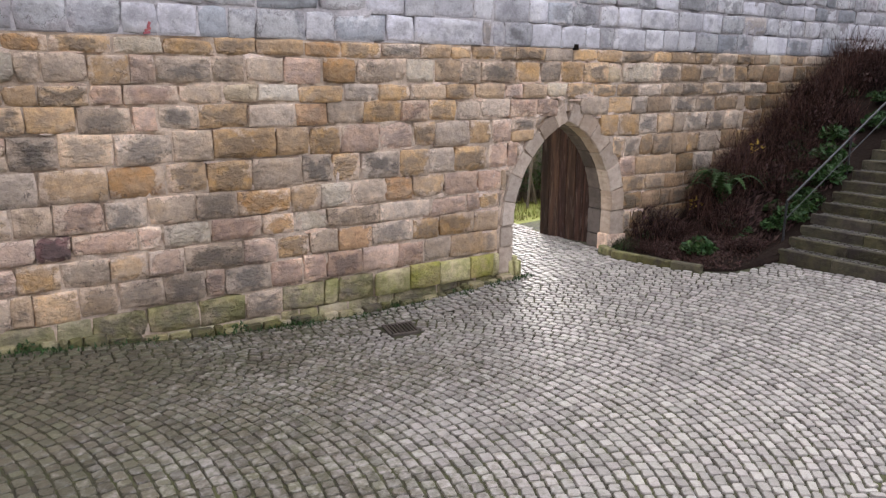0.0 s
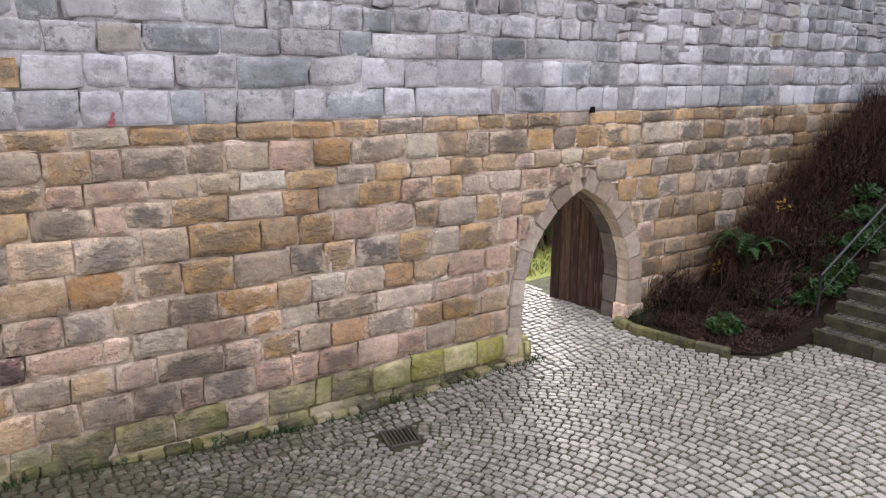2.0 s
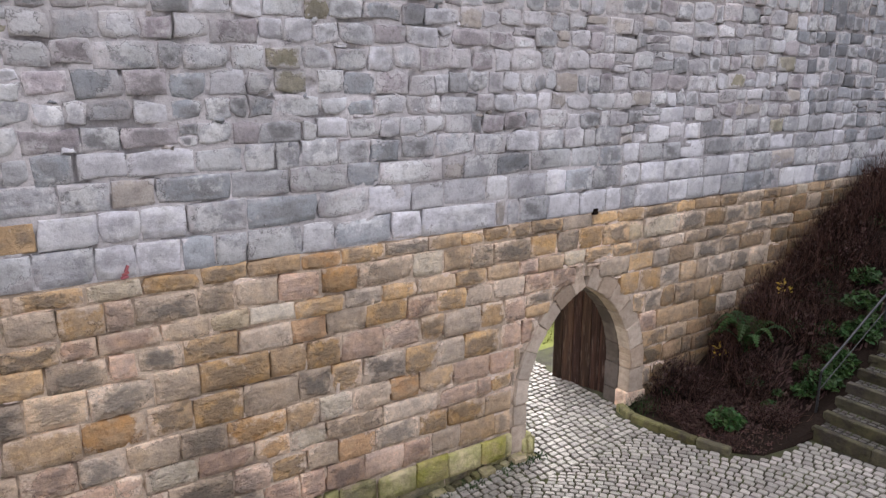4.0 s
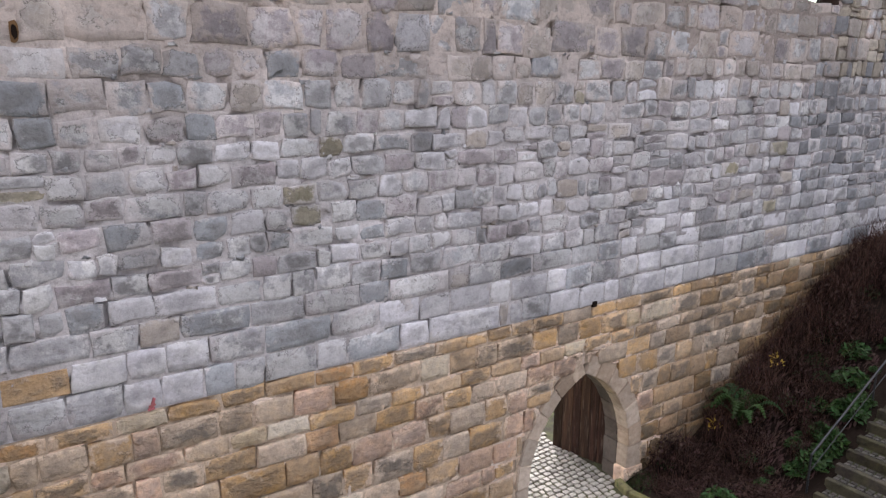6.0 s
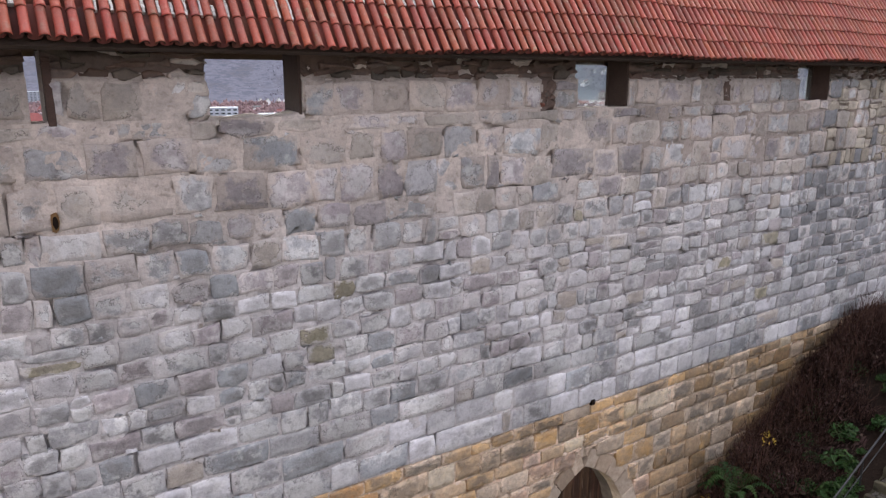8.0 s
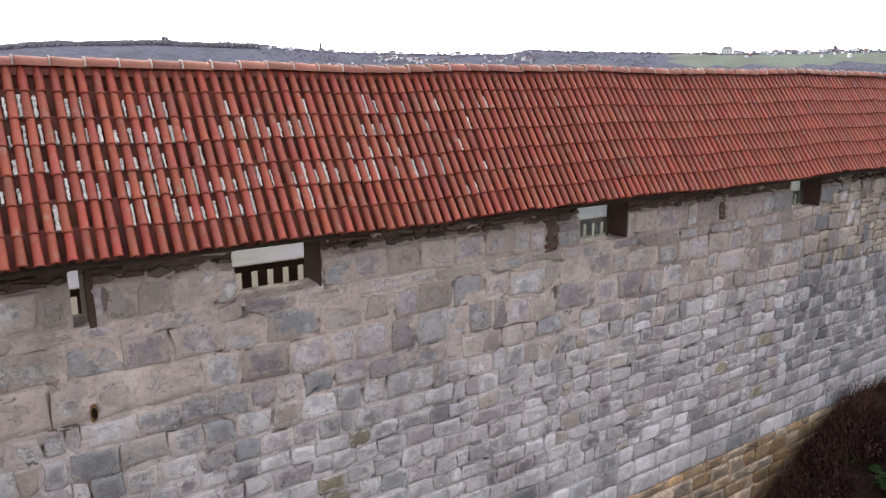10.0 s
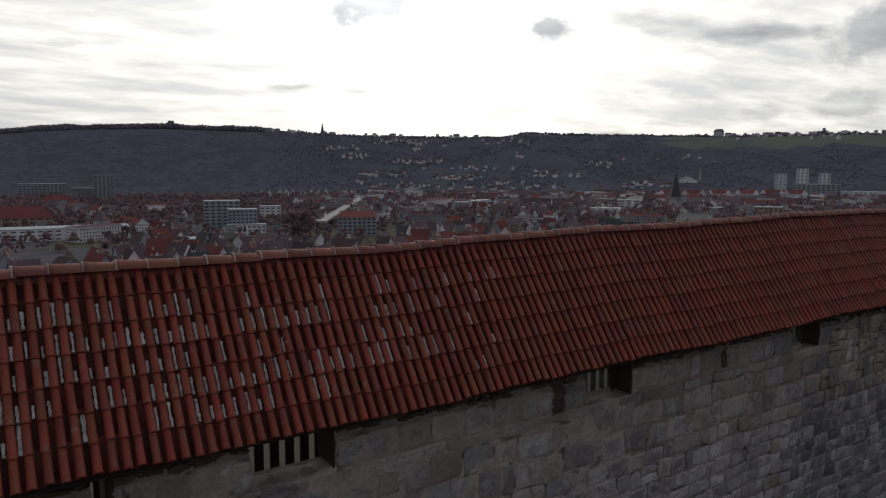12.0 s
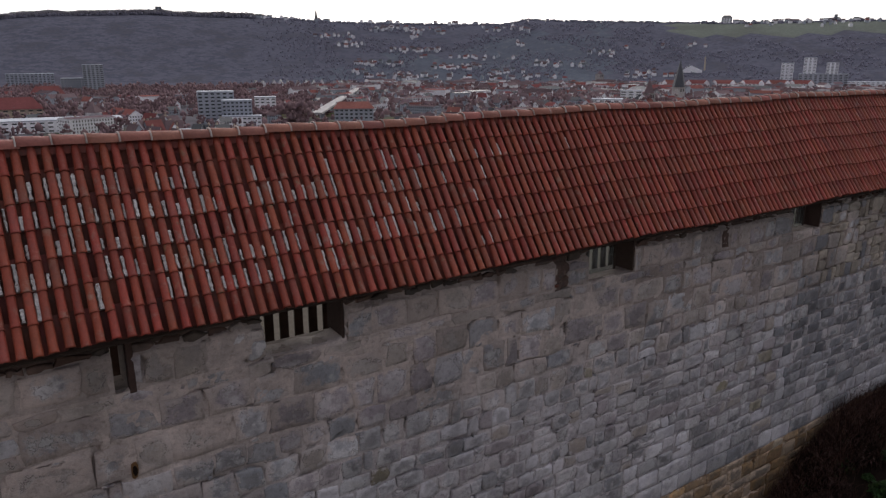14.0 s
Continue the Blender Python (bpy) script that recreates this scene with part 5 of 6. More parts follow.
for i, (x, y) in enumerate(placed):
    size = rnd.uniform(0.5, 0.95) * (0.42 if x < 11.5 else 0.7 if x < 12.3 else 1.0) * (1.0 if y > 7.6 else 0.8)
    m = Matrix.Translation((x, y, bank_z(x, y))) @ Matrix.Rotation(rnd.uniform(0, 6), 4, "Z")
    if i == 0:
        shrub.matrix_basis = m
    else:
        ob = copy_thing(shrub, m)
        ob.scale = (size, size, size)

low = random.Random(43)
for k in range(18):
    x, y = low.uniform(9.95, 11.5), low.uniform(7.05, 8.9)
    s = low.uniform(0.28, 0.5)
    ob = copy_thing(shrub, Matrix.Translation((x, y, bank_z(x, y) - 0.01)) @ Matrix.Rotation(low.uniform(0, 6), 4, "Z"))
    ob.scale = (s * 1.4, s * 1.4, s * 0.6)

tall = empty("bare_stems", "sparse tuft of tall bare reddish stems", "shrub", "bare stems by the wall")
part("stem_tuft", stems(34, 1.15, 0.30, rnd, 0.28, 0.007).mesh("stem_tuft", [M["straw"]]), None, tall)
part("seed_leaves", leaves(60, 0.95, 0.32, 0.028, rnd).mesh("seed_leaves", [M["dry"]]), None, tall)
for k in range(26):
    x, y = 11.7 + 0.25 * k + rnd.uniform(-0.1, 0.1), rnd.uniform(8.3, 8.95)
    m = Matrix.Translation((x, y, bank_z(x, y))) @ Matrix.Rotation(rnd.uniform(0, 6), 4, "Z")
    if k == 0:
        tall.matrix_basis = m
    else:
        copy_thing(tall, m).scale = [rnd.uniform(0.6, 1.1)] * 3

bush = empty("green_bush", "low evergreen bush with broad green leaves", "bush", "green plants on the bank")
part("foliage", leaves(260, 0.34, 0.30, 0.055, rnd).mesh("foliage", [M["leaf"]]), None, bush)
part("stalks", stems(30, 0.3, 0.2, rnd).mesh("stalks", [M["twig"]]), None, bush)
spots = [(10.35, 7.55, 1.05), (12.0, 6.95, 1.0), (12.5, 6.95, 0.95), (11.75, 7.1, 0.7), (13.1, 7.0, 1.1), (13.7, 7.3, 1.1), (14.3, 7.6, 1.0), (13.0, 7.5, 0.8), (14.8, 7.0, 1.0), (15.6, 7.2, 1.1), (12.9, 8.0, 0.7), (13.9, 8.1, 0.8), (12.2, 7.4, 0.6), (14.5, 8.3, 0.8), (16.4, 7.4, 1.0), (10.55, 8.85, 0.5), (11.6, 7.9, 0.6), (12.6, 7.2, 0.7), (13.4, 6.95, 0.8), (12.3, 6.9, 0.8), (14.9, 8.5, 0.7), (15.8, 8.2, 0.8), (13.6, 7.8, 0.6), (11.3, 7.4, 0.5)]
sown = random.Random(45)
spots += [(x, sown.uniform(7.0, 8.7), sown.uniform(0.25, 0.5)) for x in np.linspace(11.6, 17.5, 22)]
for i, (x, y, s) in enumerate(spots):
    m = Matrix.Translation((x, y, bank_z(x, y) - 0.02)) @ Matrix.Rotation(i * 1.3, 4, "Z")
    if i == 0:
        bush.matrix_basis = m
    else:
        ob = copy_thing(bush, m)
        ob.scale = (s, s, s)

litter = stems(2800, 0.22, 1.0, rnd, 1.6, 0.004)
litter.v = [(9.9 + (x + 1.0) * 2.6, 6.8 + (y + 1.0) * 1.1, z + bank_z(9.9 + (x + 1.0) * 2.6, 6.8 + (y + 1.0) * 1.1)) for x, y, z in litter.v]
tagged(new("twig_litter", litter.mesh("twig_litter", [M["twig"]])), "dead twigs lying over the planted bed", "twigs", kind="stuff")
fallen = leaves(2600, 0.05, 1.0, 0.03, rnd)
fallen.v = [(9.9 + (x + 1.0) * 2.6, 6.8 + (y + 1.0) * 1.1, z + 0.02 + bank_z(9.9 + (x + 1.0) * 2.6, 6.8 + (y + 1.0) * 1.1)) for x, y, z in fallen.v]
tagged(new("fallen_leaves", fallen.mesh("fallen_leaves", [M["dry"]])), "dry brown leaves fallen on the bed", "leaves", kind="stuff")

front = leaves(1400, 0.05, 1.0, 0.032, rnd)
front.v = [(10.55 + x * 0.85, 7.55 + y * 0.85, z + 0.01 + bank_z(10.55 + x * 0.85, 7.55 + y * 0.85)) for x, y, z in front.v]
front.k = [k % 3 % 2 for k in range(len(front.f))]
tagged(new("leaf_litter", front.mesh("leaf_litter", [M["dry"], M["straw"]])), "brown leaf litter along the front of the bed", "leaves", kind="stuff")

fern = empty("fern", "green fern with arching fronds against the wall", "fern", at=(12.15, 8.45, bank_z(12.15, 8.45)))
for k in range(17):
    heap = Heap()
    a, out, up = k * 0.57 + rnd.uniform(-0.1, 0.1), rnd.uniform(0.45, 0.75), rnd.uniform(0.45, 0.8)
    side = Vector((-math.sin(a), math.cos(a), 0))
    vs, fs = [], []
    for q in range(33):
        f = q / 32
        c = Vector((out * f * math.cos(a), out * f * math.sin(a), up * math.sin(f * 2.3) / 0.9 * (1 - 0.25 * f)))
        w = (0.115 * math.sin(math.pi * min(1, f * 0.85 + 0.12)) + 0.012) * (1.0 if q % 2 else 0.14)
        vs += [tuple(c + side * w + Vector((0, 0, -0.02))), tuple(c), tuple(c - side * w + Vector((0, 0, -0.02)))]
        if q:
            b = 3 * (q - 1)
            fs += [(b, b + 1, b + 4, b + 3), (b + 1, b + 2, b + 5, b + 4)]
    heap.add(vs, fs)
    part("frond", heap.mesh("frond", [M["leaf"]]), None, fern)
tuft = empty("leafy_tuft", "drying yellow leaved sprig on the bank", "plant", at=(11.75, 8.75, bank_z(11.75, 8.75) + 0.02))
part("yellow_leaves", leaves(26, 0.4, 0.16, 0.04, rnd).mesh("yellow_leaves", [M["yellow"]]), None, tuft)
part("stalks", stems(10, 0.4, 0.12, rnd).mesh("stalks", [M["twig"]]), None, tuft)
ob = copy_thing(tuft, Matrix.Translation((13.2, 8.5, bank_z(13.2, 8.5) + 0.3)))
weed = empty("weed", "small bright green weed at the foot of the wall", "weed", "weeds at the wall foot", at=(2.75, 8.98, yard_z(2.75, 8.98)))
part("weed_leaves", leaves(46, 0.15, 0.11, 0.028, rnd).mesh("weed_leaves", [M["leaf"]]), None, weed)
for x, s in ((3.55, 0.6), (0.3, 0.9), (-0.1, 0.7), (1.7, 0.4), (5.1, 0.4), (6.2, 0.35)):
    ob = copy_thing(weed, Matrix.Translation((x, 8.99, yard_z(x, 8.99))))
    ob.scale = (s, s, s)

tuft_heap = Heap()
for _ in range(260):
    x, y = rnd.gauss(9.86, 0.12), rnd.gauss(8.85, 0.12)
    z, a, h = bank_z(x, y), rnd.uniform(0, math.tau), rnd.uniform(0.06, 0.2)
    dx, dy = 0.006 * math.cos(a), 0.006 * math.sin(a)
    tuft_heap.add([(x - dx, y - dy, z), (x + dx, y + dy, z), (x + rnd.gauss(0, 0.06), y + rnd.gauss(0, 0.06), z + h)], [(0, 1, 2)])
tagged(new("grass_tuft", tuft_heap.mesh("grass_tuft", [M["leaf"]])), "tuft of green grass behind the kerb", "grass", kind="stuff")

# a ragged strip of footing stones, moss and earth along the wall
footing = empty("footing", "ragged strip of low footing stones along the wall", "footing", kind="structure")
x = -2.0
while x < 7.35:
    w, d, h = rnd.uniform(0.10, 0.30), rnd.uniform(0.05, 0.13), rnd.uniform(0.02, 0.085)
    y = face_y(0) - 0.03 - (0.06 if x > 5.2 else 0.0)
    bm = block(x, x + w - 0.02, y - d, y + 0.05, yard_z(x, y) - 0.12, yard_z(x, y) + h, 0.02)
    for v in bm.verts:
        v.co += Vector((rnd.gauss(0, 0.008), rnd.gauss(0, 0.008), rnd.gauss(0, 0.006)))
    part("footing_stone", bm, M["foot"] if rnd.random() < 0.35 else M["kerb"], footing)
    x += w
moss = Heap()
for _ in range(2600):
    x = rnd.uniform(-1.5, 7.7)
    y = face_y(0) - 0.10 - abs(rnd.gauss(0, 0.11)) - (0.06 if x > 5.2 else 0.0)
    if noise.noise(Vector((x * 1.3, 5.0, 0.0))) < rnd.uniform(-0.35, 0.5):
        continue
    z, a, h, wide = yard_z(x, y) - 0.004, rnd.uniform(0, math.tau), rnd.uniform(0.02, 0.07), rnd.uniform(0.006, 0.014)
    dx, dy = wide * math.cos(a), wide * math.sin(a)
    moss.add([(x - dx, y - dy, z), (x + dx, y + dy, z), (x + rnd.gauss(0, 0.03), y + rnd.gauss(0, 0.03), z + h)], [(0, 1, 2)])
tagged(new("foot_weeds", moss.mesh("foot_weeds", [M["leaf"]])), "low moss and grass blades along the wall foot", "moss", kind="stuff")

# ---- drain in the yard ----
drain = empty("drain", "square cast iron gully grate set in the cobbles", "drain", at=(4.72, 8.12, yard_z(4.72, 8.12) + 0.0))
drain.rotation_euler = (0, 0, radians(-12))
part("pit", block(-0.19, 0.19, -0.19, 0.19, -0.25, -0.10), M["soil"], drain)
for a in range(4):
    part("frame", block(-0.22, 0.22, 0.18, 0.22, -0.08, 0.022, 0.004, Matrix.Rotation(a * math.pi / 2, 4, "Z")), M["iron"], drain)
for k in range(7):
    x = -0.15 + 0.05 * k
    part("grate_bar", block(x - 0.009, x + 0.009, -0.185, 0.185, -0.05, 0.018, 0.003), M["iron"], drain)

# ---- small marks on the wall ----
mark = Heap()
for k, (dx, dz, a) in enumerate(((0, 0, 0.5), (0.015, 0.05, 1.2), (-0.012, -0.035, 0.2))):
    c, s = math.cos(a), math.sin(a)
    q = [(-0.036, -0.010), (0.036, -0.013), (0.038, 0.012), (-0.032, 0.013)]
    z0 = 3.76
    vs = [(1.93 + dx + x * c - z * s, 0, z0 + dz + x * s + z * c) for x, z in q]
    mark.add([(x, face_y(z) - 0.040, z) for x, y, z in vs] + [(x, face_y(z) + 0.02, z) for x, y, z in vs], [(0, 1, 2, 3), (0, 4, 5, 1), (1, 5, 6, 2), (2, 6, 7, 3), (3, 7, 4, 0)])
tagged(new("paint_mark", mark.mesh("paint_mark", [M["red_paint"]])), "faded red paint smear on a stone block", "graffiti")

part("niche_stone", block(NICHE[0] + 0.01, NICHE[1] - 0.015, face_y(4.2) - 0.004, face_y(4.2) + 0.05, 4.085, 4.375, 0.012), M["ochre"], wall_upper, "orange sandstone slab set in the grey ashlar")
# a proud dark block takes the place of the hole's inner shade
part("putlog_hole", block(8.59, 8.67, face_y(3.75) - 0.045, face_y(3.75) + 0.01, 3.68, 3.77), M["soil"], wall_upper, "dark block painting the shade of a small putlog hole")
hole = Heap()
# outer rim is the rust stain; the inner dark disc paints the slot's shade
for size, out, mat in ((1.0, -0.028, 0), (0.6, -0.032, 1)):
    rim = [(1.085 + 0.042 * size * math.cos(q * math.tau / 11) * rnd.uniform(0.75, 1.2), 7.62 + 0.105 * size * math.sin(q * math.tau / 11) * rnd.uniform(0.85, 1.15)) for q in range(11)]
    vs = [(x, face_y(z) + out, z) for x, z in rim] + [(x, face_y(z) + 0.02, z) for x, z in rim]
    hole.add(vs, [tuple(range(11))] + [(q, q + 11, (q + 1) % 11 + 11, (q + 1) % 11) for q in range(11)], mat)
part("rusty_hole", hole.mesh("rusty_hole", [M["rust"], M["soil"]]), None, wall_upper, "rust stain with a dark disc painting the slot shade")

smears = Heap()
for k in range(170):
    near = rnd.random() < 0.6
    z = rnd.choice(LOWER[3:-1]) + rnd.gauss(0, 0.03)
    x = GATE_M + rnd.choice((-1, 1)) * (arch_half(z, RING) + 0.14 + abs(rnd.gauss(0.05, 0.24))) if near else rnd.uniform(0.3, 14)
    if not near and arch_half(z, RING + 0.05) > abs(x - GATE_M) and z < 2.9:
        continue
    wide, tall = rnd.uniform(0.06, 0.22), rnd.uniform(0.015, 0.06)
    if rnd.random() < 0.15:
        wide, tall = tall, wide
    n = 9
    rim = [(x + wide * math.cos(q * math.tau / n) * rnd.uniform(0.6, 1.2), z + tall * math.sin(q * math.tau / n) * rnd.uniform(0.6, 1.2)) for q in range(n)]
    vs = [(px, face_y(pz) + 0.012, pz) for px, pz in rim] + [(x + (px - x) * 0.7, face_y(pz) - 0.005 + rnd.uniform(-0.005, 0.004), z + (pz - z) * 0.7) for px, pz in rim]
    smears.add(vs, [(q, (q + 1) % n, n + (q + 1) % n, n + q) for q in range(n)] + [tuple(range(n, 2 * n))])
tagged(part("mortar_smears", smears.mesh("mortar_smears", [M["smear"]]), None, wall_lower, "pale mortar smeared over the joints"), kind="stuff")

# ---- garden behind the gate ----
lawn = Heap()
for _ in range(14000):
    x, y = rnd.uniform(8.6, 18), rnd.uniform(12.2, 19)
    z = land_z(x, y)
    a, h = rnd.uniform(0, math.tau), rnd.uniform(0.04, 0.12)
    dx, dy = 0.012 * math.cos(a), 0.012 * math.sin(a)
    lawn.add([(x - dx, y - dy, z), (x + dx, y + dy, z), (x + rnd.gauss(0, 0.04), y + rnd.gauss(0, 0.04), z + h)], [(0, 1, 2)])
tagged(new("lawn_grass", lawn.mesh("lawn_grass", [M["grass"]])), "short bright winter grass behind the gate", "grass", kind="stuff")
hedge = empty("garden_shrub", "bare garden shrub of pale tangled twigs", "shrub", "shrubs behind the gate")
part("twigs", stems(170, 1.9, 0.6, rnd, 0.3, 0.011).mesh("twigs", [M["bark"]]), None, hedge)
tagged(part("leaf_mass", leaves(900, 1.5, 0.7, 0.05, rnd).mesh("leaf_mass", [M["leaf"]]), None, hedge), kind="stuff")
for i in range(16):
    x = 10.8 + 0.55 * i + rnd.uniform(-0.2, 0.2)
    y = 15.0 + rnd.uniform(-0.3, 0.7)
    m = Matrix.Translation((x, y, land_z(x, y))) @ Matrix.Rotation(i * 1.1, 4, "Z")
    if i == 0:
        hedge.matrix_basis = m
    else:
        copy_thing(hedge, m)
sapling = empty("sapling", "thin leaning grey sapling without leaves", "tree", at=(11.6, 13.6, land_z(11.6, 13.6)))
bm = bmesh.new()
add_tube(bm, (0, 0, -0.1), (0.35, 0.2, 1.6), 0.04, 0.03)
add_tube(bm, (0.35, 0.2, 1.6), (0.5, 0.2, 3.2), 0.03, 0.012)
add_tube(bm, (0.2, 0.1, 0.9), (-0.5, 0.3, 2.4), 0.022, 0.008)
add_tube(bm, (0.36, 0.2, 1.7), (0.9, -0.1, 2.8), 0.02, 0.008)
part("trunk", bm, M["bark"], sapling)
copy_thing(sapling, Matrix.Translation((12.3, 14.0, land_z(12.3, 14.0))) @ Matrix.Rotation(2.0, 4, "Z"))

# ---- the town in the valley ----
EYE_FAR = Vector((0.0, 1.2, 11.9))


def away(bearing, d):
    """A place in the valley by its bearing from the gate's yard and its distance."""
    a = radians(bearing)
    x, y = EYE_FAR.x + d * math.sin(a), EYE_FAR.y + d * math.cos(a)
    return x, y, land_z(x, y)


def house_solid(heap, x, y, z, w, l, h, roof, turn, wall_mat, roof_mat, detailed=False):
    c, s = math.cos(turn), math.sin(turn)

    def put(px, py, pz):
        return (x + px * c - py * s, y + px * s + py * c, z + pz)
    base = [put(px, py, pz) for pz in (-4, h) for px, py in ((-w / 2, -l / 2), (w / 2, -l / 2), (w / 2, l / 2), (-w / 2, l / 2))]
    tips = [put(0, -l / 2, h + roof), put(0, l / 2, h + roof)]
    heap.add(base + tips, [(0, 1, 5, 4), (1, 2, 6, 5), (2, 3, 7, 6), (3, 0, 4, 7), (4, 5, 8), (6, 7, 9)], wall_mat)
    e = 0.5
    eaves = [put(-w / 2 - e, -l / 2 - e, h - e), put(w / 2 + e, -l / 2 - e, h - e), put(w / 2 + e, l / 2 + e, h - e), put(-w / 2 - e, l / 2 + e, h - e), put(0, -l / 2 - e, h + roof + 0.2), put(0, l / 2 + e, h + roof + 0.2)]
    heap.add(eaves, [(0, 4, 5, 3), (4, 1, 2, 5)], roof_mat)
    if not detailed:
        return
    # windows on all four sides, and a chimney
    for floor_z in np.arange(1.2, h - 1.0, 2.9):
        for k in range(int(l / 2.6)):
            py = -l / 2 + 1.6 + 2.6 * k
            for px in (-w / 2 - 0.06, w / 2 + 0.06):
                heap.add([put(px, py + q, floor_z + r) for q, r in ((-0.5, 0), (0.5, 0), (0.5, 1.5), (-0.5, 1.5))], [(0, 1, 2, 3)], 6)
        for k in range(int(w / 2.6)):
            px = -w / 2 + 1.6 + 2.6 * k
            for py in (-l / 2 - 0.06, l / 2 + 0.06):
                heap.add([put(px + q, py, floor_z + r) for q, r in ((-0.5, 0), (0.5, 0), (0.5, 1.5), (-0.5, 1.5))], [(0, 1, 2, 3)], 6)
    cx, cy = w * 0.18, l * 0.2
    stack = [put(cx + px, cy + py, pz) for pz in (h + roof * 0.4, h + roof + 1.2) for px, py in ((-0.5, -0.5), (0.5, -0.5), (0.5, 0.5), (-0.5, 0.5))]
    heap.add(stack, [(4, 5, 6, 7), (0, 1, 5, 4), (1, 2, 6, 5), (2, 3, 7, 6), (3, 0, 4, 7)], 5)


rnd = random.Random(51)
town = Heap()
TOWN_MATS = [M["render_white"], M["render_grey"], M["town_roof"], M["red_roof"], M["slate"], M["facade_tan"], M["glass_far"]]
for _ in range(2000):
    b, d = rnd.uniform(-6, 74), 640 + 1110 * math.sqrt(rnd.random())
    if b < 24 and (d > 1350 or d > 760 and rnd.random() < 0.72):
        continue
    x, y, z = away(b, d)
    big = rnd.random() < 0.10
    w, l, h = (rnd.uniform(12, 20), rnd.uniform(24, 55), rnd.uniform(9, 14)) if big else (rnd.uniform(7, 11), rnd.uniform(9, 17), rnd.uniform(5, 9))
    house_solid(town, x, y, z, w, l, h, 1.0 if big and rnd.random() < 0.5 else rnd.uniform(3.0, 5.5), radians(rnd.choice((15, 105)) + rnd.gauss(0, 16)),
                rnd.choice((0, 0, 1, 1)), rnd.choice((2, 2, 2, 2, 3, 4)), d < 1000)
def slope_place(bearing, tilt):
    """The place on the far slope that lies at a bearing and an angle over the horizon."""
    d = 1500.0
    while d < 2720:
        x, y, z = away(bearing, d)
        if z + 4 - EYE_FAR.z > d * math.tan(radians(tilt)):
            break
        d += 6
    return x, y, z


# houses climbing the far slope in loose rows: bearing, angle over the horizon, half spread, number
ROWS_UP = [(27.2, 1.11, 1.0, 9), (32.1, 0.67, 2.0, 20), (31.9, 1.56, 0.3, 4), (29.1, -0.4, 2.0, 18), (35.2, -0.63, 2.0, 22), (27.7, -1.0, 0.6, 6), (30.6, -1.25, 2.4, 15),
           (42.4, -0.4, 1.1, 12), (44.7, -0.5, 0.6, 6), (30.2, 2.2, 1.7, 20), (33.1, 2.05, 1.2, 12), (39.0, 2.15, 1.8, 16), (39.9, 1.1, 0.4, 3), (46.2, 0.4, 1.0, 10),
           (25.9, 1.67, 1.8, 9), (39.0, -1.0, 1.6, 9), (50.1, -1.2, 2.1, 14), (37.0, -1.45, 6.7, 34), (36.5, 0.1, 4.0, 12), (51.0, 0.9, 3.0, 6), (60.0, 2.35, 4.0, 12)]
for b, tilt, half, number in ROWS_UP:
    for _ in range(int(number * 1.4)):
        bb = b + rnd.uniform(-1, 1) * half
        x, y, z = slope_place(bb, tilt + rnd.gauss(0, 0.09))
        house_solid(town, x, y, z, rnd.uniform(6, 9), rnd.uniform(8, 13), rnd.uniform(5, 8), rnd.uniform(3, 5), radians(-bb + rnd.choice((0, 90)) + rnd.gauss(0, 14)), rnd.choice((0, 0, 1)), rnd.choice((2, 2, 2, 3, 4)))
for _ in range(60):
    b = rnd.choice((rnd.uniform(17, 38), rnd.uniform(55, 66)))
    x, y, z = away(b, rnd.uniform(2640, 2720))
    house_solid(town, x, y, z, 9, rnd.uniform(10, 22), rnd.uniform(6, 9), rnd.uniform(3, 5), radians(rnd.uniform(0, 180)), rnd.choice((0, 0, 1)), rnd.choice((2, 4)))
# a row of white gables under the wooded slope
for k in range(9):
    b = 19.9 + 0.62 * k + rnd.uniform(-0.12, 0.12)
    x, y, z = away(b, 1640)
    house_solid(town, x, y, z, rnd.uniform(8, 11), 14, rnd.uniform(8, 11), rnd.uniform(7, 9), radians(-b + rnd.uniform(-15, 15)), 0, 4)
# the old town below the wall: steep roofs crowded together
for _ in range(360):
    b, d = rnd.uniform(-4, 58), rnd.uniform(400, 700)
    if 14 < b < 30 and d > 540 or b < 11 and d > 485:
        continue
    x, y, z = away(b, d)
    house_solid(town, x, y, z, rnd.uniform(8, 12), rnd.uniform(11, 18), rnd.uniform(6, 10), rnd.uniform(6, 9), radians(rnd.choice((-b, 90 - b, 15, 105)) + rnd.gauss(0, 10)), rnd.choice((0, 0, 1, 5)), rnd.choice((2, 2, 2, 3, 4)), True)
tagged(new("town_houses", town.mesh("town_houses", TOWN_MATS, False)), "crowded gabled houses of a valley town", "town", kind="stuff")

# leafless woods on the far slope and trees between the houses
woods = Heap()
BALL = [(0, 0, 1), (0.9, 0, 0.35), (0.28, 0.85, 0.35), (-0.72, 0.53, 0.35), (-0.72, -0.53, 0.35), (0.28, -0.85, 0.35), (0.72, 0.53, -0.4), (-0.28, 0.85, -0.4), (-0.9, 0, -0.4), (-0.28, -0.85, -0.4), (0.72, -0.53, -0.4)]
BALL_F = [(0, 1, 2), (0, 2, 3), (0, 3, 4), (0, 4, 5), (0, 5, 1), (1, 6, 2), (2, 7, 3), (3, 8, 4), (4, 9, 5), (5, 10, 1), (2, 6, 7), (3, 7, 8), (4, 8, 9), (5, 9, 10), (1, 10, 6)]


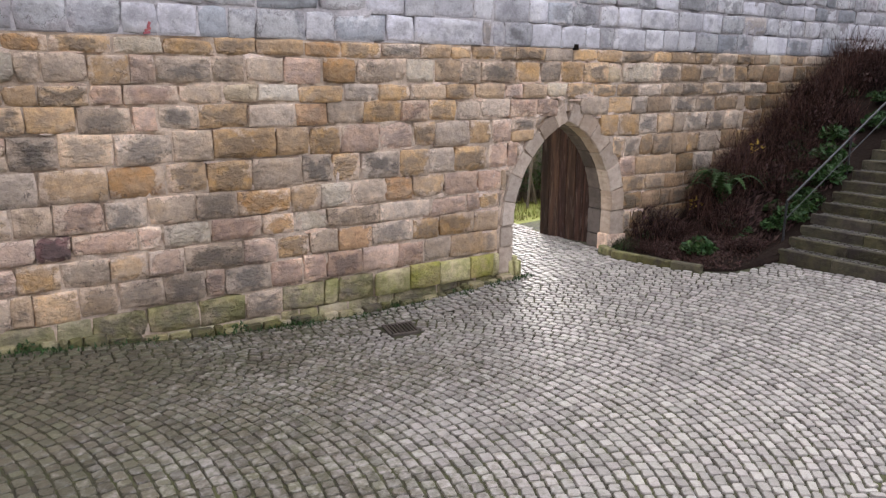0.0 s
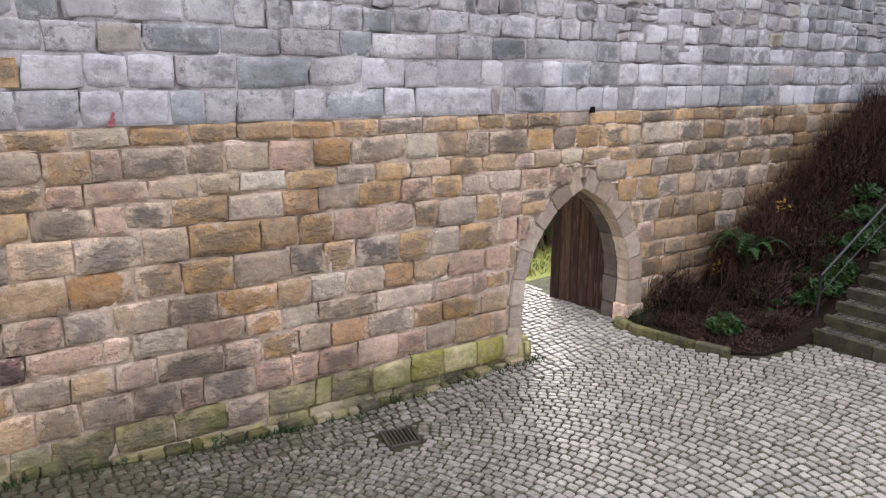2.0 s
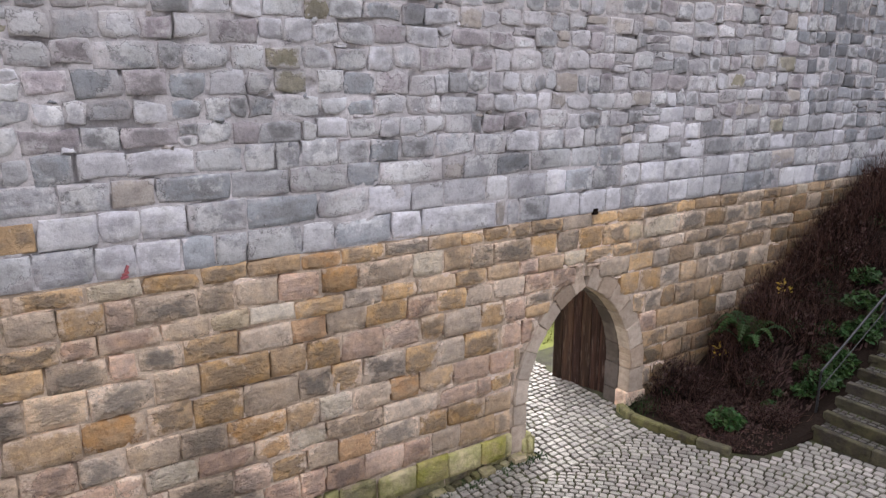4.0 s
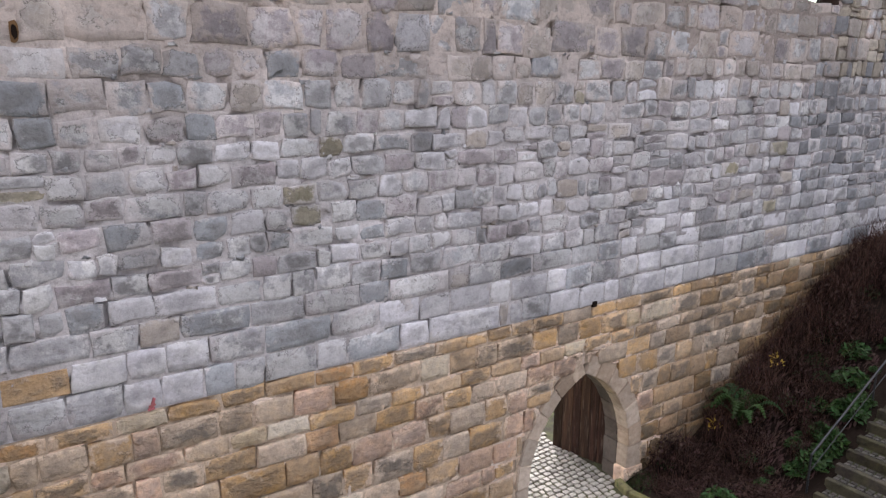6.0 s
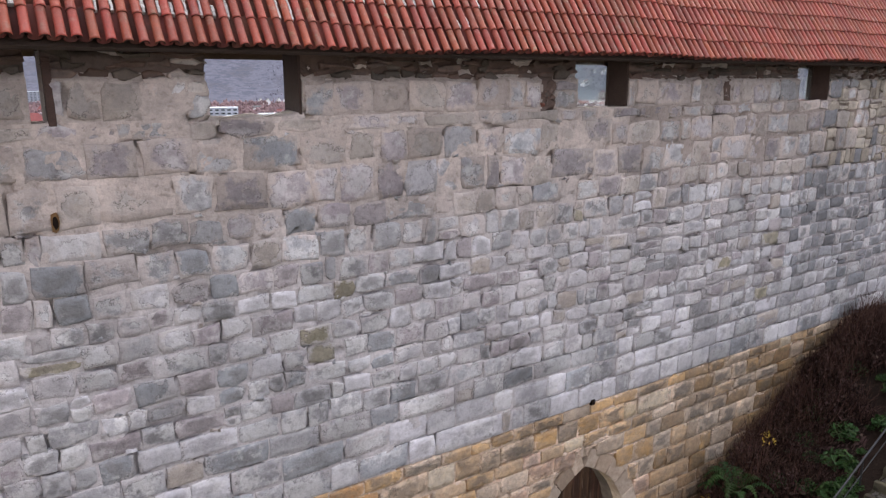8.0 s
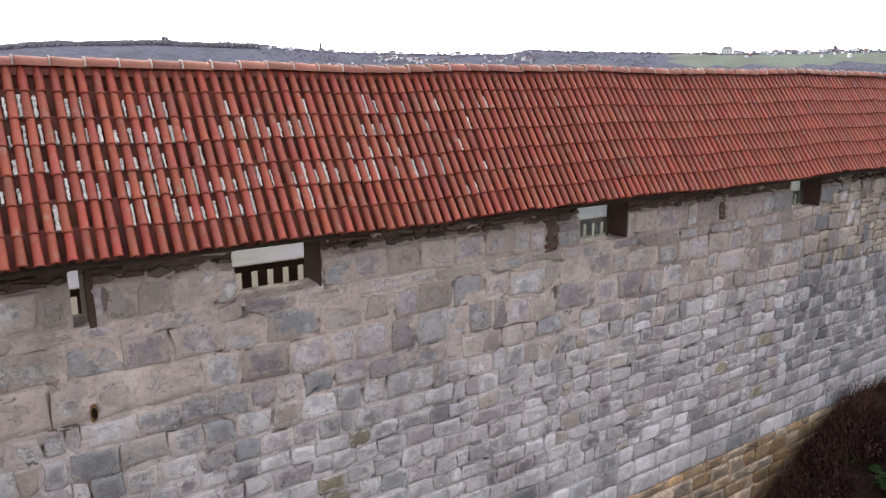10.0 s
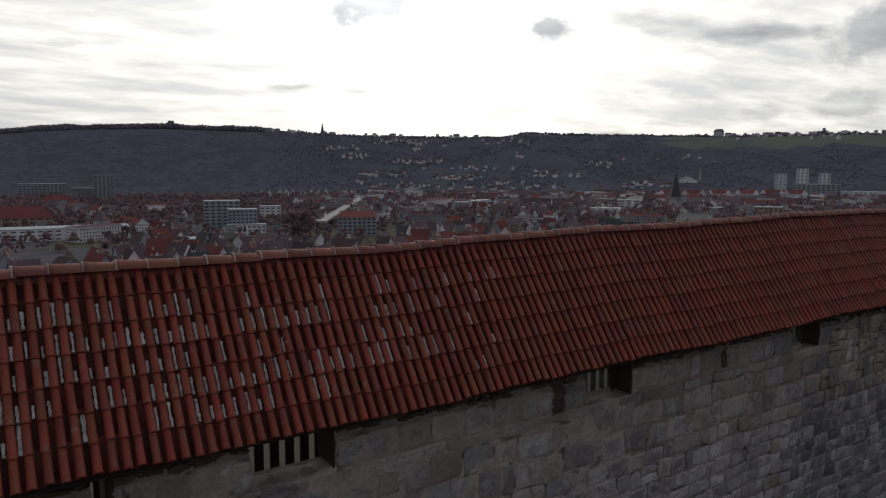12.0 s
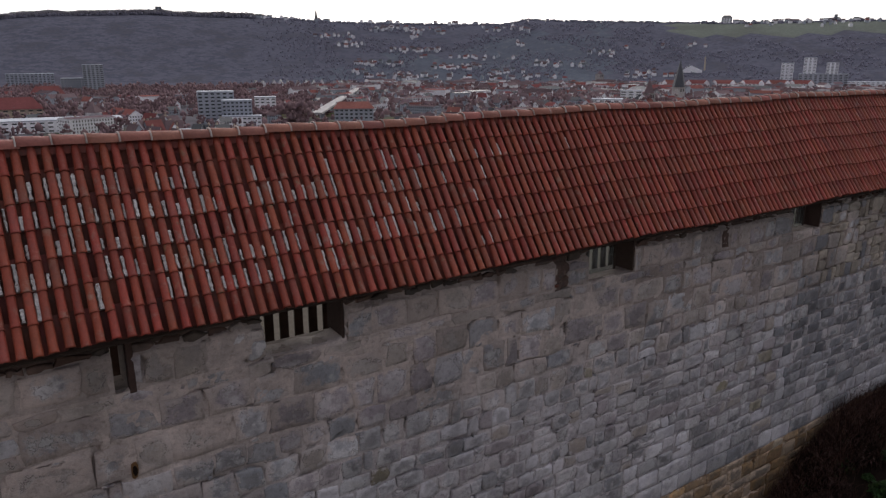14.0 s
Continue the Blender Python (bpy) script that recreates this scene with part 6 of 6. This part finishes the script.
def clump(x, y, z, r, h, mat=0):
    woods.add([(x + r * p[0] * rnd.uniform(0.6, 1.3), y + r * p[1] * rnd.uniform(0.6, 1.3), z + h * (0.45 + 0.55 * p[2] * rnd.uniform(0.7, 1.2))) for p in BALL], BALL_F, mat)


for _ in range(3400):   # the crest's uneven outline
    b = rnd.uniform(-4, 72) if rnd.random() < 0.6 else rnd.uniform(-4, 20)
    x, y, z = away(b, rnd.uniform(2640, 2740))
    tall = 0.75 + 0.5 * noise.noise(Vector((b * 0.7, 3.0, 0.0)))
    if b < 21:   # high bare crowns, ragged against the sky
        tall *= 1.35
        for _ in range(3):
            clump(x + rnd.gauss(0, 5), y, z + rnd.uniform(4, 11) * tall, rnd.uniform(1.2, 3.0), rnd.uniform(3, 7), 2)
    clump(x, y, z - 2, rnd.uniform(3, 7), rnd.uniform(6, 13) * tall)
for _ in range(17000):   # trees scattered over the slope
    b = rnd.uniform(-7, 76)
    d = rnd.uniform(1800, 2660)
    x, y, z = away(b, d)
    thin = noise.noise(Vector((x, y, 0)) / 130.0)
    if rnd.random() > (b - 19) / 8:   # the forest on the nearer shoulder is too dense to tell its trees apart
        continue
    if b > 26 and thin < -0.05 or 50 < b and 2380 < d < 2645:
        continue
    clump(x, y, z - 3, rnd.uniform(1.8, 3.8), rnd.uniform(6, 10))
for _ in range(1900):   # bare trees, each a loose crown of small tufts
    x, y, z = away(rnd.uniform(-6, 74), 430 + 1150 * math.sqrt(rnd.random()))
    wide, tall = rnd.uniform(4, 8), rnd.uniform(9, 16)
    for _ in range(10):
        a, q = rnd.uniform(0, math.tau), wide * 0.85 * rnd.random()
        clump(x + q * math.cos(a), y + q * math.sin(a), z + tall * rnd.uniform(0.1, 0.7), wide * rnd.uniform(0.12, 0.36), tall * rnd.uniform(0.2, 0.42), 1)
for _ in range(850):   # a belt of bare trees below the wooded slope
    b = rnd.uniform(-7, 24)
    x, y, z = away(b, rnd.uniform(760, 1720))
    wide, tall = rnd.uniform(5, 9), rnd.uniform(11, 18)
    for _ in range(9):
        a, q = rnd.uniform(0, math.tau), wide * 0.85 * rnd.random()
        clump(x + q * math.cos(a), y + q * math.sin(a), z + tall * rnd.uniform(0.05, 0.65), wide * rnd.uniform(0.15, 0.4), tall * rnd.uniform(0.22, 0.45), 1)
for _ in range(150):   # one dense stand beside the bridge
    x, y, z = away(22.7 + rnd.gauss(0, 0.75), 642 + rnd.uniform(-14, 14))
    clump(x, y, z + 22 * math.sqrt(rnd.random()), rnd.uniform(1.2, 3.0), rnd.uniform(3, 7), 1)
for _ in range(4200):
    x, y, z = away(rnd.uniform(-6, 74), 600 + 1150 * math.sqrt(rnd.random()))
    clump(x, y, z, rnd.uniform(2, 5), rnd.uniform(6, 12), 1)
tagged(new("far_woods", woods.mesh("far_woods", [M["wooded"], M["grove"], M["forest"]], True)), "bare winter woods on the far slope, haze in their colour", "woods", kind="stuff")


def far_block(name, label, bearing, d, w, l, floors, wall_mat, turn=None, roof=None, roof_h=5.0, bays=8, category="building", floor_h=3.4):
    """A large building of the town with rows of windows; turn in degrees."""
    x, y, z = away(bearing, d)
    ob = empty(name, label, category, "", "", (x, y, z))
    ob.rotation_euler = (0, 0, radians(-bearing if turn is None else turn))
    h = floors * floor_h
    body = part("wall", block(-w / 2, w / 2, -l / 2, l / 2, -6, h), M[wall_mat], ob)
    if roof:
        bm = bmesh.new()
        e = 1.0
        base = [bm.verts.new(p) for p in ((-w / 2 - e, -l / 2 - e, h), (w / 2 + e, -l / 2 - e, h), (w / 2 + e, l / 2 + e, h), (-w / 2 - e, l / 2 + e, h))]
        tips = [bm.verts.new(p) for p in ((-w / 2 + roof_h * 0.7, 0, h + roof_h), (w / 2 - roof_h * 0.7, 0, h + roof_h))]
        for f in ((0, 1, 5, 4), (1, 2, 5), (2, 3, 4, 5), (3, 0, 4)):
            bm.faces.new([(base + tips)[i] for i in f])
        bm.faces.new(base[::-1])
        part("roof", bm, M[roof], ob)
    else:
        part("roof", block(-w / 2 - 0.3, w / 2 + 0.3, -l / 2 - 0.3, l / 2 + 0.3, h, h + 0.8), M["render_grey"], ob)
    for f in range(floors):
        strip = block(-w / 2 + 1.0, w / 2 - 1.0, -l / 2 - 0.12, -l / 2 + 0.2, f * floor_h + 1.1, f * floor_h + (2.2 if wall_mat == "render_white" else 2.5))
        part("window_band", strip, M["glass_far"], body)
        side = block(-w / 2 - 0.12, -w / 2 + 0.2, -l / 2 + 1.0, l / 2 - 1.0, f * floor_h + 1.0, f * floor_h + 2.5)
        part("window_band", side, M["glass_far"], body)
    for k in range(1, bays):
        px = -w / 2 + w * k / bays
        part("facade_pier", block(px - w / bays * 0.22, px + w / bays * 0.22, -l / 2 - 0.3, -l / 2, 0, h), M[wall_mat], body)
    return ob


far_block("office_tower", "grey high-rise office tower with banded windows", 8.8, 1486, 34, 24, 15, "render_grey", bays=5)
far_block("office_wing", "lower grey office wing beside a tower", 7.45, 1502, 38, 22, 8, "render_grey")
far_block("slab_building", "long grey slab building with window bands", 4.9, 1800, 90, 26, 9, "render_grey", bays=12)
far_block("villa", "large villa with a red hipped roof", 5.8, 1249, 47, 30, 3, "render_white", roof="red_roof", roof_h=12)
far_block("school_hall", "broad hall with a brown hipped roof", 3.4, 849, 58, 34, 4, "facade_tan", roof="red_roof", roof_h=11)
far_block("market_hall", "long low white flat-roofed hall", 6.0, 727, 108, 34, 3, "render_white", bays=16)
far_block("concrete_block", "grey concrete office block", 16.9, 752, 34, 22, 9, "render_grey", bays=6)
far_block("glass_block", "dark glazed office block", 18.4, 716, 27, 20, 7, "render_grey", bays=7)
far_block("white_pavilion", "low white building before an office block", 18.7, 700, 35, 14, 3, "render_white", bays=8)
far_block("beige_office", "long beige flat-roofed office below the wall", 15.9, 570, 38, 18, 3, "facade_tan", bays=10)
far_block("white_office", "white office with a flat roof", 20.5, 837, 23, 18, 6, "render_white", bays=4)
far_block("red_roofed_block", "long block with a red hipped roof", 27.2, 690, 36, 18, 5, "render_grey", roof="red_roof", roof_h=6)
far_block("shopping_centre", "white stepped shopping building", 47.0, 985, 46, 30, 3, "render_white", bays=5)
far_block("white_annex", "white flat-roofed annex beside a shopping building", 48.6, 1090, 30, 24, 5, "render_white", bays=3)
for k, b in enumerate((51.6, 53.3, 55.1, 57.0, 58.7, 60.2)):
    terrace_ob = far_block("terrace_block", "brick terrace block with red roof and white gables", b, 1530 + 15 * k, 46, 20, 4, "render_white", roof="red_roof", roof_h=7, bays=6)
    for gx in (-17, 17):
        bm = bmesh.new()
        low = [bm.verts.new((gx + px, py, pz)) for py in (-11.3, -2.0) for px, pz in ((-5, 9.0), (5, 9.0), (5, 15.0), (0, 20.5), (-5, 15.0))]
        bm.faces.new(low[:5][::-1])
        bm.faces.new(low[5:])
        for q in range(5):
            n = (q + 1) % 5
            bm.faces.new((low[q], low[n], low[5 + n], low[5 + q]))
        bmesh.ops.recalc_face_normals(bm, faces=bm.faces[:])
        part("gable", bm, M["render_white"], terrace_ob, "white pointed gable")
for b, d, w, n in ((59.2, 1950, 27, 11), (60.6, 1960, 27, 14), (62.0, 1990, 26, 9)):
    far_block("tower_block", "pale residential tower block", b, d, w, 24, n, "render_white", bays=3)
far_block("hospital_block", "pale slab block with green panels", 61.5, 1690, 90, 24, 9, "render_grey", bays=10)
far_block("white_works", "long low white works building", 64.4, 1800, 110, 30, 4, "render_white", bays=12)
far_block("red_store", "low store with a red front", 37.3, 1640, 52, 20, 3, "red_roof", bays=4)


def tower_with_spire(name, label, bearing, d, w, h, tip, wall_mat, roof_mat, sides=4):
    x, y, z = away(bearing, d)
    ob = empty(name, label, "church", "", "", (x, y, z))
    part("tower", block(-w / 2, w / 2, -w / 2, w / 2, -6, h), M[wall_mat], ob)
    bm = bmesh.new()
    add_tube(bm, (0, 0, h), (0, 0, h + tip), w * 0.74, 0.15, sides)
    part("spire", bm, M[roof_mat], ob)
    for k in (-1, 1):
        part("belfry_window", block(k * w * 0.2 - 0.9, k * w * 0.2 + 0.9, -w / 2 - 0.15, -w / 2 + 0.3, h - 7, h - 2.5), M["glass_far"], ob)
    return ob


tower_with_spire("church_spire", "tall dark slate church spire", 52.0, 1120, 13, 22, 38, "buff", "slate", 8)
tower_with_spire("church_tower", "old tower with a steep red roof", 49.9, 1090, 13, 14, 20, "buff", "town_roof")
tower_with_spire("town_tower", "square town tower with a yellow base", 8.5, 730, 12, 15, 9, "buff", "town_roof")
tower_with_spire("hill_church", "distant church on the slope", 46.2, 1800, 14, 26, 9, "buff", "town_roof")
far_block("crest_tower", "lone tower block on the wooded crest", 13.5, 2680, 20, 18, 12, "render_grey", bays=2, floor_h=1.9)
far_block("crest_dome_house", "broad white house on the far crest", 54.9, 2680, 34, 24, 5, "render_white", roof="slate", roof_h=9, bays=4)
far_block("water_tower", "slim water tower on the far crest", 61.8, 2690, 10, 10, 6, "render_grey", bays=1)
far_block("yellow_block", "yellowish flat-roofed block in the valley", 58.5, 1010, 34, 18, 4, "facade_tan", bays=6)
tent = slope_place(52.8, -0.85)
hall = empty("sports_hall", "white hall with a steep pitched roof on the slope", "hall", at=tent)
hall.rotation_euler = (0, 0, radians(-52.8))
bm = bmesh.new()
ends = [[bm.verts.new((px, py, pz)) for px, pz in ((-26, -5), (26, -5), (26, 3), (-4, 17), (-26, 5))] for py in (-12, 12)]
bm.faces.new(ends[0])
bm.faces.new(ends[1][::-1])
for q in range(5):
    bm.faces.new((ends[0][q], ends[1][q], ends[1][(q + 1) % 5], ends[0][(q + 1) % 5]))
bmesh.ops.recalc_face_normals(bm, faces=bm.faces[:])
part("wall", bm, M["render_white"], hall)
part("roof", block(-29, -2, -13, 13, 0, 1.2, 0, Matrix.Translation((-0.5, 0, 17.2)) @ Matrix.Rotation(radians(-28), 4, "Y")), M["slate"], hall)
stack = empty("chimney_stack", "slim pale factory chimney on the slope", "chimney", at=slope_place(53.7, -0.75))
bm = bmesh.new()
add_tube(bm, (0, 0, -4), (0, 0, 34), 2.2, 1.5, 10)
part("shaft", bm, M["facade_tan"], stack)
tower_with_spire("crest_spire", "thin church spire on the far crest", 24.6, 2690, 7, 16, 28, "buff", "slate", 6)
# the road bridge across the valley
road = Heap()
ra, rb = away(24.3, 735), away(28.0, 1480)
pa, pb = Vector((ra[0], ra[1], -40)), Vector((rb[0], rb[1], -38))
side = Vector((pb.y - pa.y, pa.x - pb.x, 0)).normalized() * 5.5
road.add([tuple(pa - side), tuple(pa + side), tuple(pb + side), tuple(pb - side)] + [tuple(p + Vector((0, 0, -2))) for p in (pa - side, pa + side, pb + side, pb - side)],
         [(0, 1, 2, 3), (7, 6, 5, 4), (0, 4, 5, 1), (1, 5, 6, 2), (2, 6, 7, 3), (3, 7, 4, 0)])
bridge = empty("road_bridge", "long pale road bridge across the valley", "bridge", kind="structure")
part("deck", road.mesh("deck", [M["asphalt"]]), None, bridge)
for k in range(8):
    p = pa.lerp(pb, (k + 0.5) / 8)
    part("pier", block(p.x - 2, p.x + 2, p.y - 2, p.y + 2, -56, p.z - 2), M["render_grey"], bridge)

# ---- setts of the yard, laid in wide arcs ----
paving = empty("pavement", "worn grey granite setts laid in arcs with mossy joints", "pavement", kind="structure")
rnd = random.Random(61)
ARC, ROW, ALONG = 3.85, 0.127, 0.138


def sett(w, l, rnd):
    """A sett: rounded top, w across the row, l along it."""
    vs, ring = [], []
    for k, (sx, sy) in enumerate(((-1, -1), (1, -1), (1, 1), (-1, 1))):
        cx, cy = sx * w / 2 + rnd.uniform(-0.006, 0.006), sy * l / 2 + rnd.uniform(-0.006, 0.006)
        cut = rnd.uniform(0.008, 0.022)
        pair = [(cx - sx * cut, cy), (cx, cy - sy * cut)]
        ring += pair if k in (1, 3) else pair[::-1]
    for z, shrink in ((-0.05, 0.0), (-0.010, 0.0), (0.0, 0.12)):
        lift = rnd.uniform(-0.002, 0.002)
        vs += [(x * (1 - shrink), y * (1 - shrink), z + (lift + rnd.uniform(-0.002, 0.002) if z > -0.04 else 0)) for x, y in ring]
    fs = [(r + k, r + (k + 1) % 8, r + 8 + (k + 1) % 8, r + 8 + k) for r in (0, 8) for k in range(8)]
    fs.append(tuple(range(16, 24)))
    return vs, fs


def free_of_things(x, y):
    if abs(x - 4.72) < 0.26 and abs(y - 8.12) < 0.26:
        return False
    if y > face_y(0) - 0.10 and not (GATE_L + 0.02 < x < GATE_R - 0.02):
        return False
    if x > 9.4 and 6.5 < y < 9.2:
        edge = float(np.interp(y, [e[1] for e in EDGE[::-1]], [e[0] for e in EDGE[::-1]]))
        if x > edge - 0.10:
            return False
    return x < STAIR_X - 0.06


beds = []
for centre, lo, hi in ((5.3, 2.28, 12.6), (-1.0, -4.5, 2.28), (-7.5, -8.0, -4.5)):
    for k in range(int(21.6 / ROW)):
        x0 = -7.3 + k * ROW
        s = rnd.uniform(0, ALONG)
        th = -1.05
        while th < 1.12:
            w = ALONG * rnd.uniform(0.78, 1.25)
            mid = th + w / ARC / 2
            th += w / ARC
            x, y = x0 - ARC + ARC * math.cos(mid), centre + ARC * math.sin(mid)
            if lo <= y <= min(hi, 8.35) and free_of_things(x, y):
                beds.append((x, y, mid, ROW * math.cos(mid) ** 0.8, w))
for k in range(33):   # straight rows along the wall and through the gate
    y = 8.41 + 0.122 * k
    x = -6.9 + rnd.uniform(0, 0.1)
    while x < 10.6:
        w = ALONG * rnd.uniform(0.8, 1.25)
        if free_of_things(x + w / 2, y) and y < 12.2:
            beds.append((x + w / 2, y, math.pi / 2, 0.122, w))
        x += w
rest, made = Heap(), 0
for x, y, turn, across, along in beds:
    vs, fs = sett(across - rnd.uniform(0.014, 0.028), along - rnd.uniform(0.015, 0.032), rnd)
    m = Matrix.Translation((x, y, yard_z(x, y) + rnd.uniform(-0.004, 0.004))) @ Euler((rnd.gauss(0, 0.014), rnd.gauss(0, 0.014), turn + rnd.gauss(0, 0.028))).to_matrix().to_4x4()
    if made < 300 and 3.0 < x < 6.2 and 3.2 < y < 5.6:
        ob = part("sett", solid("sett", vs, fs, [M["sett"]]), None, paving)
        ob.matrix_local = m
        made += 1
    else:
        rest.add([tuple(m @ Vector(v)) for v in vs], fs)
tagged(part("setts", rest.mesh("setts", [M["sett"]]), None, paving), kind="stuff")

# ---- stones of the wall ----
raise_stones("stone", courses, lower_kind, 0.014, lambda x, z: 0.5 < x < 7.6 and 0.3 < z, wall_lower, "squared sandstone blocks", 71)
raise_stones("stone", upper_courses, upper_kind, 0.010, lambda x, z: 2.0 < x < 9.0 and 3.6 < z < 8.4, wall_upper, "grey limestone blocks and rubble", 72, 4.7)
